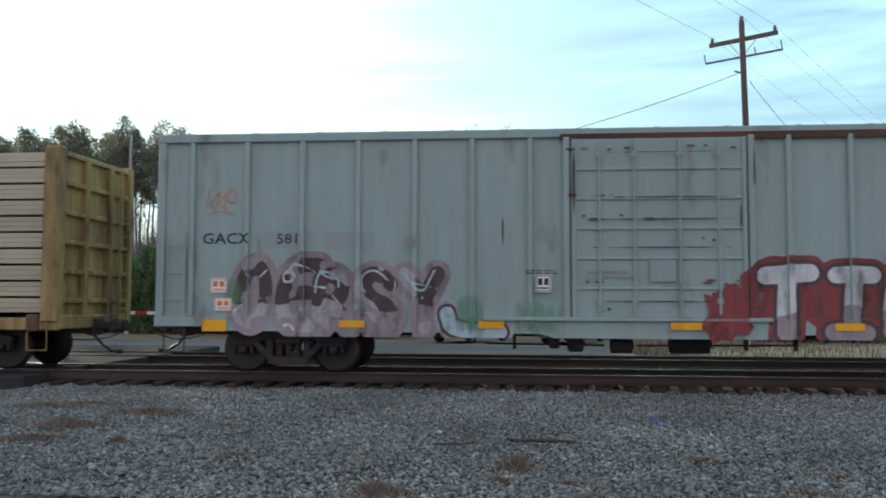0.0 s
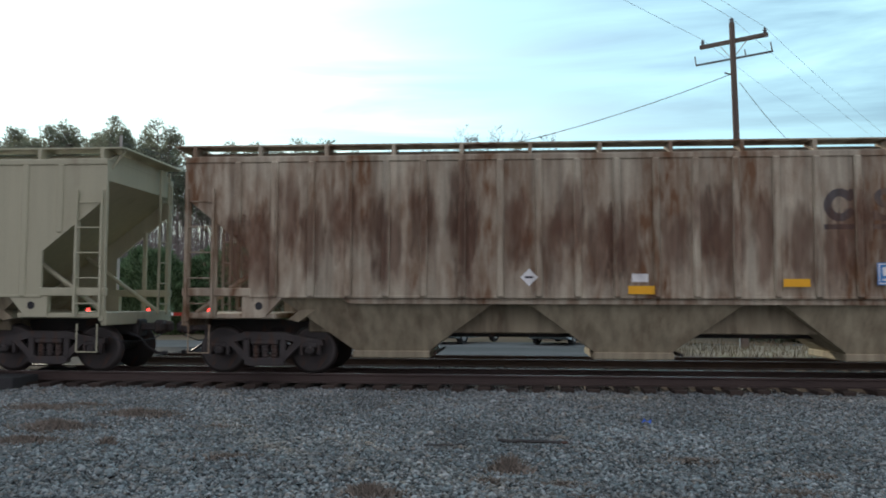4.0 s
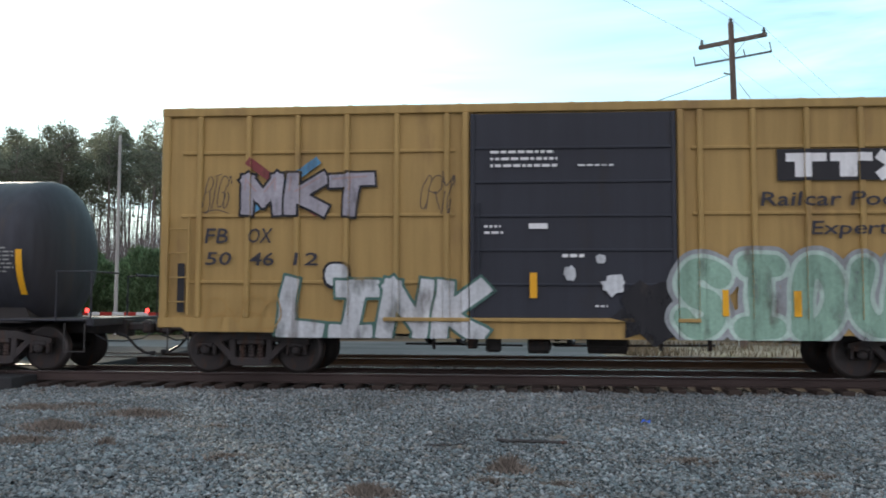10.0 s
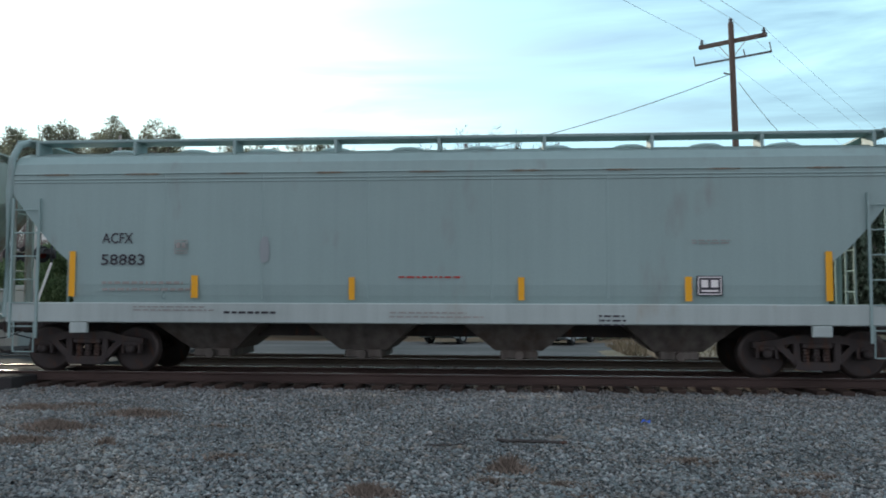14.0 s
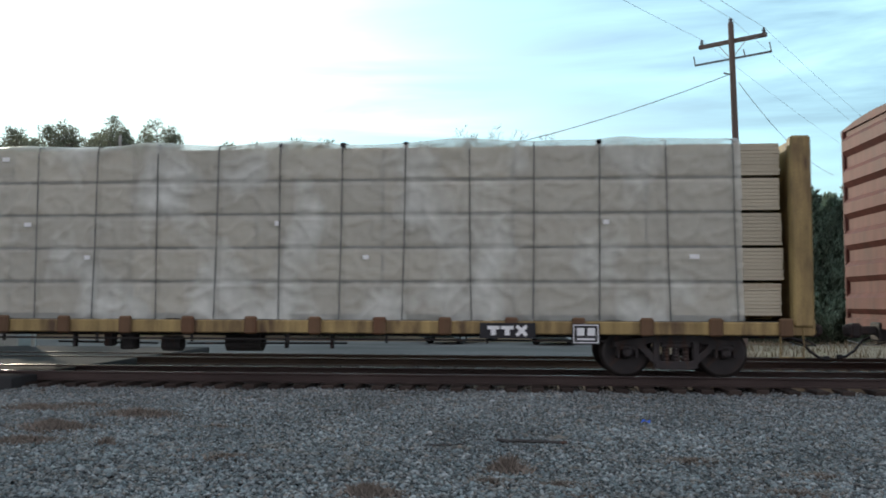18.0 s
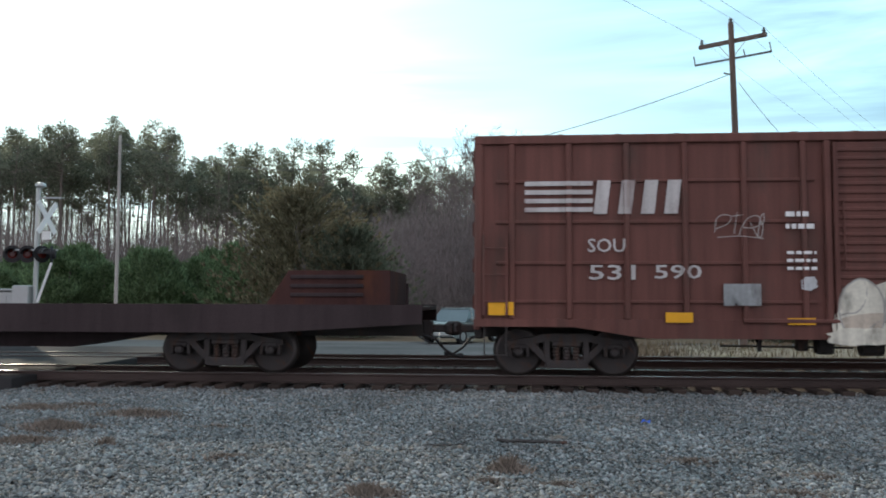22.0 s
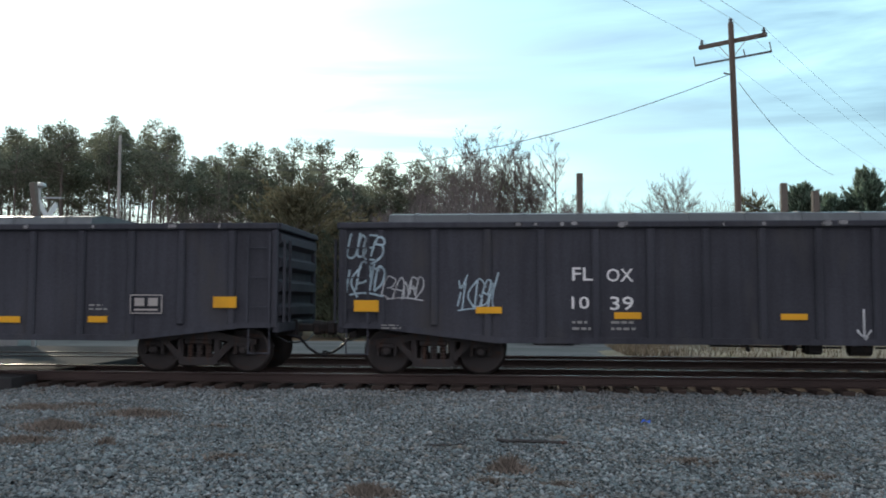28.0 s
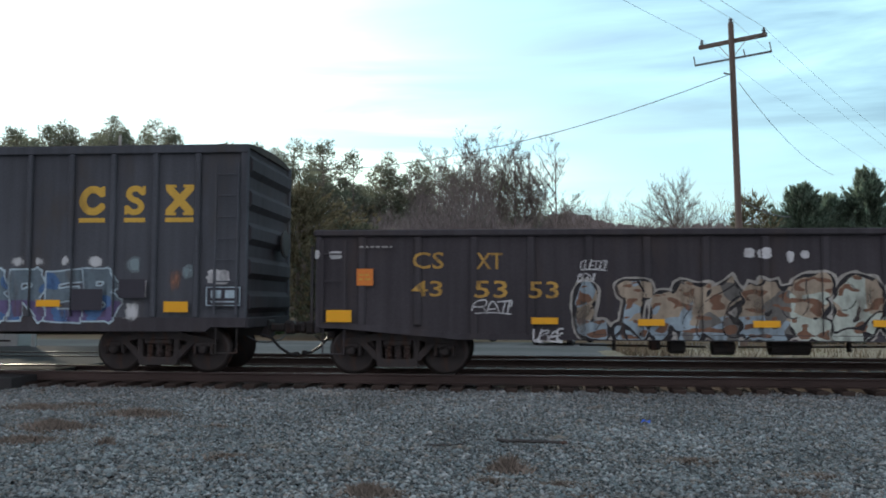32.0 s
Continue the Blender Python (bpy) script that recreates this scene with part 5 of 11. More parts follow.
def vehicle(name, x, y, turn, label, mat, L, W, H, hood, cab, lamps, bed=False):
    """A parked car: lower body, cabin, windows, wheels, lamps. cab: its start and end along the length from the nose."""
    c = thing(name, (x, y, -0.45), label, "car", "parked vehicles")
    c.rotation_euler = (0, 0, radians(turn))
    h = L / 2
    out = [(-h, 0.35), (-h, 0.75), (-h + 0.08, hood - 0.08), (-h + 0.3, hood), (h - 0.25, hood + 0.03), (h - 0.03, hood - 0.12), (h, 0.6), (h, 0.35), (h - 0.3, 0.26), (-h + 0.3, 0.26)]
    part("body", Shape().prism(out, -W / 2, W / 2), mat, c)
    a, b = -h + cab[0], -h + cab[1]
    s = Shape()
    k = 0.16
    s.add([(a, -W / 2 + 0.04, hood), (b, -W / 2 + 0.04, hood), (b, W / 2 - 0.04, hood), (a, W / 2 - 0.04, hood),
           (a + 0.55, -W / 2 + k, H - 0.04), (b - 0.3, -W / 2 + k, H - 0.04), (b - 0.3, W / 2 - k, H - 0.04), (a + 0.55, W / 2 - k, H - 0.04)],
          [(0, 1, 5, 4), (1, 2, 6, 5), (2, 3, 7, 6), (3, 0, 4, 7), (4, 5, 6, 7)])
    part("cabin", s, M_GLASS, c)
    part("roof", Shape().box(a + 0.5, b - 0.25, -W / 2 + k - 0.03, W / 2 - k + 0.03, H - 0.06, H, 0.03), mat, c)
    for px in (a + 0.62, (a + b) / 2 + 0.1, b - 0.32):
        for sg in (-1, 1):
            part("pillar", Shape().rod((px, sg * (W / 2 - 0.03), hood), (px, sg * (W / 2 - k - 0.01), H - 0.04), 0.045, 6), mat, c)
    for px in (-h + 0.85, h - 0.9):
        for sg in (-1, 1):
            w = part("wheel", Shape().lathe([(-0.11, 0.20), (-0.11, 0.32), (-0.07, 0.34), (0.07, 0.34), (0.11, 0.32), (0.11, 0.20)], 18, "y", (px, sg * (W / 2 - 0.1), 0.34)), M_TYRE, c)
            part("hubcap", Shape().lathe([(-0.115, 0.19), (-0.10, 0.20), (0.10, 0.20), (0.115, 0.19)], 14, "y", (px, sg * (W / 2 - 0.1), 0.34)), M_ALU, w)
    part("bumper", Shape().box(-h - 0.06, -h + 0.1, -W / 2 + 0.05, W / 2 - 0.05, 0.36, 0.56, 0.04), M_ALU, c)
    part("grille", Shape().box(-h - 0.02, -h + 0.05, -W / 2 + 0.5, W / 2 - 0.5, 0.58, hood - 0.16, 0.02), M_BLACK, c)
    for sg in (-1, 1):
        part("headlight", Shape().box(-h - 0.03, -h + 0.06, *sorted((sg * (W / 2 - 0.42), sg * (W / 2 - 0.1))), hood - 0.30, hood - 0.14, 0.03), lamps, c)
        part("mirror", Shape().box(a + 0.3, a + 0.5, *sorted((sg * (W / 2 - 0.02), sg * (W / 2 + 0.16))), hood + 0.05, hood + 0.2, 0.03), mat, c)
    part("tail_light", Shape().box(h - 0.05, h + 0.02, -W / 2 + 0.05, -W / 2 + 0.2, hood - 0.35, hood - 0.05), M_RED, c)
    part("tail_light", Shape().box(h - 0.05, h + 0.02, W / 2 - 0.2, W / 2 - 0.05, hood - 0.35, hood - 0.05), M_RED, c)
    return c


vehicle("parked_suv", *(-2.28, 38.69), 62, "silver-green car waiting on the road behind the train", M_CARGREY, 4.6, 1.85, 1.58, 0.95, (1.15, 4.4), M_ALU)
vehicle("parked_sedan", 2.35, 38.4, 68, "pale blue-white sedan parked on the road behind the train", M_CARWHITE, 4.6, 1.80, 1.44, 0.86, (1.25, 4.0), M_ALU)


def grass_verge():
    """A tan grassy bank between the far track and the road."""
    x0, y0 = 1.61, 30.77
    v, f = [], []
    xs, ys = np.linspace(3.2, 60, 80), np.linspace(24.6, 33.5, 14)
    for y in ys:
        for x in xs:
            e = min(1.0, (x - 3.2) / 2.5) * min(1.0, (y - 24.6) / 1.5) * min(1.0, (33.6 - y) / 2.0)
            v.append((float(x), float(y), -0.46 + 0.30 * e + 0.06 * noise.noise(Vector((x, y, 1)))))
    n = len(xs)
    f = [(j * n + i, j * n + i + 1, (j + 1) * n + i + 1, (j + 1) * n + i) for j in range(len(ys) - 1) for i in range(n - 1)]
    tagged(part("grass_bank", Shape().add(v, f), M_GRASS), "tan dry grass bank beside the road", "grass", kind="structure")
    rnd = np.random.RandomState(4)
    s = Shape()
    for _ in range(5200):
        x, y = 3.6 + 26 * rnd.rand() ** 1.3, 25.0 + 8.2 * rnd.rand()
        h = rnd.uniform(0.12, 0.42)
        dx, dy = rnd.uniform(-0.16, 0.16, 2)
        z = -0.30
        s.add([(x - 0.018, y, z), (x + 0.018, y, z), (x + dx, y + dy, z + h)], [(0, 1, 2)])
    me = bpy.data.meshes.new("dry_grass")
    me.from_pydata(s.v, [], s.f)
    me.materials.append(M_GRASS)
    tagged(new("dry_grass", me), "tall tan dry grass blades on the bank", "grass", kind="stuff")


grass_verge()


def weed_patch(x, y, w, d, h, n, seed, label="patch of dead brown weeds on the gravel"):
    rnd = random.Random(seed)
    s = Shape()
    for _ in range(int(n * 0.9)):
        a, r = rnd.uniform(0, 6.28), min(1.3, abs(rnd.gauss(0, 0.62)))
        px, py = math.cos(a) * r * w / 2, math.sin(a) * r * d / 2
        z = ground_z(y + py) - 0.01
        k = 1.3 * h * rnd.uniform(0.3, 1.0) * (1.15 - 0.6 * r)
        q = (px + rnd.uniform(-0.12, 0.12), py + rnd.uniform(-0.08, 0.08), z + k)
        s.add([(px - 0.012, py, z), (px + 0.012, py, z), q], [(0, 1, 2)])
        s.add([(px, py, z + k * 0.3), (px + rnd.uniform(-0.07, 0.07), py, z + k * 0.7), (px + 0.01, py, z + k * 0.4)], [(0, 1, 2)])
    t = thing("weed_patch", (x, y, 0), label, "weeds", "weeds on the gravel")
    me = bpy.data.meshes.new("stalk_mat")
    me.from_pydata(s.v, [], s.f)
    me.materials.append(M_WEED)
    tagged(part("stalk_mat", me, None, t), kind="stuff")


for i, (gx, gy, w, d, h, n) in enumerate((
        (*(-7.47, 12.79), 1.2, 0.5, 0.11, 420), (*(-5.57, 12.25), 1.1, 0.5, 0.13, 520), (*(-6.21, 11.05), 0.8, 0.5, 0.15, 420), (*(-6.01, 10.05), 1.1, 0.35, 0.10, 380),
        (*(-4.89, 9.87), 0.2, 0.15, 0.14, 90), (*(-3.20, 9.30), 0.8, 0.4, 0.06, 260), (*(-1.31, 7.72), 0.45, 0.3, 0.14, 220), (*(-0.04, 8.88), 0.28, 0.2, 0.20, 160),
        (*(-0.23, 8.36), 0.6, 0.3, 0.06, 200), (*(0.45, 8.27), 0.6, 0.3, 0.06, 180), (*(-6.91, 13.21), 1.0, 0.25, 0.08, 200), (*(0.73, 7.78), 0.9, 0.3, 0.05, 160),
        (2.6, 8.1, 1.2, 0.5, 0.06, 260), (3.1, 8.9, 0.9, 0.4, 0.05, 180), (2.0, 9.6, 0.7, 0.35, 0.05, 130), (4.2, 8.0, 0.8, 0.4, 0.05, 150), (-4.0, 11.3, 0.7, 0.3, 0.06, 150))):
    weed_patch(gx, gy, w * 1.45, d * 1.5, h * 0.8, int(n * 1.9), 90 + i)


def stick(x, y, length, r, turn, label, mat, seed=1):
    rnd = random.Random(seed)
    t = thing("stick", (x, y, ground_z(y) + 0.03), label, "stick", "litter on the gravel")
    t.rotation_euler = (0, 0, radians(turn))
    pts = [(-length / 2 + length * k / 6, rnd.uniform(-0.02, 0.02), rnd.uniform(-0.004, 0.012)) for k in range(7)]
    part("branch", Shape().pipe(pts, r, 6), mat, t)


stick(*(0.24, 10.42), 0.85, 0.022, -4, "dark broken branch lying on the gravel", M_UNDER, 2)
stick(*(-0.82, 10.11), 0.5, 0.010, 8, "thin dark twig lying on the gravel", M_UNDER, 3)
b = thing("blue_scrap", (*(1.83, 11.86), -0.27), "crumpled scrap of bright blue plastic", "litter", "litter on the gravel")
M_SCRAP = material("blue_plastic", (0.03, 0.10, 0.45), 0.4, 0, 0.1, (5, 5, 5), 30, 0.1)
part("crumpled_sheet", Shape().add([(-0.07, 0, 0), (-0.03, 0.05, 0.05), (0.02, 0.03, 0.02), (0.07, 0.02, 0.045), (0.05, -0.05, 0.0), (-0.02, -0.05, 0.035)], [(0, 1, 2), (2, 3, 4), (0, 2, 5), (2, 4, 5)]), M_SCRAP, b)
M_INSTONE = material("pale_stone", (0.42, 0.42, 0.40), 0.8, 0, 0.2, (8, 8, 8), 40, 0.2)
w = thing("pale_stone", (*(-1.05, 10.80), -0.29), "pale white stone among grey gravel", "stone", "litter on the gravel")
part("lump", Shape().lathe([(-0.035, 0.01), (-0.02, 0.026), (0.012, 0.03), (0.035, 0.012)], 8, "x"), M_INSTONE, w)


# ---- the train: running gear shared by all cars ----
MOVING = []                    # (thing, x at the start)
WHEELS_A, WHEELS_B = [], []    # leading and trailing wheelsets
GEAR = {}
WHEEL_R = 0.457


def gear_meshes():
    s = Shape()
    for d in (-1, 1):
        s.lathe([(d * 0.71, 0.12), (d * 0.715, 0.482), (d * 0.735, 0.482), (d * 0.75, 0.462), (d * 0.83, 0.452), (d * 0.835, 0.39)], 28, "y")
        s.lathe([(d * 0.80, 0.385), (d * 0.76, 0.30), (d * 0.77, 0.16), (d * 0.84, 0.13), (d * 0.85, 0.09)], 20, "y")
        s.lathe([(d * 0.85, 0.08), (d * 1.10, 0.10), (d * 1.16, 0.085), (d * 1.17, 0.05)], 12, "y")
        for k in range(3):
            t = 2 * math.pi * k / 3
            s.rod((0.05 * math.cos(t), d * 1.165, 0.05 * math.sin(t)), (0.05 * math.cos(t), d * 1.19, 0.05 * math.sin(t)), 0.016, 6)
        # a chalk mark and casting pads on the plate, which show the turning
        s.box(-0.05, 0.05, d * 0.80 - 0.012, d * 0.80 + 0.012, 0.19, 0.33)
    s.rod((0, -0.8, 0), (0, 0.8, 0), 0.085, 12)
    GEAR["wheelset"] = s.mesh("wheelset", True)
    GEAR["wheelset"].materials.append(M_WHEEL)
    GEAR["wheelset"].materials.append(M_RIM)
    for p in GEAR["wheelset"].polygons:
        q = p.center
        if 0.385 < math.hypot(q.x, q.z) < 0.452 and abs(q.y) > 0.82:
            p.material_index = 1
    s = Shape()
    arch = [(-1.14, 0.56), (-1.14, 0.66), (-0.62, 0.74), (-0.40, 0.80), (0.40, 0.80), (0.62, 0.74), (1.14, 0.66), (1.14, 0.56), (0.72, 0.58), (0.38, 0.66), (-0.38, 0.66), (-0.72, 0.58)]
    s.prism(arch, 0.95, 1.10)
    s.prism([(-0.74, 0.60), (-0.62, 0.64), (-0.24, 0.28), (-0.36, 0.22)], 0.96, 1.09)
    s.prism([(0.74, 0.60), (0.62, 0.64), (0.24, 0.28), (0.36, 0.22)], 0.96, 1.09)
    s.prism([(-0.40, 0.20), (-0.34, 0.31), (0.34, 0.31), (0.40, 0.20), (0.3, 0.16), (-0.3, 0.16)], 0.94, 1.11)
    s.box(-0.42, -0.30, 0.95, 1.10, 0.28, 0.70, 0.02)
    s.box(0.30, 0.42, 0.95, 1.10, 0.28, 0.70, 0.02)
    for x in (-0.89, 0.89):
        s.box(x - 0.16, x + 0.16, 0.93, 1.12, 0.50, 0.62, 0.03)
        s.box(x - 0.20, x - 0.13, 0.95, 1.10, 0.36, 0.58, 0.02)
        s.box(x + 0.13, x + 0.20, 0.95, 1.10, 0.36, 0.58, 0.02)
    for x in (-0.18, 0.0, 0.18):
        s.lathe([(0.31 + 0.03 * i, 0.075 if i % 2 else 0.06) for i in range(9)], 10, "z", (x, 1.02, 0))
    s.box(-0.27, 0.27, 0.93, 1.12, 0.56, 0.66, 0.02)
    GEAR["side_frame"] = s.mesh("side_frame")
    GEAR["side_frame"].materials.append(M_TRUCK)
    s = Shape()
    s.box(-0.22, 0.22, -1.0, 1.0, 0.55, 0.78, 0.05)
    s.lathe([(0.76, 0.25), (0.86, 0.24)], 16, "z")
    for x in (-0.42, 0.42):
        s.box(x - 0.05, x + 0.05, -0.9, 0.9, 0.36, 0.46)
        s.box(x - 0.04, x + 0.04, -0.84, -0.66, 0.30, 0.55)
        s.box(x - 0.04, x + 0.04, 0.66, 0.84, 0.30, 0.55)
    GEAR["bolster"] = s.mesh("bolster")
    GEAR["bolster"].materials.append(M_TRUCK)
    s = Shape()
    s.box(0.0, 0.42, -0.09, 0.09, 0.78, 0.94, 0.03)
    s.box(0.34, 0.56, -0.15, 0.15, 0.72, 1.0, 0.05)
    s.box(0.50, 0.68, -0.02, 0.16, 0.74, 0.98, 0.06)
    s.box(0.48, 0.60, -0.20, -0.08, 0.76, 0.96, 0.04)
    s.box(-0.12, 0.06, -0.22, 0.22, 0.66, 1.02, 0.03)
    GEAR["coupler"] = s.mesh("coupler")
    GEAR["coupler"].materials.append(M_TRUCK)
    s = Shape()
    s.pipe([(-0.1, -0.35, 0.74), (0.15, -0.35, 0.66), (0.32, -0.32, 0.46), (0.50, -0.28, 0.34), (0.64, -0.25, 0.33)], 0.028, 7)
    s.box(0.58, 0.70, -0.29, -0.21, 0.29, 0.38, 0.02)
    s.pipe([(-0.1, -1.2, 0.74), (0.12, -1.18, 0.62), (0.14, -0.5, 0.58), (0.16, 0.3, 0.60), (0.1, 1.15, 0.74)], 0.014, 5)
    GEAR["air_hose"] = s.mesh("air_hose")
    GEAR["air_hose"].materials.append(M_BLACK)


gear_meshes()


def truck(parent, x):
    t = part("truck", GEAR["bolster"], None, parent, at=(x, 0, 0))
    part("side_frame", GEAR["side_frame"], None, t)
    o = part("side_frame", GEAR["side_frame"], None, t)
    o.rotation_euler = (0, 0, math.pi)
    for dx, store in ((0.89, WHEELS_A), (-0.89, WHEELS_B)):
        w = part("wheelset", GEAR["wheelset"], None, t, at=(dx, 0, WHEEL_R))
        store.append(w)
    return t


def car(name, x, L, tc, label, category="railcar", group="cars of the freight train", reach=0.0, sill=(0.70, 1.02)):
    """The thing itself, with trucks, couplers, hoses and centre sill."""
    c = thing(name, (x, TRACK, 0), label, category, group)
    MOVING.append((c, x))
    truck(c, tc)
    truck(c, -tc)
    for d in (1, -1):
        k = part("coupler", GEAR["coupler"], None, c, at=(d * (L / 2 + reach), 0, 0))
        h = part("air_hose", GEAR["air_hose"], None, c, at=(d * (L / 2 + reach), 0, 0))
        if d < 0:
            k.rotation_euler = h.rotation_euler = (0, 0, math.pi)
    part("centre_sill", Shape().box(-L / 2 - reach, L / 2 + reach, -0.2, 0.2, *sill), M_UNDER, c)
    return c


def ladder(parent, x, z0, z1, mat, y=-1.66, w=0.42, step=0.40, face="side", name="ladder", rail=0.022):
    """Two stiles and their rungs; face side: in the plane of the side, end: in the plane of an end wall at x."""
    s = Shape()
    for d in (-w / 2, w / 2):
        p = (x + d, y) if face == "side" else (x, y + d)
        s.box(p[0] - rail, p[0] + rail, p[1] - rail, p[1] + rail, z0, z1)
    n = max(2, int((z1 - z0) / step))
    for i in range(n):
        z = z0 + (i + 0.5) * (z1 - z0) / n
        a, b = ((x - w / 2, y, z), (x + w / 2, y, z)) if face == "side" else ((x, y - w / 2, z), (x, y + w / 2, z))
        s.rod(a, b, 0.014, 5)
    return part(name, s, mat, parent)


def stirrup(parent, x, mat, y=-1.52, z=0.95):
    s = Shape()
    s.pipe([(x - 0.2, y, z), (x - 0.2, y, 0.42), (x + 0.2, y, 0.42), (x + 0.2, y, z)], 0.02, 5)
    return part("sill_step", s, mat, parent)


def brake_gear(parent, x=0.0):
    s = Shape()
    s.lathe([(-0.45, 0.05), (-0.42, 0.19), (0.3, 0.19), (0.36, 0.05)], 14, "x", (x + 0.8, -0.35, 0.58))
    part("air_reservoir", s, M_UNDER, parent)
    s = Shape()
    s.lathe([(-0.2, 0.1), (-0.18, 0.15), (0.2, 0.15), (0.24, 0.06)], 12, "x", (x - 0.6, -0.75, 0.56))
    s.pipe([(x - 0.3, -0.75, 0.56), (x + 2.8, -0.3, 0.56)], 0.02, 5)
    s.pipe([(x - 0.9, -0.75, 0.56), (x - 3.2, -0.3, 0.56)], 0.02, 5)
    part("brake_cylinder", s, M_UNDER, parent)
    s = Shape()
    s.box(x - 1.6, x - 1.3, -0.95, -0.65, 0.44, 0.80, 0.04)
    s.box(x - 1.95, x - 1.75, -0.9, -0.7, 0.50, 0.80, 0.03)
    for q in (x - 2.6, x + 1.7, x + 2.6):
        s.box(q - 0.03, q + 0.03, -0.8, -0.7, 0.48, 0.85)
    s.pipe([(x - 4.8, -0.42, 0.78), (x + 4.8, -0.42, 0.78)], 0.025, 5)
    part("control_valve", s, M_UNDER, parent)


def end_ribs(parent, x, d, H, z0, n, mat, depth=0.10, half=1.42, name="end_wall", rib=0.55):
    """A corrugated end wall at x that faces d."""
    s = Shape()
    s.box(min(x, x - d * 0.06), max(x, x - d * 0.06), -1.5, 1.5, z0, H, 0.01)
    wall = part(name, s, mat, parent)
    step = (H - z0) / n
    for i in range(n):
        z = z0 + step * (i + 0.5)
        s = Shape().prism([(x, z - step * rib * 0.6), (x + d * depth, z - step * rib * 0.3), (x + d * depth, z + step * rib * 0.3), (x, z + step * rib * 0.6)], -half, half)
        part("end_rib", s, mat, wall)
    return wall


def door_panel(parent, x0, x1, z0, z1, mat, style, y, rodmat=None):
    """One sliding door. style: ribs (close corrugations), bars (wide panels with battens) or plug (smooth with lock rods)."""
    s = Shape()
    sg = -1 if y < 0 else 1
    ya, yb = sorted((y, y - sg * 0.05))
    s.box(x0, x1, ya, yb, z0, z1, 0.01)
    d = part("door", s, mat, parent)
    if style == "ribs":
        n = int((z1 - z0) / 0.155)
        for i in range(n):
            z = z0 + 0.06 + (z1 - z0 - 0.12) * (i + 0.5) / n
            q = Shape()
            q.box(x0 + 0.05, x1 - 0.05, *sorted((y, y + sg * 0.03)), z - 0.032, z + 0.032, 0.012)
            part("door_rib", q, mat, d)
    else:
        for i in range(1, 6):
            z = z0 + (z1 - z0) * i / 6 - 0.02
            q = Shape().box(x0 + 0.04, x1 - 0.04, *sorted((y, y + sg * 0.028)), z - 0.025, z + 0.025, 0.01)
            part("door_batten", q, mat, d)
    for a, b in ((x0, x0 + 0.08), (x1 - 0.08, x1)):
        part("door_stile", Shape().box(a, b, *sorted((y - sg * 0.01, y + sg * 0.035)), z0, z1, 0.012), mat, d)
    if style == "plug":
        for fx in (0.16, 0.36, 0.62, 0.84):
            x = x0 + (x1 - x0) * fx
            q = Shape().rod((x, y + sg * 0.05, z0 + 0.05), (x, y + sg * 0.05, z1 - 0.05), 0.022, 6)
            for z in (z0 + 0.3, (z0 + z1) / 2, z1 - 0.3):
                q.box(x - 0.05, x + 0.05, *sorted((y, y + sg * 0.06)), z - 0.05, z + 0.05)
            part("lock_rod", q, rodmat or mat, d)
    else:
        q = Shape().rod((x0 + 0.16, y + sg * 0.045, z0 + 0.9), (x0 + 0.16, y + sg * 0.045, z0 + 2.1), 0.02, 6)
        part("door_handle", q, rodmat or mat, d)
    return d


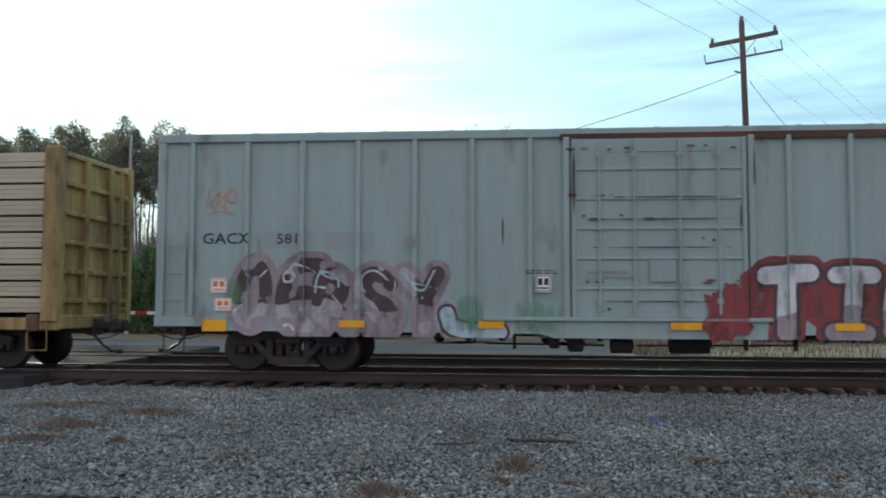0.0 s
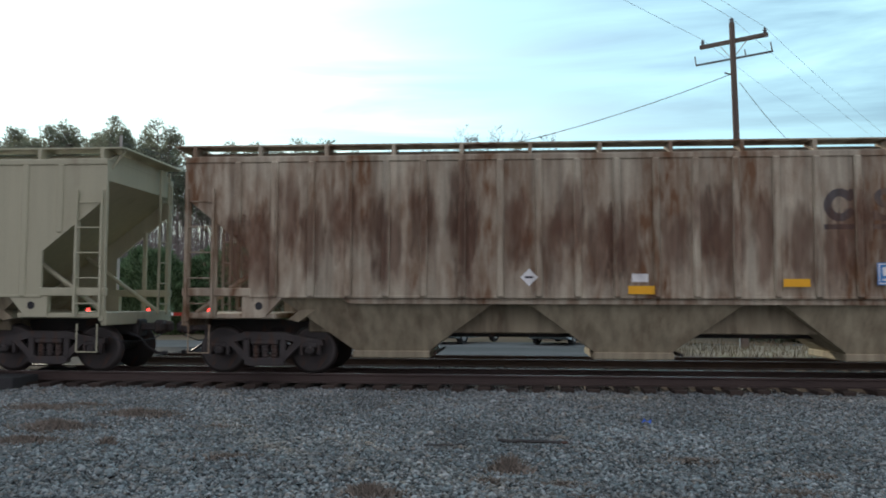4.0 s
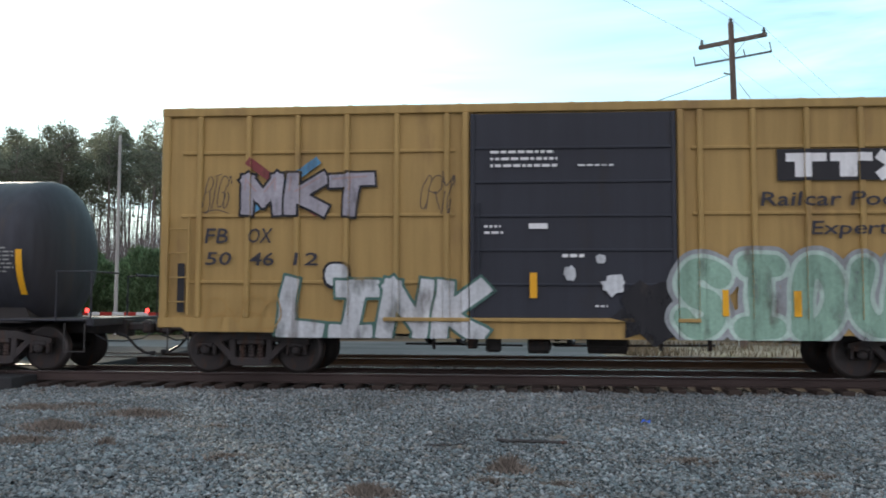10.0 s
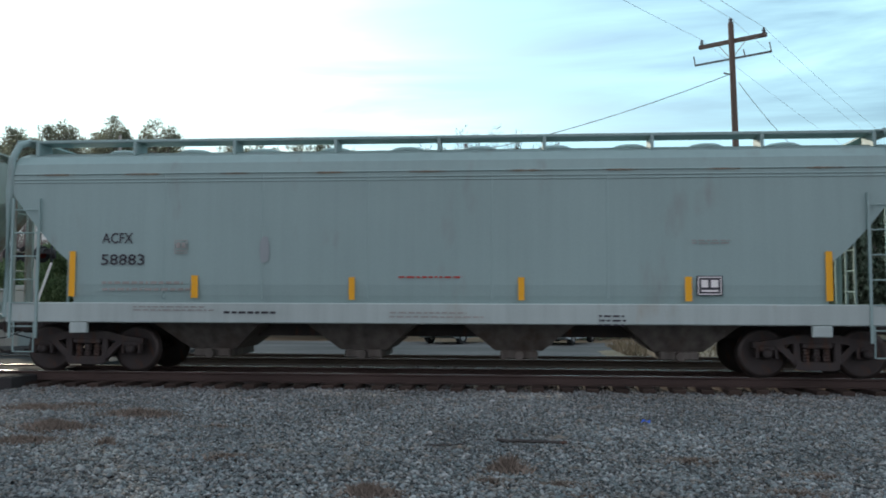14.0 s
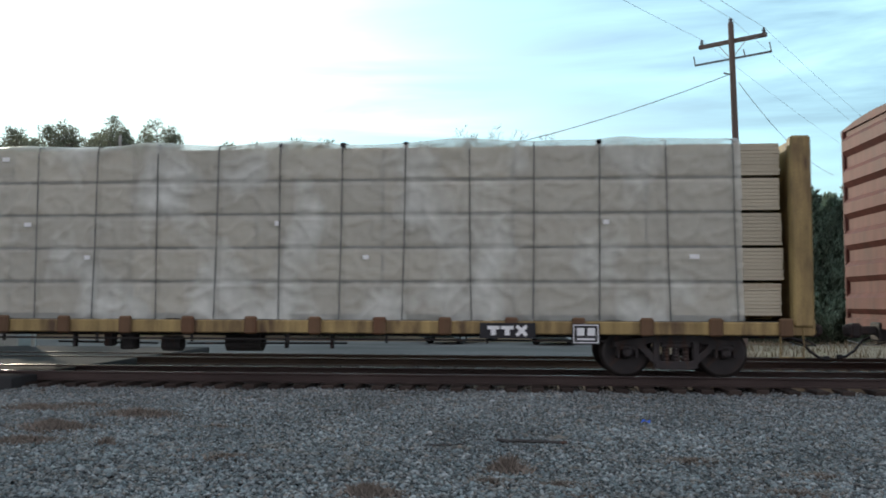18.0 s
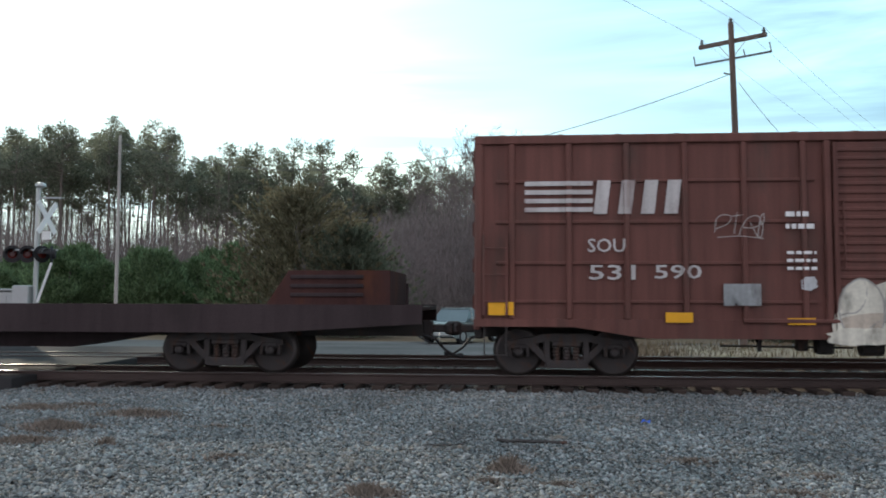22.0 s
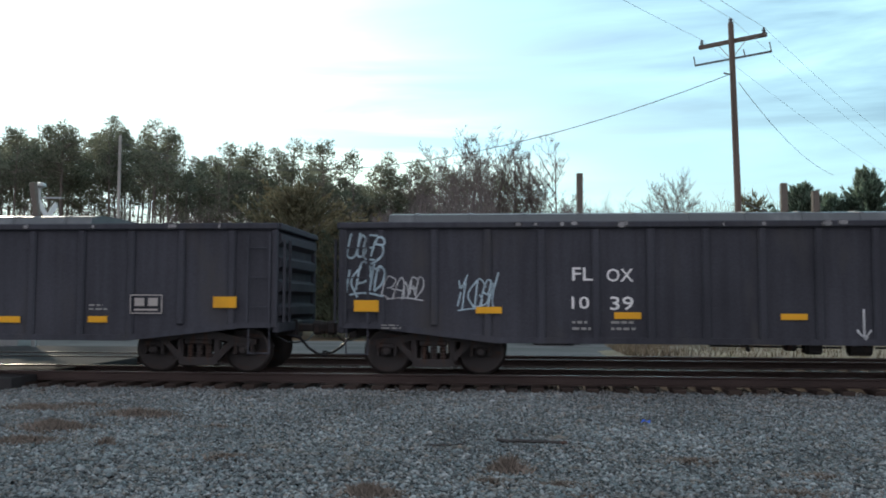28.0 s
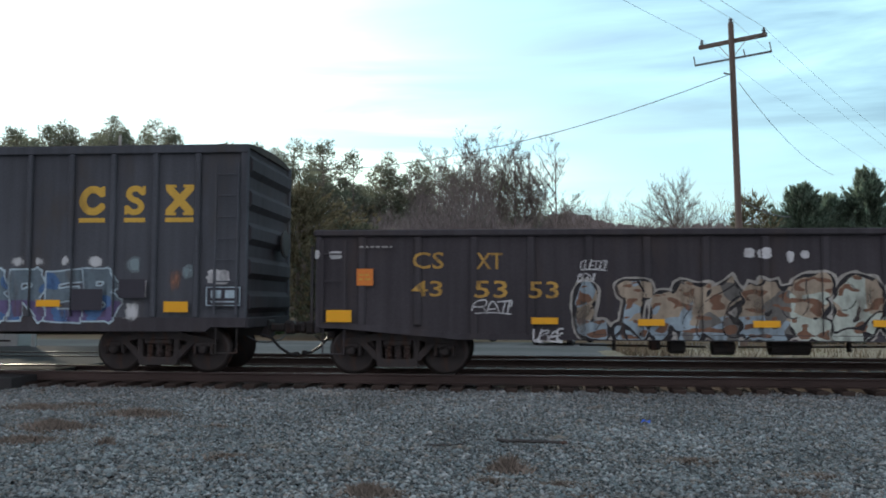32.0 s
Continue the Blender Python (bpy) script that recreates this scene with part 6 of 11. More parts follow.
def boxcar(x, L, H, tc, mat, label, posts, doors, roofmat=None, sillmat=None, z0=0.80, sill="straight", ends=5, belts=(), postw=0.10, roofribs=15, framemat=None,
           flush=False, endmat=None, ladders=True, postmat=None):
    """doors: (x0, x1, material, style)."""
    c = car("boxcar", x, L, tc, label, "boxcar")
    roofmat, sillmat = roofmat or mat, sillmat or mat
    part("body", Shape().box(-L / 2 + 0.07, L / 2 - 0.07, -1.5, 1.5, 1.0, H - 0.12, 0.02), mat, c)
    r = Shape().hull([(0.0, H + 0.06), (0.8, H + 0.03), (1.53, H - 0.05), (1.53, H - 0.10)], lambda z: L / 2 - 0.02)
    part("roof", r, roofmat, c)
    for i in range(roofribs):
        q = -L / 2 + L * (i + 0.5) / roofribs
        k = Shape().hull([(0.0, H + 0.09), (0.8, H + 0.06), (1.50, H - 0.035), (1.50, H - 0.06)], lambda z: 0.05)
        part("roof_rib", k, roofmat, c, at=(q, 0, 0))
    b0, b1 = doors[0][0], doors[-1][1]
    for sg in (-1, 1):
        if sill == "belly":
            out = [(-L / 2, 1.08), (-L / 2, 0.94), (-tc + 0.1, 0.94), (-tc + 1.4, z0 - 0.06), (tc - 1.4, z0 - 0.06), (tc - 0.1, 0.94), (L / 2, 0.94), (L / 2, 1.08)]
        else:
            out = [(-L / 2, 1.08), (-L / 2, 0.90), (-tc - 1.2, 0.90), (-tc - 1.1, z0 + 0.02), (b0 - 0.6, z0), (b0 - 0.3, z0 - 0.08), (b1 + 0.3, z0 - 0.08), (b1 + 0.6, z0), (tc + 1.1, z0 + 0.02), (tc + 1.2, 0.90), (L / 2, 0.90), (L / 2, 1.08)]
        part("side_sill", Shape().prism(out, *sorted((sg * 1.50, sg * 1.565))), sillmat, c)
        part("top_chord", Shape().box(-L / 2, L / 2, *sorted((sg * 1.49, sg * 1.57)), H - 0.22, H - 0.06, 0.015), mat, c)
        for p in posts:
            part("side_post", Shape().box(p - postw / 2, p + postw / 2, *sorted((sg * 1.49, sg * (1.53 if flush else 1.585))), 1.08, H - 0.22, 0.02 if not flush else 0.01), postmat or mat, c)
        for z in belts:
            part("belt_rail", Shape().box(-L / 2 + 0.4, b0 - 0.3, *sorted((sg * 1.49, sg * 1.545)), z - 0.03, z + 0.03, 0.01), mat, c)
            part("belt_rail", Shape().box(b1 + 0.3, L / 2 - 0.4, *sorted((sg * 1.49, sg * 1.545)), z - 0.03, z + 0.03, 0.01), mat, c)
        for d0, d1, dm, st in doors:
            door_panel(c, d0, d1, 1.10, H - 0.26, dm, st, sg * 1.585, framemat)
        for dx in (b0 - 0.09, b1 + 0.09):
            part("door_post", Shape().box(dx - 0.06, dx + 0.06, *sorted((sg * 1.49, sg * 1.60)), 1.08, H - 0.22, 0.02), framemat or mat, c)
        part("door_track", Shape().box(b0 - 1.6, b1 + 0.4, *sorted((sg * 1.5, sg * 1.63)), 1.03, 1.10, 0.01), sillmat, c)
        for d in (-1, 1):
            part("corner_post", Shape().box(*sorted((d * (L / 2 - 0.16), d * L / 2)), *sorted((sg * 1.45, sg * 1.56)), 0.95, H - 0.06, 0.03), mat, c)
    for d in (-1, 1):
        end_ribs(c, d * (L / 2 - 0.06), d, H - 0.1, 1.05, ends, endmat or mat)
        part("end_sill", Shape().box(*sorted((d * (L / 2 - 0.10), d * (L / 2 + 0.02))), -1.5, 1.5, 0.88, 1.08, 0.02), sillmat, c)
        if ladders:
            ladder(c, d * (L / 2 - 0.38), 1.15, H * (0.58 if d < 0 else 0.9), mat, -1.63, 0.42)
            ladder(c, -d * (L / 2 - 0.38), 1.15, H * 0.58, mat, 1.63, 0.42)
        stirrup(c, d * (L / 2 - 0.38), M_UNDER)
    w = Shape().lathe([(0, 0.28), (0.04, 0.30), (0.06, 0.26)], 16, "x", (L / 2 + 0.12, 0.55, 2.6))
    part("brake_wheel", w, M_UNDER, c)
    brake_gear(c)
    return c


def hopper_flat(x, L, H, tc, mat, label, posts, bays, zb=1.50, roofmat=None, ext=None, postw=0.13, postd=0.03, undermat=None):
    """A covered hopper with flat posted sides, sloped end sheets and open end platforms."""
    c = car("covered_hopper", x, L, tc, label, "covered hopper")
    roofmat, undermat = roofmat or mat, undermat or mat
    a, b, z1, z2 = L / 2 - 0.02, L / 2 - 1.28, 3.36, 2.34
    ext = ext or (a, b, z1, z2)
    Ht = H - 0.26
    for sg in (-1, 1):
        side = [(-ext[0], Ht), (-ext[0], ext[2]), (-ext[1], ext[3]), (-ext[1], zb), (ext[1], zb), (ext[1], ext[3]), (ext[0], ext[2]), (ext[0], Ht)]
        part("side_sheet", Shape().prism(side, *sorted((sg * 1.50, sg * 1.555))), mat, c)
        part("side_sill", Shape().box(-ext[1], ext[1], *sorted((sg * 1.48, sg * 1.562)), zb - 0.05, zb + 0.01, 0.012), mat, c)
        part("top_rail", Shape().box(-ext[0], ext[0], *sorted((sg * 1.47, sg * 1.58)), Ht - 0.10, Ht + 0.02, 0.015), mat, c)
        for p in posts:
            lo = zb + 0.02 if abs(p) < ext[1] else ext[3] + (abs(p) - ext[1]) / (ext[0] - ext[1]) * (ext[2] - ext[3]) + 0.08
            part("side_post", Shape().box(p - postw / 2, p + postw / 2, *sorted((sg * 1.54, sg * (1.555 + postd))), lo - (0.05 if abs(p) < ext[1] else 0), Ht - 0.08, 0.028), mat, c)
    # sloped end sheets with the body between them
    body = [(-ext[0] + 0.03, Ht), (-ext[0] + 0.03, ext[2] + 0.35), (-ext[1] + 1.9, 1.35), (ext[1] - 1.9, 1.35), (ext[0] - 0.03, ext[2] + 0.35), (ext[0] - 0.03, Ht)]
    part("slope_body", Shape().prism(body, -1.49, 1.49), mat, c)
    rf = Shape().hull([(0.0, H - 0.06), (1.1, H - 0.10), (1.5, Ht)], lambda z: ext[0] - 0.02)
    part("roof", rf, roofmat, c)
    # running boards on brackets, and the long hatch covers
    for sg in (-1, 1):
        part("running_board", Shape().box(-a - 0.25, a + 0.25, *sorted((sg * 0.95, sg * 1.45)), H - 0.035, H, 0.008), roofmat, c)
        n = 14
        for i in range(n):
            q = -a + 0.15 + (2 * a - 0.3) * i / (n - 1)
            part("bracket", Shape().box(q - 0.035, q + 0.035, *sorted((sg * 0.98, sg * 1.50)), Ht, H - 0.03, 0.006), roofmat, c)
    n = 6
    for i in range(n):
        q = -a + 0.9 + (2 * a - 1.8) * (i + 0.5) / n
        part("hatch_cover", Shape().box(q - (a - 0.9) / n + 0.06, q + (a - 0.9) / n - 0.06, -0.4, 0.4, H - 0.09, H + 0.0, 0.03), roofmat, c)
    for d in (-1, 1):
        part("end_walkway", Shape().box(*sorted((d * (a - 0.15), d * (a + 0.28))), -1.35, 1.35, H - 0.04, H, 0.008), roofmat, c)
        part("walkway_brace", Shape().rod((d * (a + 0.22), -1.3, H - 0.06), (d * (a - 0.05), -1.3, H - 0.42), 0.025, 6), roofmat, c)
        # platform, bolster plates, corner posts and braces
        part("end_platform", Shape().box(*sorted((d * (b - 0.5), d * (L / 2))), -1.5, 1.5, 1.06, 1.16, 0.02), mat, c)
        part("end_sill", Shape().box(*sorted((d * (L / 2 - 0.10), d * (L / 2 + 0.02))), -1.52, 1.52, 0.92, 1.18, 0.02), mat, c)
        for sg in (-1, 1):
            part("corner_post", Shape().box(*sorted((d * (L / 2 - 0.13), d * (L / 2 - 0.02))), *sorted((sg * 1.46, sg * 1.56)), 1.0, ext[2] + 0.2, 0.015), mat, c)
            part("end_post", Shape().box(*sorted((d * (L / 2 - 0.66), d * (L / 2 - 0.57))), *sorted((sg * 1.46, sg * 1.54)), 1.1, ext[3] + 0.62, 0.015), mat, c)
            part("side_rail", Shape().box(*sorted((d * (b - 0.05), d * L / 2)), *sorted((sg * 1.45, sg * 1.57)), zb - 0.02, zb + 0.14, 0.015), mat, c)
            gus = [(d * (b + 0.12), zb), (d * (b + 0.12), zb - 0.42), (d * (b - 0.30), zb - 0.42), (d * (b - 0.68), zb)]
            part("bolster_plate", Shape().prism(gus if d > 0 else gus[::-1], *sorted((sg * 1.40, sg * 1.54))), mat, c)
            part("jacking_hole", Shape().rod((d * (b - 0.20), sg * 1.53, zb - 0.2), (d * (b - 0.20), sg * 1.546, zb - 0.2), 0.075, 14), M_BLACK, c)
            part("slope_brace", Shape().rod((d * (L / 2 - 0.15), sg * 1.2, 1.15), (d * (b - 0.55), sg * 1.2, 2.35), 0.05, 6), mat, c)
        ladder(c, d * (L / 2 - 0.34), 1.1, ext[2] + 0.15, mat, -1.60, 0.50, 0.42)
        ladder(c, d * (L / 2 + 0.03), 1.1, H - 0.1, mat, 1.0, 0.45, 0.42, "end")
        stirrup(c, d * (L / 2 - 0.34), mat, -1.56)
        part("slope_end", Shape().prism([(d * (b - 1.4), 1.35), (d * (b - 1.2), 1.45), (d * (b - 0.7), 1.05), (d * (b - 0.9), 1.0)], -1.3, 1.3), undermat, c)
    part("centre_trough", Shape().box(-b + 1.0, b - 1.0, -0.9, 0.9, 0.80, zb - 0.02, 0.02), undermat, c)
    for i in range(bays):
        w = 2 * (b - 0.35) / bays
        q = -(b - 0.35) + w * (i + 0.5)
        s = Shape()
        top, bot = w * 0.47, w * 0.155
        s.add([(q - top, -1.42, zb), (q + top, -1.42, zb), (q + top, 1.42, zb), (q - top, 1.42, zb),
               (q - bot, -0.95, 0.46), (q + bot, -0.95, 0.46), (q + bot, 0.95, 0.46), (q - bot, 0.95, 0.46)],
              [(0, 1, 2, 3), (4, 7, 6, 5), (0, 4, 5, 1), (1, 5, 6, 2), (2, 6, 7, 3), (3, 7, 4, 0)])
        hb = part("hopper_bay", s, undermat, c)
        part("discharge_gate", Shape().box(q - bot - 0.04, q + bot + 0.04, -1.0, 1.0, 0.32, 0.46, 0.02), undermat, hb)
        part("gate_rod", Shape().rod((q + bot + 0.15, -1.15, 0.42), (q + bot + 0.15, 1.15, 0.42), 0.03, 6), M_UNDER, hb)
    return c


def hopper_round(x, L, H, tc, mat, label, bays, roofmat=None, sillmat=None, zb=1.30, zs=0.98, seams=(), end=(1.30, 3.45, 2.1), bayw=0.30, tubes=False, undermat=None, arch=False):
    """A covered hopper with smooth curved sides on a deep side sill. end: cut back, height of its upper and lower knee."""
    c = car("covered_hopper", x, L, tc, label, "covered hopper")
    roofmat, sillmat = roofmat or mat, sillmat or mat
    a, b = L / 2 - 0.05, L / 2 - end[0]
    z1, z2 = end[1], end[2]

    def reach(z):
        if z >= z1:
            return a
        if z >= z2:
            u = (z - z2) / (z1 - z2)
            return b + (a - b) * (u ** 0.8 if not arch else u * u * (3 - 2 * u))
        return b - 0.02 * (z2 - z)

    sec = [(0.0, H - 0.16), (0.55, H - 0.17), (1.05, H - 0.24), (1.36, H - 0.36), (1.50, H - 0.52), (1.55, H - 0.72)]
    sec += [(1.56, z) for z in np.linspace(H - 0.9, zb + 0.4, 26)] + [(1.54, zb + 0.2), (1.50, zb)]
    part("body", Shape().hull(sec, reach), mat, c)
    for sz in (0.74, 0.84, 0.90) if tubes else (0.74,):
        part("roof_seam", Shape().box(-a + 0.02, a - 0.02, -1.573, 1.573, H - sz, H - sz + 0.03, 0.008), mat, c)
    for sx in seams:
        part("sheet_seam", Shape().box(sx - 0.02, sx + 0.02, -1.568, 1.568, zb + 0.15, H - 0.76, 0.004), mat, c)
    for sg in (-1, 1):
        part("side_sill", Shape().box(-L / 2, L / 2, *sorted((sg * 1.44, sg * 1.60)), zs, zb + 0.06, 0.02), sillmat, c)
        part("running_board", Shape().box(-a - 0.1, a + 0.1, *sorted((sg * 0.75, sg * 1.25)), H - 0.06, H, 0.012), roofmat, c)
        n = 9
        for i in range(n):
            q = -a + 0.3 + (2 * a - 0.6) * i / (n - 1)
            part("bracket", Shape().box(q - 0.03, q + 0.03, *sorted((sg * 0.78, sg * 1.28)), H - 0.32, H - 0.03, 0.006), roofmat, c)
    n = 10
    for i in range(n):
        q = -a + 0.8 + (2 * a - 1.6) * (i + 0.5) / n
        part("hatch_cover", Shape().lathe([(H - 0.17, 0.36), (H - 0.07, 0.36), (H - 0.03, 0.28)], 14, "z", (q, 0, 0)), roofmat, c)
    for d in (-1, 1):
        part("end_walkway", Shape().box(*sorted((d * (a - 0.3), d * (a + 0.12))), -1.3, 1.3, H - 0.04, H, 0.008), roofmat, c)
        part("end_platform", Shape().box(*sorted((d * (b - 0.9), d * L / 2)), -1.45, 1.45, zs + 0.02, zs + 0.12, 0.02), sillmat, c)
        for sg in (-1, 1):
            if tubes:
                s = Shape().pipe([(d * (a - 0.12), sg * 1.2, H - 0.02), (d * (a + 0.0), sg * 1.38, H - 0.12), (d * (a + 0.05), sg * 1.52, H - 0.4), (d * (a + 0.06), sg * 1.56, z1), (d * (a + 0.06), sg * 1.56, zs + 0.1)], 0.07, 8)
            else:
                s = Shape().box(*sorted((d * (a - 0.09), d * (a + 0.03))), *sorted((sg * 1.47, sg * 1.57)), zs + 0.1, H - 0.3, 0.015)
            part("corner_post", s, mat, c)
            part("jacking_pad", Shape().box(*sorted((d * (tc - 0.25), d * (tc + 0.10))), *sorted((sg * 1.50, sg * 1.60)), zs - 0.20, zs, 0.015), sillmat, c)
        ladder(c, d * (a - 0.32), zs - 0.3, z1 - 0.1, mat, -1.61, 0.52, 0.42)
        ladder(c, d * (a + 0.08), zs, H - 0.15, mat, 0.95, 0.45, 0.42, "end")
        stirrup(c, d * (a - 0.32), mat, -1.58, zs)
    for i in range(bays):
        w = 2 * (tc - 0.9) / bays
        q = -(tc - 0.9) + w * (i + 0.5)
        s = Shape()
        top, bot = w * 0.47, w * bayw * 0.5
        s.add([(q - top, -1.40, zb - 0.02), (q + top, -1.40, zb - 0.02), (q + top, 1.40, zb - 0.02), (q - top, 1.40, zb - 0.02),
               (q - bot, -0.7, 0.46), (q + bot, -0.7, 0.46), (q + bot, 0.7, 0.46), (q - bot, 0.7, 0.46)],
              [(0, 1, 2, 3), (4, 7, 6, 5), (0, 4, 5, 1), (1, 5, 6, 2), (2, 6, 7, 3), (3, 7, 4, 0)])
        hb = part("hopper_bay", s, undermat or mat, c)
        part("outlet", Shape().box(q - bot * 0.8, q + bot * 0.8, -0.8, 0.8, 0.30, 0.47, 0.03), undermat or mat, hb)
        part("outlet_tube", Shape().rod((q, -0.95, 0.38), (q, 0.95, 0.38), 0.09, 10), undermat or mat, hb)
    return c


def tank_car(x, L, R, zc, tc, mat, label, platform=(0.0, 1.0), strap=(), reach=1.0, heads=0.55, hand=1.0, shift=0.0):
    """L: length of the tank itself; platform: its centre and half length."""
    c = car("tank_car", x, L, tc, label, "tank car", reach=reach, sill=(0.72, 0.98))
    prof = [(-L / 2, 0.02)]
    for k in range(1, 8):
        t = k / 7 * math.pi / 2
        prof.append((-L / 2 + heads * (1 - math.cos(t)), R * math.sin(t) ** 0.8))
    prof += [(q, R) for q in np.linspace(-L / 2 + heads + 0.3, L / 2 - heads - 0.3, 14)]
    prof += [(-s, r) for s, r in reversed(prof[:8])]
    part("tank", Shape().lathe(prof, 56, "x", (shift, 0, zc)), mat, c, smooth=True)
    for q in strap:
        part("tank_band", Shape().lathe([(q - 0.07, R + 0.002), (q - 0.06, R + 0.014), (q + 0.06, R + 0.014), (q + 0.07, R + 0.002)], 48, "x", (0, 0, zc)), mat, c)
    for d in (-1, 1):
        part("saddle", Shape().prism([(d * tc - 0.7, 0.95), (d * tc + 0.7, 0.95), (d * tc + 0.55, zc - R * 0.72), (d * tc - 0.55, zc - R * 0.72)], -1.05, 1.05), M_UNDER, c)
        e = d * (L / 2 + reach)
        part("end_sill", Shape().box(*sorted((e, e - d * 0.14)), -1.5, 1.5, 0.90, 1.06, 0.02), mat, c)
        part("end_platform", Shape().box(*sorted((e, d * (L / 2 - 0.7))), -1.45, 1.45, 1.0, 1.05, 0.01), M_UNDER, c)
        for sg in (-1, 1):
            s = Shape()
            s.pipe([(e - d * 0.05, sg * 1.5, 1.0), (e - d * 0.05, sg * 1.5, 1.95), (e - d * 0.05, sg * 0.4, 1.95)], 0.02, 5)
            s.pipe([(e - d * 0.75, sg * 1.5, 1.0), (e - d * 0.75, sg * 1.5, 1.95), (e - d * 0.05, sg * 1.5, 1.95)], 0.02, 5)
            part("end_rail", s, mat, c)
            part("side_bracket", Shape().box(*sorted((d * (tc - 0.55), d * (tc - 0.30))), *sorted((sg * 1.0, sg * 1.50)), 1.0, 1.62, 0.03), mat, c)
        stirrup(c, e - d * 0.35, M_UNDER)
    for sg in (-1, 1):
        s = Shape()
        s.pipe([(-L / 2 - reach + 0.2, sg * 1.48, 1.02), (L / 2 + reach - 0.2, sg * 1.48, 1.02)], 0.025, 6)
        s.pipe([(-tc + 1.2, sg * 1.48, 0.80), (tc - 1.2, sg * 1.48, 0.80)], 0.018, 5)
        for q in np.linspace(-tc + 1.2, tc - 1.2, 9):
            s.rod((q, sg * 1.48, 0.78), (q, sg * 1.48, 1.04), 0.018, 5)
        part("side_handrail", s, mat, c)
    px, ph = platform
    top = zc + R
    pl = part("top_platform", Shape().box(px - ph, px + ph, -1.1, 1.1, top + 0.02, top + 0.07, 0.01), M_BLACK, c)
    part("platform_support", Shape().box(px - ph * 0.8, px - ph * 0.7, -0.9, 0.9, top - 0.35, top + 0.03), M_BLACK, pl)
    part("platform_support", Shape().box(px + ph * 0.7, px + ph * 0.8, -0.9, 0.9, top - 0.35, top + 0.03), M_BLACK, pl)
    for sg in (-1, 1):
        for d in (-1, 1):
            s = Shape()
            x0, x1 = px + d * ph, px + d * ph * 0.22
            s.pipe([(x0, sg * 1.08, top + 0.05), (x0, sg * 1.08, top + 0.70 * hand), (x0 - d * 0.08, sg * 1.08, top + 0.76 * hand), (x1, sg * 1.08, top + 0.76 * hand), (x1 - d * 0.06, sg * 1.08, top + 0.68 * hand), (x1 - d * 0.06, sg * 1.08, top + 0.05)], 0.016, 6)
            s.pipe([(x0, sg * 1.08, top + 0.40 * hand), (x1, sg * 1.08, top + 0.40 * hand)], 0.010, 5)
            part("guard_rail", s, mat, pl)
    part("valve_housing", Shape().lathe([(top + 0.0, 0.28), (top + 0.36, 0.28), (top + 0.44, 0.22), (top + 0.46, 0.05)], 18, "z", (px - 0.25, 0, 0)), mat, c)
    part("manway", Shape().lathe([(top - 0.05, 0.34), (top + 0.12, 0.34), (top + 0.18, 0.26)], 18, "z", (px + 0.55, 0, 0)), mat, c)
    for sg in (-1, 1):
        s = Shape()
        for d in (-0.24, 0.24):
            s.pipe([(px + d, sg * 1.1, top + 0.05), (px + d, sg * (R + 0.10), zc + 0.55), (px + d, sg * (R + 0.12), zc - 0.3), (px + d, sg * 1.5, 0.45)], 0.02, 5)
        for k in range(9):
            z = 0.5 + k * 0.36
            yy = R + 0.12 if z < zc + 0.4 else R + 0.12 - (z - zc - 0.4) * 0.32
            s.rod((px - 0.24, sg * yy, z), (px + 0.24, sg * yy, z), 0.014, 5)
        part("ladder", s, mat, c)
    s = Shape()
    s.lathe([(0.62, 0.16), (0.66, 0.2), (0.95, 0.2)], 12, "z", (px + 0.1, 0, 0))
    part("bottom_outlet", s, M_UNDER, c)
    brake_gear(c, -1.4)
    return c


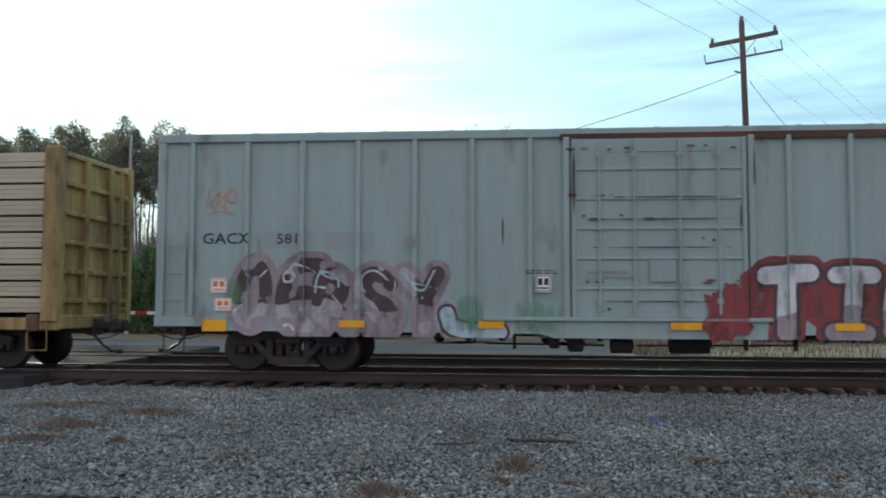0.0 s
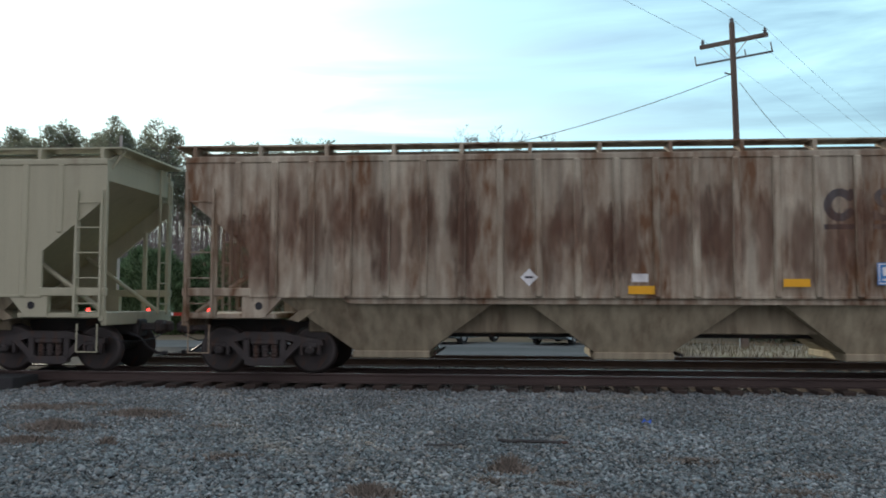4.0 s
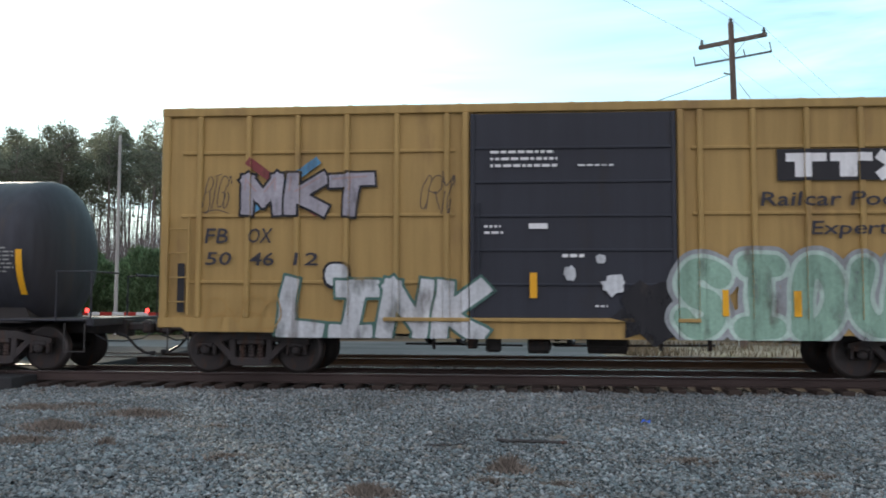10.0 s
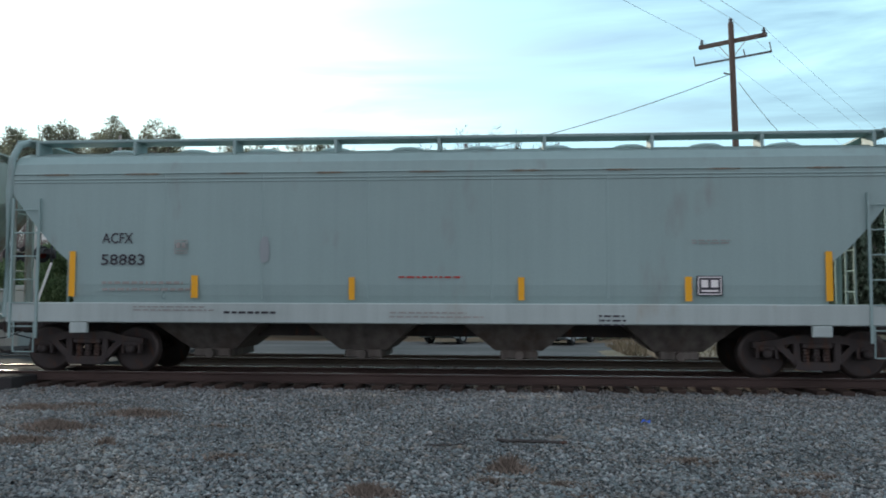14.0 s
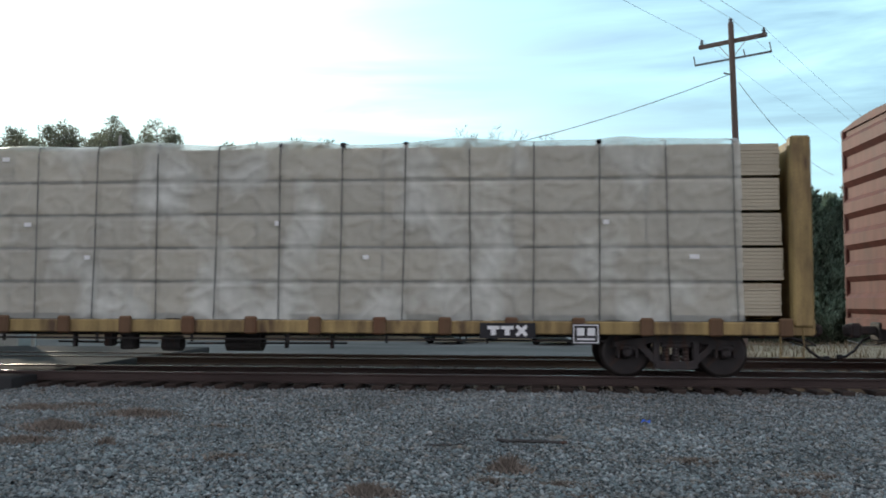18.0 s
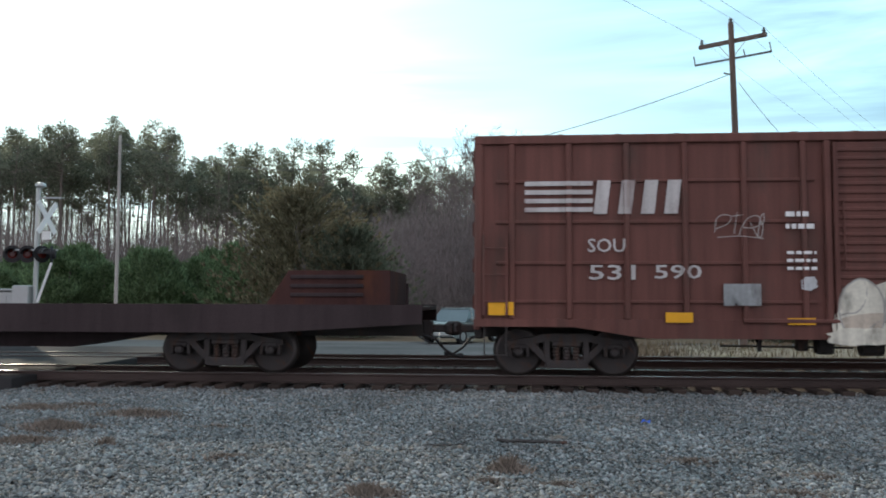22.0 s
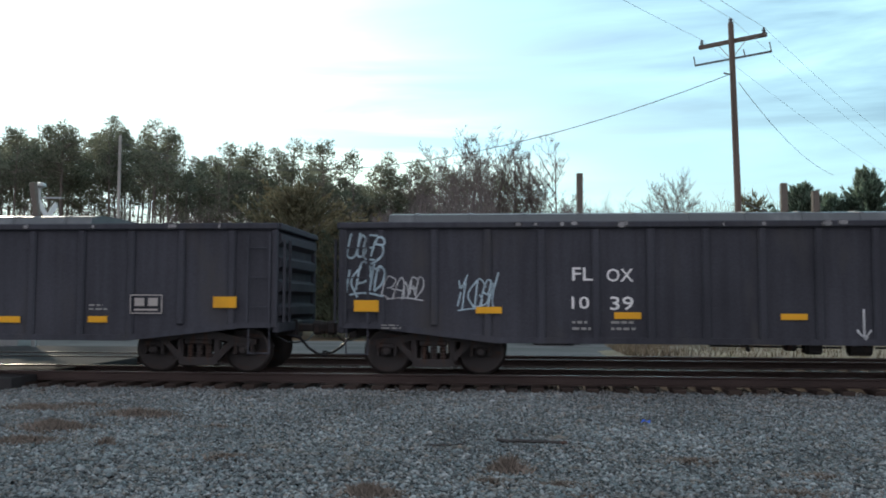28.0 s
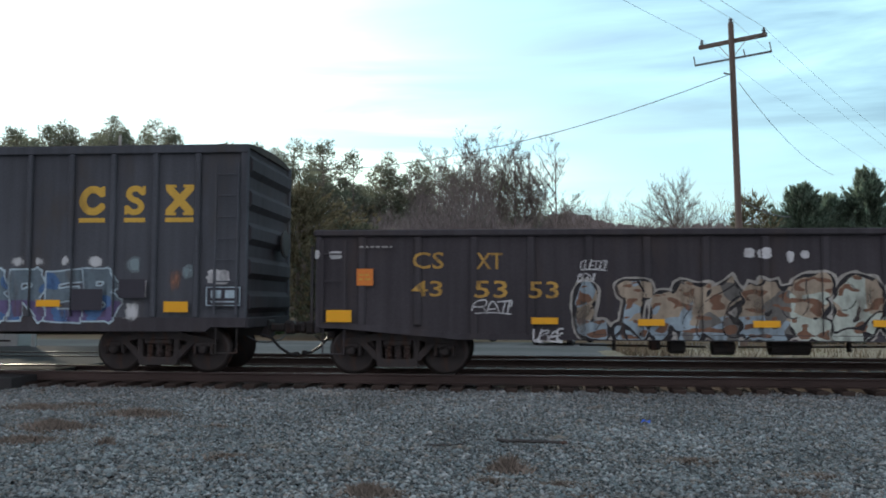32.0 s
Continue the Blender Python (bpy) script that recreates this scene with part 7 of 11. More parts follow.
def gondola(x, L, H, tc, mat, label, posts, z0=0.72, ends=4, chord=0.12, sill="deep"):
    c = car("gondola", x, L, tc, label, "gondola")
    for sg in (-1, 1):
        dip = [(-L / 2, H - 0.02), (-L / 2, 0.92), (-tc - 1.0, 0.90), (-tc + 1.2, z0), (tc - 1.2, z0), (tc + 1.0, 0.90), (L / 2, 0.92), (L / 2, H - 0.02)]
        part("side_wall", Shape().prism(dip, *sorted((sg * 1.46, sg * 1.51))), mat, c)
        part("top_chord", Shape().box(-L / 2 - 0.01, L / 2 + 0.01, *sorted((sg * 1.42, sg * 1.60)), H - chord, H, 0.02), mat, c)
        out = [(-L / 2, 1.0), (-L / 2, 0.90), (-tc - 1.0, 0.89), (-tc + 1.2, z0 - 0.02), (tc - 1.2, z0 - 0.02), (tc + 1.0, 0.89), (L / 2, 0.90), (L / 2, 1.0), (tc + 1.0, 1.0), (tc - 1.2, z0 + 0.09), (-tc + 1.2, z0 + 0.09), (-tc - 1.0, 1.0)]
        part("side_sill", Shape().prism(out, *sorted((sg * 1.50, sg * 1.57))), mat, c)
        for p in posts:
            w = 0.075
            part("side_post", Shape().box(p - w, p + w, *sorted((sg * 1.50, sg * 1.572)), (z0 if abs(p) < tc - 1 else 0.92) + 0.02, H - chord, 0.035), mat, c)
        for d in (-1, 1):
            part("corner_post", Shape().box(*sorted((d * (L / 2 - 0.12), d * (L / 2))), *sorted((sg * 1.44, sg * 1.58)), 0.9, H - chord, 0.03), mat, c)
            ladder(c, d * (L / 2 - 0.34), 1.0, H - 0.2, mat, sg * 1.60, 0.42, 0.42)
    part("floor", Shape().box(-L / 2 + 0.05, L / 2 - 0.05, -1.46, 1.46, 0.98, 1.06), mat, c)
    for d in (-1, 1):
        end_ribs(c, d * (L / 2 - 0.08), d, H - 0.05, 0.98, ends, mat, 0.12, 1.40)
        part("end_chord", Shape().box(*sorted((d * (L / 2 - 0.12), d * (L / 2 + 0.06))), -1.5, 1.5, H - chord, H + 0.005, 0.02), mat, c)
        part("end_sill", Shape().box(*sorted((d * (L / 2 - 0.10), d * (L / 2 + 0.02))), -1.5, 1.5, 0.80, 1.0, 0.02), mat, c)
        ladder(c, d * (L / 2 + 0.10), 1.0, H - 0.3, mat, -1.2, 0.4, 0.4, "end")
        stirrup(c, d * (L / 2 - 0.34), mat)
    w = Shape().lathe([(0, 0.24), (0.04, 0.26), (0.06, 0.22)], 16, "x", (-L / 2 - 0.14, 0.5, 1.9))
    part("brake_wheel", w, M_UNDER, c)
    brake_gear(c)
    return c


def centerbeam(x, L, tc, label, mat, stakemat, H=4.40, deck=1.07):
    c = car("centerbeam_flatcar", x, L, tc, label, "flatcar", "cars of the freight train")
    part("deck", Shape().box(-L / 2, L / 2, -1.45, 1.45, deck - 0.10, deck - 0.02, 0.01), M_UNDER, c)
    for sg in (-1, 1):
        part("side_sill", Shape().box(-L / 2, L / 2, *sorted((sg * 1.38, sg * 1.50)), 0.80, deck - 0.03, 0.02), mat, c)
        n = 19
        for i in range(n):
            q = -L / 2 + 0.5 + (L - 1.0) * i / (n - 1)
            part("winch_bracket", Shape().box(q - 0.12, q + 0.12, *sorted((sg * 1.48, sg * 1.58)), 0.78, deck + 0.04, 0.03), stakemat, c)
        part("lower_rod", Shape().rod((-tc + 1.3, sg * 1.3, 0.68), (tc - 1.3, sg * 1.3, 0.68), 0.02, 5), M_UNDER, c)
        for q in np.linspace(-tc + 1.6, tc - 1.6, 9):
            part("hanger", Shape().box(q - 0.02, q + 0.02, *sorted((sg * 1.28, sg * 1.32)), 0.62, 0.85), M_UNDER, c)
    for d in (-1, 1):
        e = d * (L / 2)
        bh = part("bulkhead", Shape().box(*sorted((e - d * 0.10, e - d * 0.30)), -1.35, 1.35, deck, H - 0.05, 0.01), mat, c)
        for sg in (-1, 1):
            part("bulkhead_post", Shape().box(*sorted((e, e - d * 0.36)), *sorted((sg * 1.30, sg * 1.55)), 0.95, H, 0.04), mat, bh)
        for yy in (-0.5, 0.5):
            part("bulkhead_stiffener", Shape().box(*sorted((e + d * 0.02, e - d * 0.14)), yy - 0.08, yy + 0.08, deck, H - 0.1, 0.02), mat, bh)
        for k in range(6):
            z = deck + 0.3 + k * 0.58
            part("bulkhead_rail", Shape().box(*sorted((e, e - d * 0.12)), -1.32, 1.32, z - 0.05, z + 0.05, 0.015), mat, bh)
        part("end_sill", Shape().box(*sorted((e + d * 0.03, e - d * 0.2)), -1.48, 1.48, 0.82, deck + 0.02, 0.02), mat, c)
        ladder(c, e + d * 0.06, 1.0, H - 0.2, mat, 1.0, 0.4, 0.4, "end")
        stirrup(c, e - d * 0.4, mat)
    part("centre_beam", Shape().box(-L / 2 + 0.3, L / 2 - 0.3, -0.06, 0.06, deck, H - 0.12), mat, c)
    part("top_chord", Shape().box(-L / 2 + 0.3, L / 2 - 0.3, -0.2, 0.2, H - 0.14, H - 0.02, 0.02), mat, c)
    brake_gear(c)
    return c


# ---- the cars, from the first to pass to the last ----
M_GREYBLUE = paint("grey_blue_paint", (0.285, 0.375, 0.365), 0.5, (0.12, 0.09, 0.06), 0.06, 0.10, 0.07)
M_TANGRIMY = paint("grimy_tan_paint", (0.33, 0.285, 0.195), 0.7, (0.13, 0.095, 0.06), 0.5, 0.35, 0.12)
M_GREYGRIMY = paint("grimy_grey_paint", (0.24, 0.235, 0.205), 0.7, (0.10, 0.08, 0.06), 0.45, 0.4, 0.15)
M_DARKGRIMY = paint("dark_grimy_grey_paint", (0.13, 0.122, 0.108), 0.75, (0.08, 0.06, 0.045), 0.45, 0.4, 0.15)
M_TAN = paint("tan_paint", (0.41, 0.39, 0.275), 0.55, (0.24, 0.20, 0.14), 0.06, 0.07, 0.05)
M_TANRUST = paint("weathered_tan_paint", (0.42, 0.37, 0.28), 0.65, (0.15, 0.075, 0.035), 0.85, 0.45, 0.15)
M_ROOFGRIME = paint("sooty_roof_paint", (0.060, 0.052, 0.046), 0.75, (0.09, 0.06, 0.045), 0.4, 0.3, 0.2, 0.12)
# darker, browner reds than the body for end walls and sill
M_REDEND = paint("dark_red_end_paint", (0.115, 0.058, 0.048), 0.75, (0.055, 0.045, 0.042), 0.6, 0.4, 0.25, 0.15)
# posts darker than the panels: the shadow lines beside them put into the paint
M_REDPOSTSHADE = paint("shaded_red_post_paint", (0.115, 0.052, 0.042), 0.75, (0.05, 0.038, 0.034), 0.6, 0.4, 0.25, 0.15)
M_REDSILL = paint("dark_red_sill_paint", (0.135, 0.062, 0.052), 0.75, (0.06, 0.05, 0.048), 0.55, 0.3, 0.25, 0.15)
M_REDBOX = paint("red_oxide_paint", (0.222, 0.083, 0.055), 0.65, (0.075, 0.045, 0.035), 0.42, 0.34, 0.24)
M_GRAIN = paint("grey_tan_paint", (0.275, 0.262, 0.205), 0.6, (0.24, 0.155, 0.085), 0.18, 0.15, 0.08)
M_TTX = paint("yellow_ochre_paint", (0.385, 0.255, 0.09), 0.6, (0.24, 0.15, 0.065), 0.16, 0.16, 0.10)
# rusted end walls, with the shade on them also put into the colour
M_RUSTENDSHADE = paint("rusted_shaded_end_paint", (0.13, 0.075, 0.038), 0.75, (0.06, 0.04, 0.03), 0.6, 0.4, 0.25)
M_TTXGRIMY = paint("grimy_ochre_paint", (0.27, 0.175, 0.07), 0.7, (0.08, 0.055, 0.04), 0.6, 0.4, 0.2)
M_RAILBOX = paint("faded_yellow_paint", (0.29, 0.155, 0.045), 0.65, (0.13, 0.065, 0.03), 0.55, 0.38, 0.22)
M_TANK = paint("black_tank_paint", (0.036, 0.037, 0.044), 0.60, (0.06, 0.047, 0.038), 0.2, 0.25, 0.2, 0.34)
M_TANKBLUE = paint("blue_black_tank_paint", (0.050, 0.055, 0.068), 0.60, (0.06, 0.047, 0.038), 0.2, 0.25, 0.2, 0.34)
M_GON = paint("black_gondola_paint", (0.058, 0.060, 0.070), 0.8, (0.072, 0.070, 0.070), 0.3, 0.2, 0.25, 0.10)
M_BLUEBLACK = paint("weathered_black_paint", (0.080, 0.088, 0.100), 0.75, (0.075, 0.070, 0.066), 0.3, 0.2, 0.25, 0.12)
M_GONB = paint("dark_brown_gondola_paint", (0.060, 0.057, 0.062), 0.8, (0.072, 0.060, 0.055), 0.3, 0.2, 0.2, 0.08)
M_LIGHTGREY = paint("light_grey_paint", (0.268, 0.380, 0.370), 0.5, (0.22, 0.25, 0.23), 0.05, 0.05, 0.06)
M_SILLGREY = paint("pale_sill_paint", (0.37, 0.45, 0.435), 0.5, (0.3, 0.28, 0.22), 0.1, 0.1, 0.06)
M_RUSTGREY = paint("rust_streaked_grey", (0.36, 0.41, 0.38), 0.6, (0.20, 0.075, 0.03), 0.35, 0.2, 0.1)
M_MAROON = paint("maroon_paint", (0.145, 0.047, 0.036), 0.65, (0.085, 0.042, 0.034), 0.34, 0.22, 0.18)
M_NSRED = paint("dull_red_paint", (0.138, 0.057, 0.045), 0.65, (0.085, 0.05, 0.04), 0.40, 0.28, 0.2)
M_BEAM = paint("centerbeam_yellow", (0.34, 0.245, 0.10), 0.6, (0.09, 0.055, 0.035), 0.75, 0.4, 0.2)
M_STAKE = paint("rusty_bracket", (0.13, 0.075, 0.04), 0.7, RUST, 0.4, 0.2)
M_FLAT = paint("rusty_flatcar", (0.048, 0.036, 0.037), 0.8, (0.03, 0.025, 0.024), 0.3, 0.2, 0.2, 0.1)
M_DOORBLACK = paint("black_door_paint", (0.03, 0.033, 0.042), 0.5, GRIME, 0.1, 0.15)


def spread_posts(a, b, n):
    return [a + (b - a) * i / (n - 1) for i in range(n)]


def all_cars():
    c = {}
    c[1] = boxcar(2.46, 18.79, 4.61, 6.93, M_GREYBLUE, "grey-blue boxcar with painted tags and rust-chipped door", spread_posts(-8.7, -2.3, 7) + spread_posts(2.3, 8.7, 7), [(-1.55, 1.55, M_GREYBLUE, "plug")], ends=6)
    c[2] = centerbeam(-20.30, 22.83, 9.1, "yellow centerbeam flatcar loaded with tarped lumber", M_BEAM, M_STAKE)
    c[3] = tank_car(-40.95, 14.5, 1.52, 2.37, 6.43, M_TANK, "black tank car with yellow reflector strips and white stencils")
    hp = spread_posts(-7.4, 7.4, 22)
    c[4] = hopper_flat(-58.64, 16.91, 4.36, 6.99, M_TAN, "tan covered hopper with dark lettering", hp, 3, undermat=M_TANGRIMY)
    c[5] = hopper_flat(-77.03, 16.91, 4.36, 6.99, M_TANRUST, "heavily rusted tan covered hopper with faded lettering", hp, 3, postw=0.13, postd=0.07, undermat=M_TANGRIMY)
    c[6] = hopper_flat(-95.33, 16.69, 4.36, 6.99, M_TAN, "tan covered hopper with a spray-painted end panel", hp, 3, undermat=M_TANGRIMY)
    c[7] = hopper_flat(-113.58, 16.82, 4.36, 6.99, M_TAN, "tan covered hopper with dark lettering", hp, 3, undermat=M_TANGRIMY)
    for k, lab in ((8, "rusty red boxcar with patched panels and tags"), (9, "rusty red boxcar with large white painted tags")):
        cc = {8: (-131.47, 15.63), 9: (-149.00, 15.69)}[k]
        c[k] = boxcar(cc[0], cc[1], 4.36, 6.16, M_REDBOX, lab, spread_posts(-6.9, -2.7, 6) + spread_posts(2.7, 6.9, 6), [(-2.25, 0.0, M_REDBOX, "ribs"), (0.03, 2.25, M_REDBOX, "ribs")], ends=5, roofmat=M_ROOFGRIME, endmat=M_REDEND, postmat=M_REDPOSTSHADE, sillmat=M_REDSILL)
    c[10] = tank_car(-165.70, 14.28, 1.50, 2.30, 6.03, M_TANKBLUE, "black tank car with yellow strips and green valve dome", platform=(-0.12, 1.15), shift=-0.16)
    c[11] = hopper_round(-180.31, 11.49, 4.54, 4.2, M_GRAIN, "grey-tan covered hopper with orange rust stains", 2, undermat=M_GREYGRIMY, zb=1.36, zs=1.18, bayw=0.35, end=(1.30, 3.58, 2.30), arch=True)
    c[12] = boxcar(-195.74, 15.50, 5.12, 6.1, M_TTX, "tall yellow boxcar with a black door and green graffiti", spread_posts(-7.0, -2.3, 6) + spread_posts(2.3, 7.0, 6), [(-1.86, 1.86, M_DOORBLACK, "bars")], belts=(4.2, 3.0, 1.75), ends=6, endmat=M_TTXGRIMY)
    c[13] = tank_car(-211.10, 10.62, 1.53, 2.36, 4.13, M_TANK, "short black tank car with yellow lettering", platform=(0.0, 1.12), shift=-0.14)
    c[14] = tank_car(-224.28, 11.85, 1.47, 2.29, 4.9, M_TANK, "worn black tank car with a white-stained band", shift=-0.12)
    gp = spread_posts(-7.2, 7.2, 13)
    c[15] = gondola(-240.02, 16.24, 2.98, 6.57, M_GON, "black high-sided gondola with yellow strips", gp)
    c[16] = hopper_round(-257.75, 16.69, 4.54, 6.5, M_LIGHTGREY, "light grey covered hopper with a pale side sill", 4, undermat=M_DARKGRIMY, sillmat=M_SILLGREY, seams=(-6, -3.2, -1.1, 1.2, 3.4), tubes=True, end=(1.30, 3.35, 2.10), arch=True)
    c[17] = hopper_round(-275.46, 16.57, 4.54, 6.9, M_LIGHTGREY, "light grey covered hopper with yellow strips", 4, undermat=M_DARKGRIMY, sillmat=M_SILLGREY, seams=(-5.2, -3.3, -1.3, 1.0, 3.1), tubes=True)
    c[18] = hopper_round(-293.56, 17.00, 4.54, 6.5, M_RUSTGREY, "grey covered hopper with rust streaks from its roof", 4, undermat=M_DARKGRIMY, sillmat=M_SILLGREY)
    for k, lab in ((19, "tall maroon boxcar with grey painted tags"), (20, "tall maroon boxcar with black and purple graffiti")):
        cc = {19: (-313.25, 18.78), 20: (-334.15, 18.78)}[k]
        c[k] = boxcar(cc[0], cc[1], 5.13, 6.98, M_MAROON, lab, spread_posts(-8.7, -2.9, 9) + spread_posts(2.9, 8.7, 9), [(-2.52, -0.1, M_MAROON, "ribs"), (0.1, 2.52, M_MAROON, "ribs")], flush=True, postw=0.05, ends=6)
    c[22] = centerbeam(-356.68, 22.87, 9.1, "yellow centerbeam flatcar loaded with white-wrapped lumber", M_BEAM, M_STAKE)
    c[23] = centerbeam(-381.00, 22.77, 9.1, "yellow centerbeam flatcar loaded with white-wrapped lumber", M_BEAM, M_STAKE)
    c[24] = boxcar(-401.77, 15.71, 4.50, 6.3, M_RAILBOX, "faded yellow boxcar with a black door and grey tags", spread_posts(-7.2, -2.2, 7) + spread_posts(2.2, 7.2, 7), [(-1.55, 1.55, M_DOORBLACK, "bars")], endmat=M_RUSTENDSHADE)
    c[25] = boxcar(-418.92, 15.77, 4.51, 6.19, M_NSRED, "dull red boxcar with white markings and blue tags", spread_posts(-7.2, -2.0, 6) + spread_posts(2.0, 7.2, 6), [(-1.5, 1.5, M_NSRED, "ribs")], sill="belly", belts=(3.6, 2.85, 2.1, 1.4))
    c[26] = flatcar(-441.31, 27.07, 9.68)
    fp = spread_posts(-9.4, 9.25, 20)
    for k, (cx, cl) in {28: (-466.21, 20.26), 29: (-487.70, 20.31), 30: (-509.18, 20.26), 31: (-530.75, 20.38), 32: (-552.24, 20.25)}.items():
        c[k] = gondola(cx, cl, 2.86, 8.47, M_GON, "long black gondola with a scuffed top edge", fp, z0=0.66)
    for k, (cx, cl) in {33: (-571.78, 16.35), 34: (-589.36, 16.35), 35: (-606.94, 16.32)}.items():
        c[k] = gondola(cx, cl, 2.72, 6.68, M_GONB, "dark brown gondola with gold lettering", spread_posts(-7.3, 7.3, 15))
    c[36] = boxcar(-624.59, 16.34, 4.42, 6.3, M_BLUEBLACK, "black boxcar with gold marks and pale blue tags", spread_posts(-7.2, -2.2, 7) + spread_posts(2.2, 7.2, 7), [(-1.55, 1.55, M_BLUEBLACK, "bars")], roofmat=M_ROOFGRIME, endmat=M_GONB, sillmat=M_GONB)
    return c


def flatcar(x, L, tc):
    c = car("flatcar", x, L, tc, "rusty dark flatcar with stakes and end racks", "flatcar")
    part("deck", Shape().box(-L / 2, L / 2, -1.45, 1.45, 1.22, 1.30, 0.01), M_FLAT, c)
    for sg in (-1, 1):
        out = [(-L / 2, 1.33), (-L / 2, 0.98), (-tc - 0.9, 0.80), (tc + 0.9, 0.80), (L / 2, 0.98), (L / 2, 1.33)]
        part("side_sill", Shape().prism(out, *sorted((sg * 1.42, sg * 1.52))), M_FLAT, c)
    belly = [(-tc + 0.9, 0.85), (-tc + 3.4, 0.46), (tc - 3.4, 0.46), (tc - 0.9, 0.85)]
    part("fishbelly_sill", Shape().prism(belly, -0.5, 0.5), M_FLAT, c)
    return c


CARS = all_cars()



# ---- loads ----
M_LUMBER = material("sawn_lumber", (0.48, 0.43, 0.315), 0.8, 0, 0.12, (0.5, 4, 6), 30, 0.2, (0.30, 0.21, 0.12), 0.1, 0, 0, 0.3, 0.12)
M_WRAP = material("white_plastic_wrap", (0.66, 0.675, 0.60), 0.34, 0, 0.06, (1.2, 1.2, 1.2), 8, 0.22, None, 0, 0.03, sheer=(0.38, 0.86))
M_TARP = material("black_tarpaulin", (0.030, 0.036, 0.052), 0.46, 0, 0.3, (1.5, 1.5, 1.5), 9, 0.55, (0.05, 0.058, 0.074), 0.3)
M_STRAP = material("webbing_strap", (0.05, 0.09, 0.08), 0.7, 0, 0.2, (2, 2, 2), 30, 0.1)
M_BAND = material("grey_webbing", (0.10, 0.105, 0.10), 0.7, 0, 0.2, (2, 2, 2), 30, 0.1)
M_STICKER = material("sticker_wood", (0.06, 0.04, 0.03), 0.9, 0, 0.2, (2, 2, 2), 30, 0.1)


def lumber_stack(parent, x0, x1, tiers, z0, z1, packs, gap=0.04, courses=3):
    """Bundles of boards, tier on tier, on both sides of the centre beam."""
    rnd = random.Random(int(x0 * 10) + tiers)
    step = (z1 - z0) / tiers
    for sg in (-1, 1):
        for i in range(packs):
            a, b = x0 + (x1 - x0) * i / packs, x0 + (x1 - x0) * (i + 1) / packs
            for k in range(tiers):
                s = Shape()
                e = rnd.uniform(0, 0.05) if i == packs - 1 else 0.0
                ya, yb = sorted((sg * 0.12, sg * (1.34 - rnd.uniform(0, 0.025))))
                lo, rise = z0 + k * step + gap, (step - gap) / courses
                for c in range(courses):
                    face = rnd.uniform(0, 0.016)
                    s.box(a + 0.012, b - 0.012 - e - rnd.uniform(0, 0.02), ya + (face if sg < 0 else 0), yb - (face if sg > 0 else 0), lo + c * rise + 0.003, lo + (c + 1) * rise - 0.003)
                tagged(part("lumber_bundle", s, M_LUMBER, parent), kind="stuff")
        if gap > 0.02:
            for k in range(tiers):
                q = Shape()
                for j in range(int((x1 - x0) / 1.2)):
                    xx = x0 + 0.4 + j * 1.2
                    q.box(xx, xx + 0.09, *sorted((sg * 0.15, sg * 1.32)), z0 + k * step, z0 + k * step + gap)
                tagged(part("sticker_row", q, M_STICKER, parent), kind="stuff")


def cover(parent, name, mat, x0, x1, zb, zt, nx, nz, shape, label="", crown=0.0):
    """A sheet drawn over the load, from one lower edge over the top to the other. shape(x, f, z, side) gives how far it stands off."""
    path = [(-1, f) for f in np.linspace(0, 1, nz)] + [(0, f) for f in np.linspace(0.08, 0.92, 12)] + [(1, f) for f in np.linspace(1, 0, nz)]
    v, f = [], []
    for i in range(nx):
        x = x0 + (x1 - x0) * i / (nx - 1)
        for side, q in path:
            if side:
                z = zb + (zt - zb) * q
                off, lift = shape(x, q, z, side)
                v.append((x, side * (1.37 + off), z + lift))
            else:
                off, lift = shape(x, 1.0, zt, 0)
                v.append((x, -1.37 + 2.74 * q, zt + lift + (0.05 + crown * (0.7 + 0.6 * noise.noise(Vector((x * 0.8, 2.0, zt))))) * math.sin(q * math.pi) ** 0.6))
    n = len(path)
    f = [(i * n + j, (i + 1) * n + j, (i + 1) * n + j + 1, i * n + j + 1) for i in range(nx - 1) for j in range(n - 1)]
    me = bpy.data.meshes.new(name)
    me.from_pydata(v, [], f)
    me.polygons.foreach_set("use_smooth", [True] * len(me.polygons))
    me.materials.append(mat)
    return part(name, me, None, parent, label)


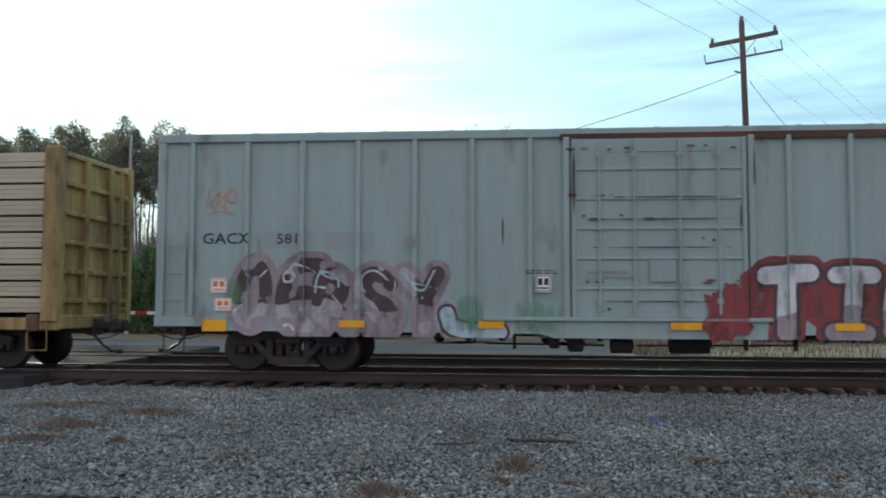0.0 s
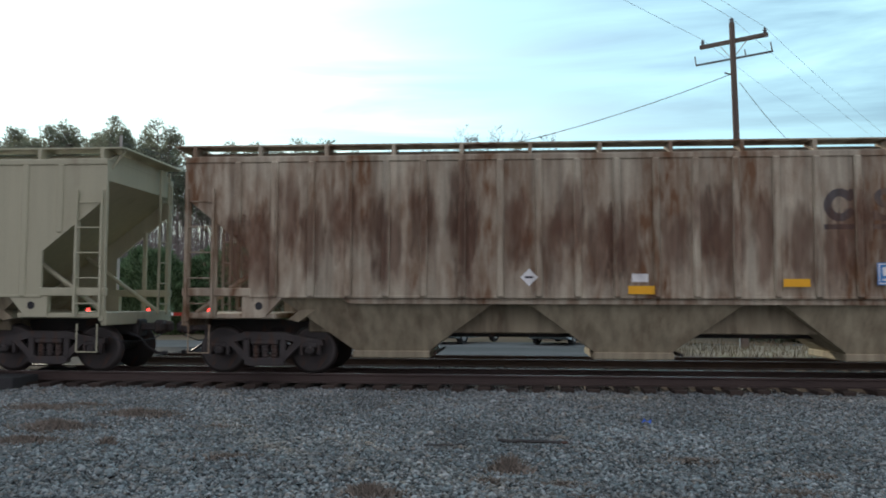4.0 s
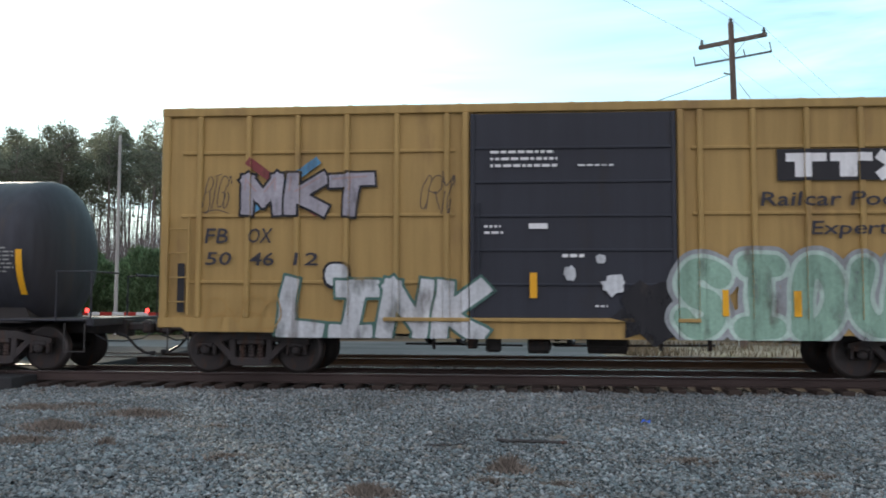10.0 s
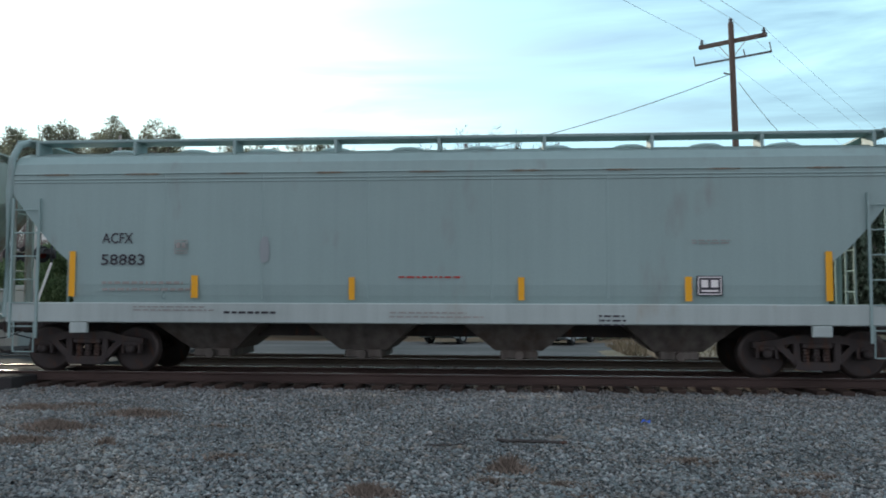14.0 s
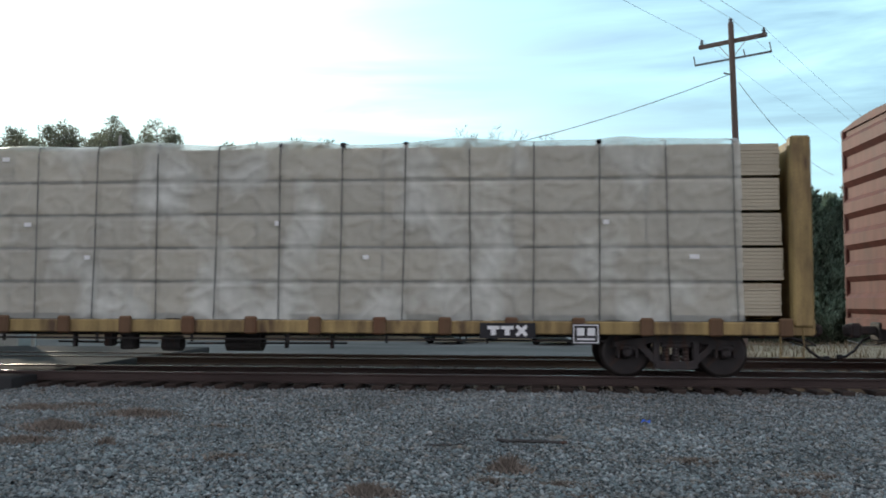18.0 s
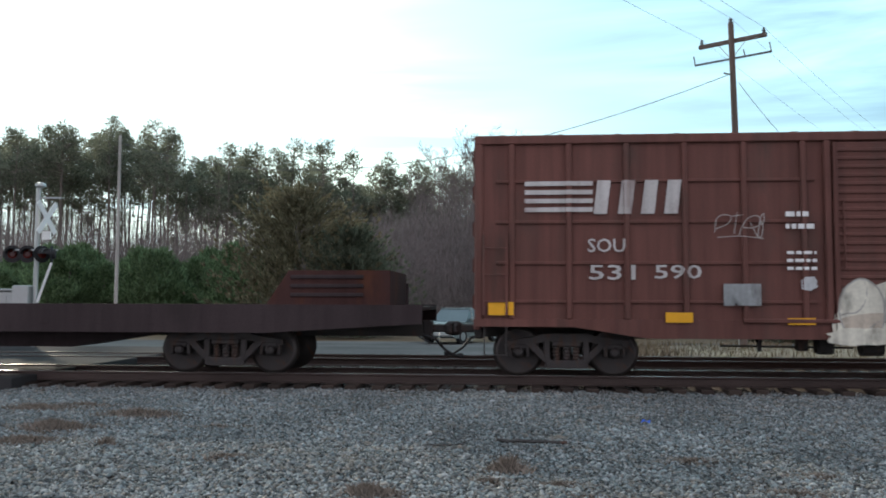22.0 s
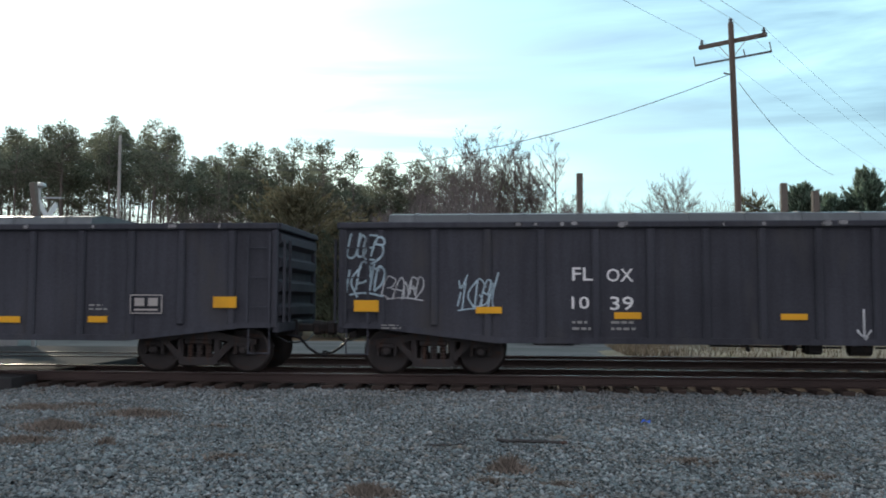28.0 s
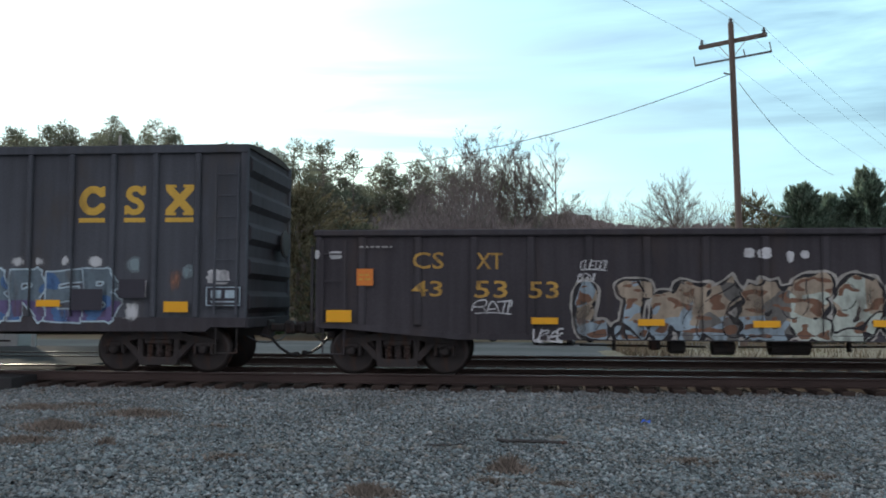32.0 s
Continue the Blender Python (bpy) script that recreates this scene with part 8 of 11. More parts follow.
def wrapped_load(x, x0, x1, seed, label, bare_end, col=1.17, first=0.0):
    t = thing("lumber_load", (x, TRACK, 0), label, "lumber load", "lumber loads on flatcars")
    MOVING.append((t, x))
    z0, z1, tiers = 1.10, 4.30, 5
    lumber_stack(t, x0, x1, tiers, z0, z1, 9, 0.055, 9)
    step = (z1 - z0) / tiers
    a, b = x0 + 0.02, x1 - bare_end
    lines = [x0 + first + k * col for k in range(40) if x0 + first + k * col < x1]
    puff = random.Random(seed)
    loose = [(puff.uniform(a, b), puff.uniform(0.35, 0.8)) for _ in range(7)]

    def shape(px, f, z, side):
        off = 0.014 * noise.noise(Vector((px * 1.1, z * 1.3, seed))) + 0.008 * noise.noise(Vector((px * 3.5 + z * 2.2, z * 4.0, seed + 2)))
        slant = noise.noise(Vector((px * 1.6 + z * 0.9, z * 2.6 - px * 0.5, seed + 7)))
        off += 0.034 * (1 - abs(slant)) ** 12 + 0.012 * (1 - abs(noise.noise(Vector((px * 3.2 + z * 2.4, z * 6.0 - px * 1.6, seed + 9))))) ** 5
        d = min(abs(px - q) for q in lines)
        off -= 0.030 * math.exp(-(d / 0.035) ** 2)
        k = (z - z0) / step
        e = abs(k - round(k)) * step
        if 0.3 < k < tiers - 0.3:
            off -= 0.060 * math.exp(-(e / 0.022) ** 2)
        hang = 0.0
        lift = 0.035 * noise.noise(Vector((px * 0.9, seed, 1.0))) + 0.02
        for c, w in loose:
            g = math.exp(-((px - c) / w) ** 2)
            off += 0.045 * g * (0.4 + 0.6 * f)
            lift += 0.07 * g * (f > 0.9)
            if d < 0.05:
                off += 0.01 * g
        if f < 0.12:
            off += 0.04 * (0.12 - f) / 0.12
            hang = 0.05 * noise.noise(Vector((px * 1.7, seed, 5.0))) * (0.12 - f) / 0.12
        return max(off, -0.012), (lift if f > 0.94 else hang)

    cover(t, "plastic_wrap", M_WRAP, a, b, 1.04, 4.31, int((b - a) / 0.045), 66, shape, "translucent white plastic wrap", 0.20)
    for q in lines:
        if q < x1 - 0.1:
            lean = puff.uniform(-0.05, 0.05)
            part("steel_band", Shape().pipe([(q + lean, -1.44, z0 - 0.06), (q + lean * 0.4, -1.425, z0 + 1.2), (q, -1.42, z1 - 0.1), (q, -1.38, z1 + 0.06), (q, -0.9, z1 + 0.16)], 0.012, 5), M_BAND, t)
    for k in range(8):
        q, tr = puff.uniform(a + 0.3, b - 0.3), puff.randrange(5)
        part("paper_tag", Shape().box(q, q + puff.uniform(0.10, 0.17), -1.425, -1.42, z0 + step * tr + 0.44, z0 + step * tr + 0.52), M_SIGNWHITE, t)
    for k in range(10):
        q = puff.choice(lines)
        part("ratchet_end", Shape().box(q - 0.05, q + 0.05, -1.40, -1.28, 4.30, 4.40, 0.02), M_BLACK, t)
    return t


def tarped_load(x, x0, x1, a, b, seed, label):
    t = thing("lumber_load", (x, TRACK, 0), label, "lumber load", "lumber loads on flatcars")
    MOVING.append((t, x))
    z0, z1, tiers = 1.10, 4.30, 10
    lumber_stack(t, x0, x1, tiers, z0, z1, 6)
    puff = random.Random(seed)
    cords = [a + 0.6 + 3.55 * k for k in range(7)]
    swell = [(puff.uniform(a, b), puff.uniform(0.6, 1.6), puff.uniform(0.06, 0.20)) for _ in range(9)] + [((4.67, 4.49)[0], 1.3, 0.20), ((-6.24, 4.59)[0], 1.2, 0.14)]

    def shape(px, f, z, side):
        calm = max(0.0, min(1.0, 0.45 + 1.5 * noise.noise(Vector((px * 0.4, z * 0.55, seed + 20)))))
        bend = 0.9 * noise.noise(Vector((px * 0.5, z * 0.6, seed + 11)))
        off = 0.06 + 0.10 * noise.noise(Vector((px * 0.38, z * 0.5, seed))) + 0.03 * noise.noise(Vector((px * 1.1, z * 1.2, seed + 5)))
        lean = noise.noise(Vector((px * 0.25, 4.0, seed + 30))) * 0.9
        for sx, sz, amp, sharp in ((0.6, 1.9, 0.060, 9), (1.0, 4.6, 0.048, 8), (1.5, 8.5, 0.030, 7), (3.2, 14.0, 0.012, 5)):
            off += calm * amp * (1 - abs(noise.noise(Vector((px * sx + z * 0.5, (z + bend) * sz + px * lean, seed + sz))))) ** sharp
        fold = abs(noise.noise(Vector((px * 0.8 - z * 0.55, z * 0.25, seed + 60))))
        off += 0.07 * (1 - fold) ** 16 * max(0.0, min(1.0, 3.0 * noise.noise(Vector((px * 0.6, z * 0.35, seed + 70))) - 0.2))
        lift = 0.05 * noise.noise(Vector((px * 0.7, seed, 2.0)))
        for c, w, h in swell:
            g = math.exp(-((px - c) / w) ** 2)
            lift += h * g * (f > 0.8) * (f - 0.8) / 0.2
            off += 0.05 * g * f
        d = min(abs(px - q) for q in cords)
        off -= 0.07 * math.exp(-(d / 0.10) ** 2) * (0.3 + f * 0.7)
        if f < 0.2:
            lift += (0.2 - f) * (0.55 * noise.noise(Vector((px * 0.8, seed, 8.0))) + 0.12 + 1.3 * math.exp(-((px - 6.2) / 1.5) ** 2))
            off += (0.2 - f) * 0.25
        return off, lift

    cover(t, "tarpaulin", M_TARP, a, b, 1.06, 4.36, int((b - a) / 0.045), 76, shape, "crumpled black tarpaulin")
    for q in cords:
        s = Shape()
        pts = [(q + 0.02 * math.sin(z * 3), -1.40 - 0.03, z) for z in np.linspace(1.05, 4.4, 12)]
        s.pipe(pts + [(q, -1.2, 4.48), (q, 1.2, 4.48)], 0.014, 5)
        part("tie_cord", s, M_STRAP, t)
    return t


tarped_load(-20.30, -11.0, 11.0, -10.85, 9.85, 3, "stacked boards under a wind-creased black tarpaulin")
wrapped_load(-356.68, -11.0, 11.0, 5, "white plastic-wrapped lumber packs in five tiers", 0.75, 1.2, 0.7)
wrapped_load(-381.00, -11.0, 11.0, 8, "white plastic-wrapped lumber packs with one bare end", 0.85, 1.27, 0.68)


# ---- markings, reflectors and graffiti on the sides that face the lot ----
def zone_table():
    """Where each side stands out: (from, to, y) for posts and doors, and the y of the plain panels."""
    table = {}
    for k, c in CARS.items():
        zones, base = [], -1.504
        kind = c.name.split(".")[0]
        if kind in ("boxcar", "gondola", "covered_hopper"):
            for ch in OWN[c]:
                n = ch.name.split(".")[0]
                if n in ("side_post", "door_post", "door", "corner_post"):
                    xs = [v.co.x for v in ch.data.vertices]
                    ys = [v.co.y for v in ch.data.vertices]
                    if min(ys) < -1.0:
                        zones.append((min(xs), max(xs), min(ys) - (0.036 if n == "door" else 0.001)))
        if kind == "boxcar" and any(ch.name.startswith("belt_rail") for ch in OWN[c]):
            base = -1.548
        if kind == "gondola":
            base = -1.514
        if kind == "covered_hopper":
            base = -1.574 if any(ch.name.startswith("outlet") or ch.name.startswith("roof_seam") for ch in OWN[c]) else -1.558
            if base == -1.574:
                zones = []
        if kind == "flatcar":
            base = -1.530
        if kind == "centerbeam_flatcar":
            base = -1.586
        table[c] = zones, base
    return table


ZONES = zone_table()
NOMINAL = -1.61
TANKS = {3: (1.52, 2.37), 10: (1.50, 2.30), 13: (1.53, 2.36), 14: (1.47, 2.29)}


LAYER = {}
SILLS = {"boxcar": (1.085, -1.568), "gondola": (0.80, -1.572)}   # the proud sill along the foot of a side: its top and its face


def lay_on(k, ob, plane=None):
    """Lays a flat marking and its pieces on the side of car k: on panels, over posts and doors, or round a tank."""
    LAYER[k] = LAYER.get(k, 0) + 1
    over = 0.00025 * LAYER[k] + (0.022 if ob.name.startswith(("reflector_strip", "stencil_frame", "plate_backing")) else 0.0)
    for o in (ob, *OWN.get(ob, [])):
        me = o.data
        if k in TANKS:
            R, zc = TANKS[k]
            for v in me.vertices:
                v.co.y = -math.sqrt(max(0.05, R * R - (v.co.z - zc) ** 2)) + (v.co.y - NOMINAL) - 0.006 - over
            continue
        zones, base = ZONES[CARS[k]]
        base = base if plane is None else plane
        if plane is None and ob.name.startswith(("reflector_strip", "stencil_frame", "plate_backing", "paint_patch", "small_print")):
            lo, hi = min(v.co.x for v in me.vertices), max(v.co.x for v in me.vertices)
            if hi - lo < 0.8:
                plane = base = min([base] + [y for a, b, y in zones if b > lo - 0.08 and a < hi + 0.08])
        bm = bmesh.new()
        bm.from_mesh(me)
        xs = [v.co.x for v in bm.verts]
        lo, hi = min(xs), max(xs)
        pieces = []
        if plane is None:
            for a, b, y in zones:
                if b < lo or a > hi or y > base:
                    continue
                q = bm.copy()
                for co, no in (((a, 0, 0), (-1, 0, 0)), ((b, 0, 0), (1, 0, 0))):
                    bmesh.ops.bisect_plane(q, geom=q.verts[:] + q.edges[:] + q.faces[:], plane_co=co, plane_no=no, clear_outer=True)
                for v in q.verts:
                    v.co.y = y + (v.co.y - NOMINAL) - 0.004 - over
                pieces.append(q)
        sill = SILLS.get(CARS[k].name.split(".")[0]) if plane is None else None
        if sill and min(v.co.z for v in bm.verts) < sill[0]:
            q = bm.copy()
            for m, way in ((q, 1), (bm, -1)):
                bmesh.ops.bisect_plane(m, geom=m.verts[:] + m.edges[:] + m.faces[:], plane_co=(0, 0, sill[0]), plane_no=(0, 0, way), clear_outer=True)
            for v in q.verts:
                v.co.y = sill[1] + (v.co.y - NOMINAL) - 0.004 - over
            pieces.append(q)
        for v in bm.verts:
            v.co.y = base + (v.co.y - NOMINAL) - 0.004 - over
        for q in pieces:
            tmp = bpy.data.meshes.new("piece")
            q.to_mesh(tmp)
            q.free()
            bm.from_mesh(tmp)
            bpy.data.meshes.remove(tmp)
        bm.to_mesh(me)
        bm.free()
    return ob


def mark(k, words, mat, x, z, w, h, plane=None, slant=0.0):
    return lay_on(k, lettering(CARS[k], words, x, z, w, h, mat, NOMINAL, slant), plane)


def strip(k, x, z, w, h, plane=None, mat=None):
    s = Shape()
    for i in range(6):
        a = z - h / 2 + h * i / 6
        s.add([(x - w / 2, NOMINAL, a), (x + w / 2, NOMINAL, a), (x + w / 2, NOMINAL, a + h / 6), (x - w / 2, NOMINAL, a + h / 6)], [(0, 1, 2, 3)])
    return lay_on(k, part("reflector_strip", s, mat or M_YELLOW, CARS[k]), plane)


def pane(k, mat, x, z, w, h, plane=None, name="paint_patch", label="", n=4):
    s = Shape()
    for i in range(n):
        a = z - h / 2 + h * i / n
        s.add([(x - w / 2, NOMINAL + 0.002, a), (x + w / 2, NOMINAL + 0.002, a), (x + w / 2, NOMINAL + 0.002, a + h / n), (x - w / 2, NOMINAL + 0.002, a + h / n)], [(0, 1, 2, 3)])
    return lay_on(k, part(name, s, mat, CARS[k], label), plane)


def fr(k, x, z, w, h, mat=None, back=None, plane=None):
    if back:
        pane(k, back, x, z, w * 1.1, h * 1.1, plane, "plate_backing")
    return lay_on(k, framed(CARS[k], x, z, w, h, mat or M_WHITE, None, NOMINAL), plane)


def bars(k, lines, mat, x, z, w, h, plane=None, seed=1):
    return lay_on(k, small_print(CARS[k], x, z, w, h, lines, mat, NOMINAL, seed + k), plane)


def piece(k, word, fill, edge, shine, seed, x, z, w, h, back=None, lean=0.1, plane=None, **more):
    return lay_on(k, graffiti(CARS[k], x, z, w, h, word, fill, edge, shine, seed, NOMINAL, back, lean, **more), plane)


def scrawl(k, mat, seed, strokes, x, z, w, h, width=0.028, plane=None):
    return lay_on(k, tag_scrawl(CARS[k], x, z, w, h, mat, seed, NOMINAL, width, strokes), plane)


def splash(k, mat, seed, x, z, w, h, rough=0.4, n=18, name="paint_splash", plane=None):
    rnd = random.Random(seed)
    q = blob(x, z, w, h, rnd, n, rough)
    s = Shape().add([(a, NOMINAL + 0.001, b) for a, b in q] + [(x, NOMINAL + 0.001, z)], [(i, (i + 1) % n, n) for i in range(n)])
    return lay_on(k, part(name, s, mat, CARS[k]), plane)


def logo(k, cells, z, h, mat, under=True):
    first = len(OWN[CARS[k]])
    block_logo(CARS[k], cells, z, h, mat, under, NOMINAL)
    for o in list(OWN[CARS[k]])[first:]:
        lay_on(k, o)


def placard(k, x, z, r):
    s = Shape()
    s.add([(x - r, NOMINAL, z), (x, NOMINAL, z - r), (x + r, NOMINAL, z), (x, NOMINAL, z + r)], [(0, 1, 2, 3)])
    lay_on(k, part("diamond_placard", s, M_WHITE, CARS[k]))
    s = Shape().box(x - r * 0.45, x + r * 0.45, NOMINAL - 0.003, NOMINAL - 0.002, z - r * 0.12, z + r * 0.12)
    lay_on(k, part("placard_text", s, M_DARKTXT, CARS[k]))


def spray(name, base):
    return material("spray_" + name, base, 0.6, 0, 0.22, (2.5, 2.5, 2.5), 14.0, 0.05, (0.10, 0.075, 0.06), 0.22, 0.22, spec=0.25, wear=(0.30, 0.46, 0.45))


G_SILVER = spray("silver", (0.37, 0.35, 0.38))
G_LAV = spray("lavender_grey", (0.29, 0.25, 0.27))
G_BLACK = spray("black", (0.02, 0.02, 0.022))
G_RED = spray("red", (0.22, 0.055, 0.055))
G_CREAM = spray("cream", (0.62, 0.60, 0.50))
G_PALEBLUE = spray("pale_blue", (0.42, 0.55, 0.60))
G_WHITE = spray("white", (0.54, 0.56, 0.56))
G_EMERALD = spray("emerald_green", (0.055, 0.24, 0.14))
G_GREEN = spray("sage_green", (0.25, 0.40, 0.30))
G_PURPLE = spray("purple", (0.16, 0.10, 0.34))
G_PINK = spray("dusty_pink", (0.40, 0.30, 0.30))
G_GREY = spray("grey", (0.30, 0.32, 0.32))
G_FADE = spray("faded_white", (0.34, 0.335, 0.30))
G_GHOST = spray("weathered_white", (0.17, 0.155, 0.13))
G_BROWN = spray("dark_brown", (0.085, 0.06, 0.06))
G_MAUVE = spray("mauve", (0.17, 0.11, 0.11))
G_ASH = spray("ash", (0.13, 0.13, 0.12))
G_SLATE = spray("slate_blue", (0.13, 0.18, 0.21))
G_STEEL = spray("steel_blue", (0.26, 0.34, 0.38))
M_NAVY = paint("navy_lettering", (0.03, 0.035, 0.06), 0.5, None, 0, 0.1, 0.15)
M_PALEPATCH = paint("pale_patch", (0.40, 0.41, 0.39), 0.5, None, 0, 0.05, 0.06)
M_PATCH = paint("grey_patch", (0.28, 0.33, 0.34), 0.5, None, 0, 0.05, 0.06)
M_STRIPFADE = paint("faded_yellow_strip", (0.42, 0.36, 0.14), 0.55, GRIME, 0.2, 0.15, 0.2)
M_STRIPDULL = paint("dull_orange_strip", (0.38, 0.235, 0.075), 0.5, GRIME, 0.05, 0.1, 0.1)
M_RUSTBLOB = material("rust_stain", (0.15, 0.06, 0.03), 0.85, 0, 0.35, (3, 3, 1), 25, 0.15, (0.08, 0.03, 0.015), 0.4, 0.3, ragged=0.85)
M_RUSTWASH = material("rust_wash", (0.16, 0.08, 0.05), 0.85, 0, 0.2, (3, 3, 1), 25, 0.05, (0.10, 0.05, 0.03), 0.4, 0.3, ragged=0.5)
M_ROOFRUST = material("roof_rust_run", (0.21, 0.085, 0.04), 0.85, 0, 0.3, (3, 3, 1), 25, 0.05, (0.12, 0.05, 0.03), 0.4, 0.3, ragged=0.9)
M_SCRAPE = material("bare_scraped_steel", (0.05, 0.035, 0.03), 0.8, 0, 0.3, (3, 3, 3), 25, 0.1, ragged=0.95)
M_GOLDWORN = material("worn_gold_stencil", (0.46, 0.28, 0.06), 0.6, 0, 0.25, (7, 7, 9), 30, 0.0, (0.045, 0.036, 0.036), 0.42)
G_SCUFF = material("scuffed_white_spray", (0.55, 0.58, 0.58), 0.7, 0, 0.15, (3, 3, 3), 25, 0.0, ragged=0.9)
G_MISTBLUE = material("pale_blue_overspray", (0.38, 0.52, 0.54), 0.6, 0, 0.1, (3, 3, 3), 25, 0.0, ragged=0.45)
G_MIST = material("green_overspray", (0.16, 0.36, 0.22), 0.6, 0, 0.1, (3, 3, 3), 25, 0.0, ragged=0.45)
M_RUSTEDGE = material("rusty_roof_edge", (0.085, 0.045, 0.03), 0.85, 0, 0.35, (3, 3, 3), 25, 0.15)
M_FADELOGO = paint("faded_navy_logo", (0.09, 0.085, 0.085), 0.6, (0.2, 0.12, 0.07), 0.35, 0.3, 0.2)
M_TEALPATCH = material("dark_teal_patch", (0.05, 0.10, 0.10), 0.6, 0, 0.3, (3, 3, 3), 20, 0.05, RUST, 0.2, 0.2, ragged=0.95)
M_TOPSCUFF = material("scuffed_metal", (0.27, 0.27, 0.27), 0.6, 0, 0.3, (3, 3, 3), 25, 0.1, GRIME, 0.3, ragged=0.8)
M_UTLYELLOW = paint("yellow_stencil", (0.62, 0.42, 0.05), 0.5, None, 0, 0.08, 0.1)


def mark_1():
    k = 1
    pane(k, M_PATCH, -6.84, 2.53, 0.93, 0.33)
    pane(k, M_PATCH, -5.66, 2.51, 0.95, 0.33)
    mark(k, "GACX", M_NAVY, -8.03, 2.56, 0.93, 0.21)
    mark(k, "581", M_NAVY, -6.86, 2.55, 0.39, 0.19)
    fr(k, -4.49, 2.49, 0.22, 0.24, M_GREYTXT)
    fr(k, -8.16, 1.67, 0.29, 0.26, M_ORANGE, M_WHITE)
    fr(k, -8.07, 1.31, 0.30, 0.22, M_ORANGE, M_WHITE)
    fr(k, -2.07, 1.71, 0.26, 0.29, M_DARKTXT, M_WHITE)
    bars(k, 2, M_DARKTXT, -2.10, 1.92, 0.57, 0.09)
    bars(k, 3, M_GREYTXT, -2.27, 1.03, 0.36, 0.20)
    bars(k, 2, M_GREYTXT, -0.89, 1.88, 0.86, 0.18)
    strip(k, -8.21, 0.92, 0.47, 0.22, -1.57)
    strip(k, -5.59, 0.96, 0.48, 0.13, -1.57)
    strip(k, -3.01, 0.96, 0.47, 0.14, -1.57)
    strip(k, 0.45, 0.95, 0.54, 0.13)
    strip(k, 3.26, 0.95, 0.50, 0.13, -1.57)
    piece(k, "OE", G_BROWN, G_LAV, None, 4, -7.04, 1.52, 1.75, 1.50, None, 0.15, body=0.42, rim=0.06, low=G_SILVER, halo=G_LAV, veins=G_WHITE, patches=(G_LAV,))
    piece(k, "RSY", G_BROWN, G_LAV, G_PALEBLUE, 9, -5.10, 1.40, 2.55, 1.42, None, -0.12, body=0.46, rim=0.055, low=G_LAV, halo=G_LAV, veins=G_PALEBLUE, patches=(G_SILVER,))
    piece(k, "L", G_PALEBLUE, G_BROWN, None, 6, -3.40, 0.98, 1.19, 0.70, None, -0.5, body=0.40, halo=G_SILVER)
    piece(k, "TIDS", G_WHITE, G_BROWN, G_PALEBLUE, 12, 3.86, 1.38, 4.30, 1.53, G_RED, 0.1, body=0.38, rim=0.07, low=G_LAV, halo=G_RED)
    splash(k, G_RED, 3, 1.16, 1.15, 0.88, 1.00)
    splash(k, G_RED, 5, 1.18, 1.42, 0.47, 0.55, 0.5)
    scrawl(k, M_ORANGE, 8, 3, -8.14, 3.27, 0.51, 0.46, 0.02)
    rnd = random.Random(77)
    for i in range(26):
        x = rnd.uniform(-1.6, 1.6)
        z = rnd.choice((4.18, 4.16, 3.32, 3.30, 2.55, 2.50, 1.75, 1.25, 2.9)) + rnd.uniform(-0.03, 0.03)
        splash(k, M_RUSTBLOB, 100 + i, x, z, rnd.uniform(0.06, 0.30), rnd.uniform(0.04, 0.09), 0.5, 10, "rust_chip")
    for x, z, w, h in ((0.10, 3.27, 3.13, 0.03), (0.02, 2.87, 3.23, 0.04), (0.06, 2.36, 2.90, 0.03), (-0.03, 1.39, 2.89, 0.03), (0.03, 4.09, 2.98, 0.02)):
        pane(k, M_SCRAPE, x, z, w, h, None, "rust_line")
    for x, z, w, h in ((-1.51, 3.60, 0.06, 1.45), (1.69, 3.86, 0.07, 0.97), (1.43, 2.91, 0.05, 0.71), (-2.80, 2.62, 0.04, 0.73)):
        pane(k, M_SCRAPE, x, z, w, h, None, "rust_line")
    for i, (x, z, w, h) in enumerate(((-3.42, 1.13, 0.62, 0.82), (-2.19, 1.06, 1.22, 0.77), (-7.82, 1.53, 0.54, 0.84))):
        splash(k, G_MIST, 600 + i, x, z, w, h, 0.3, 14, "green_overspray")
    part("rusted_roof_edge", Shape().box(-1.75, 9.3, -1.578, -1.572, 4.32, 4.45), M_RUSTEDGE, CARS[1])
    pane(k, M_PATCH, 0.06, 1.94, 0.45, 0.39)


def cross_bar(k, x, z, w, h, pl):
    for d in (-1, 1):
        s = Shape()
        stroke(s, [(x - d * w * 0.36, z + h * 0.42), (x + d * w * 0.36, z - h * 0.42)], w * 0.3, NOMINAL - 0.001 * (d + 2))
        lay_on(k, part("logo_bar", s, M_WHITE, CARS[k]), pl - 0.003)


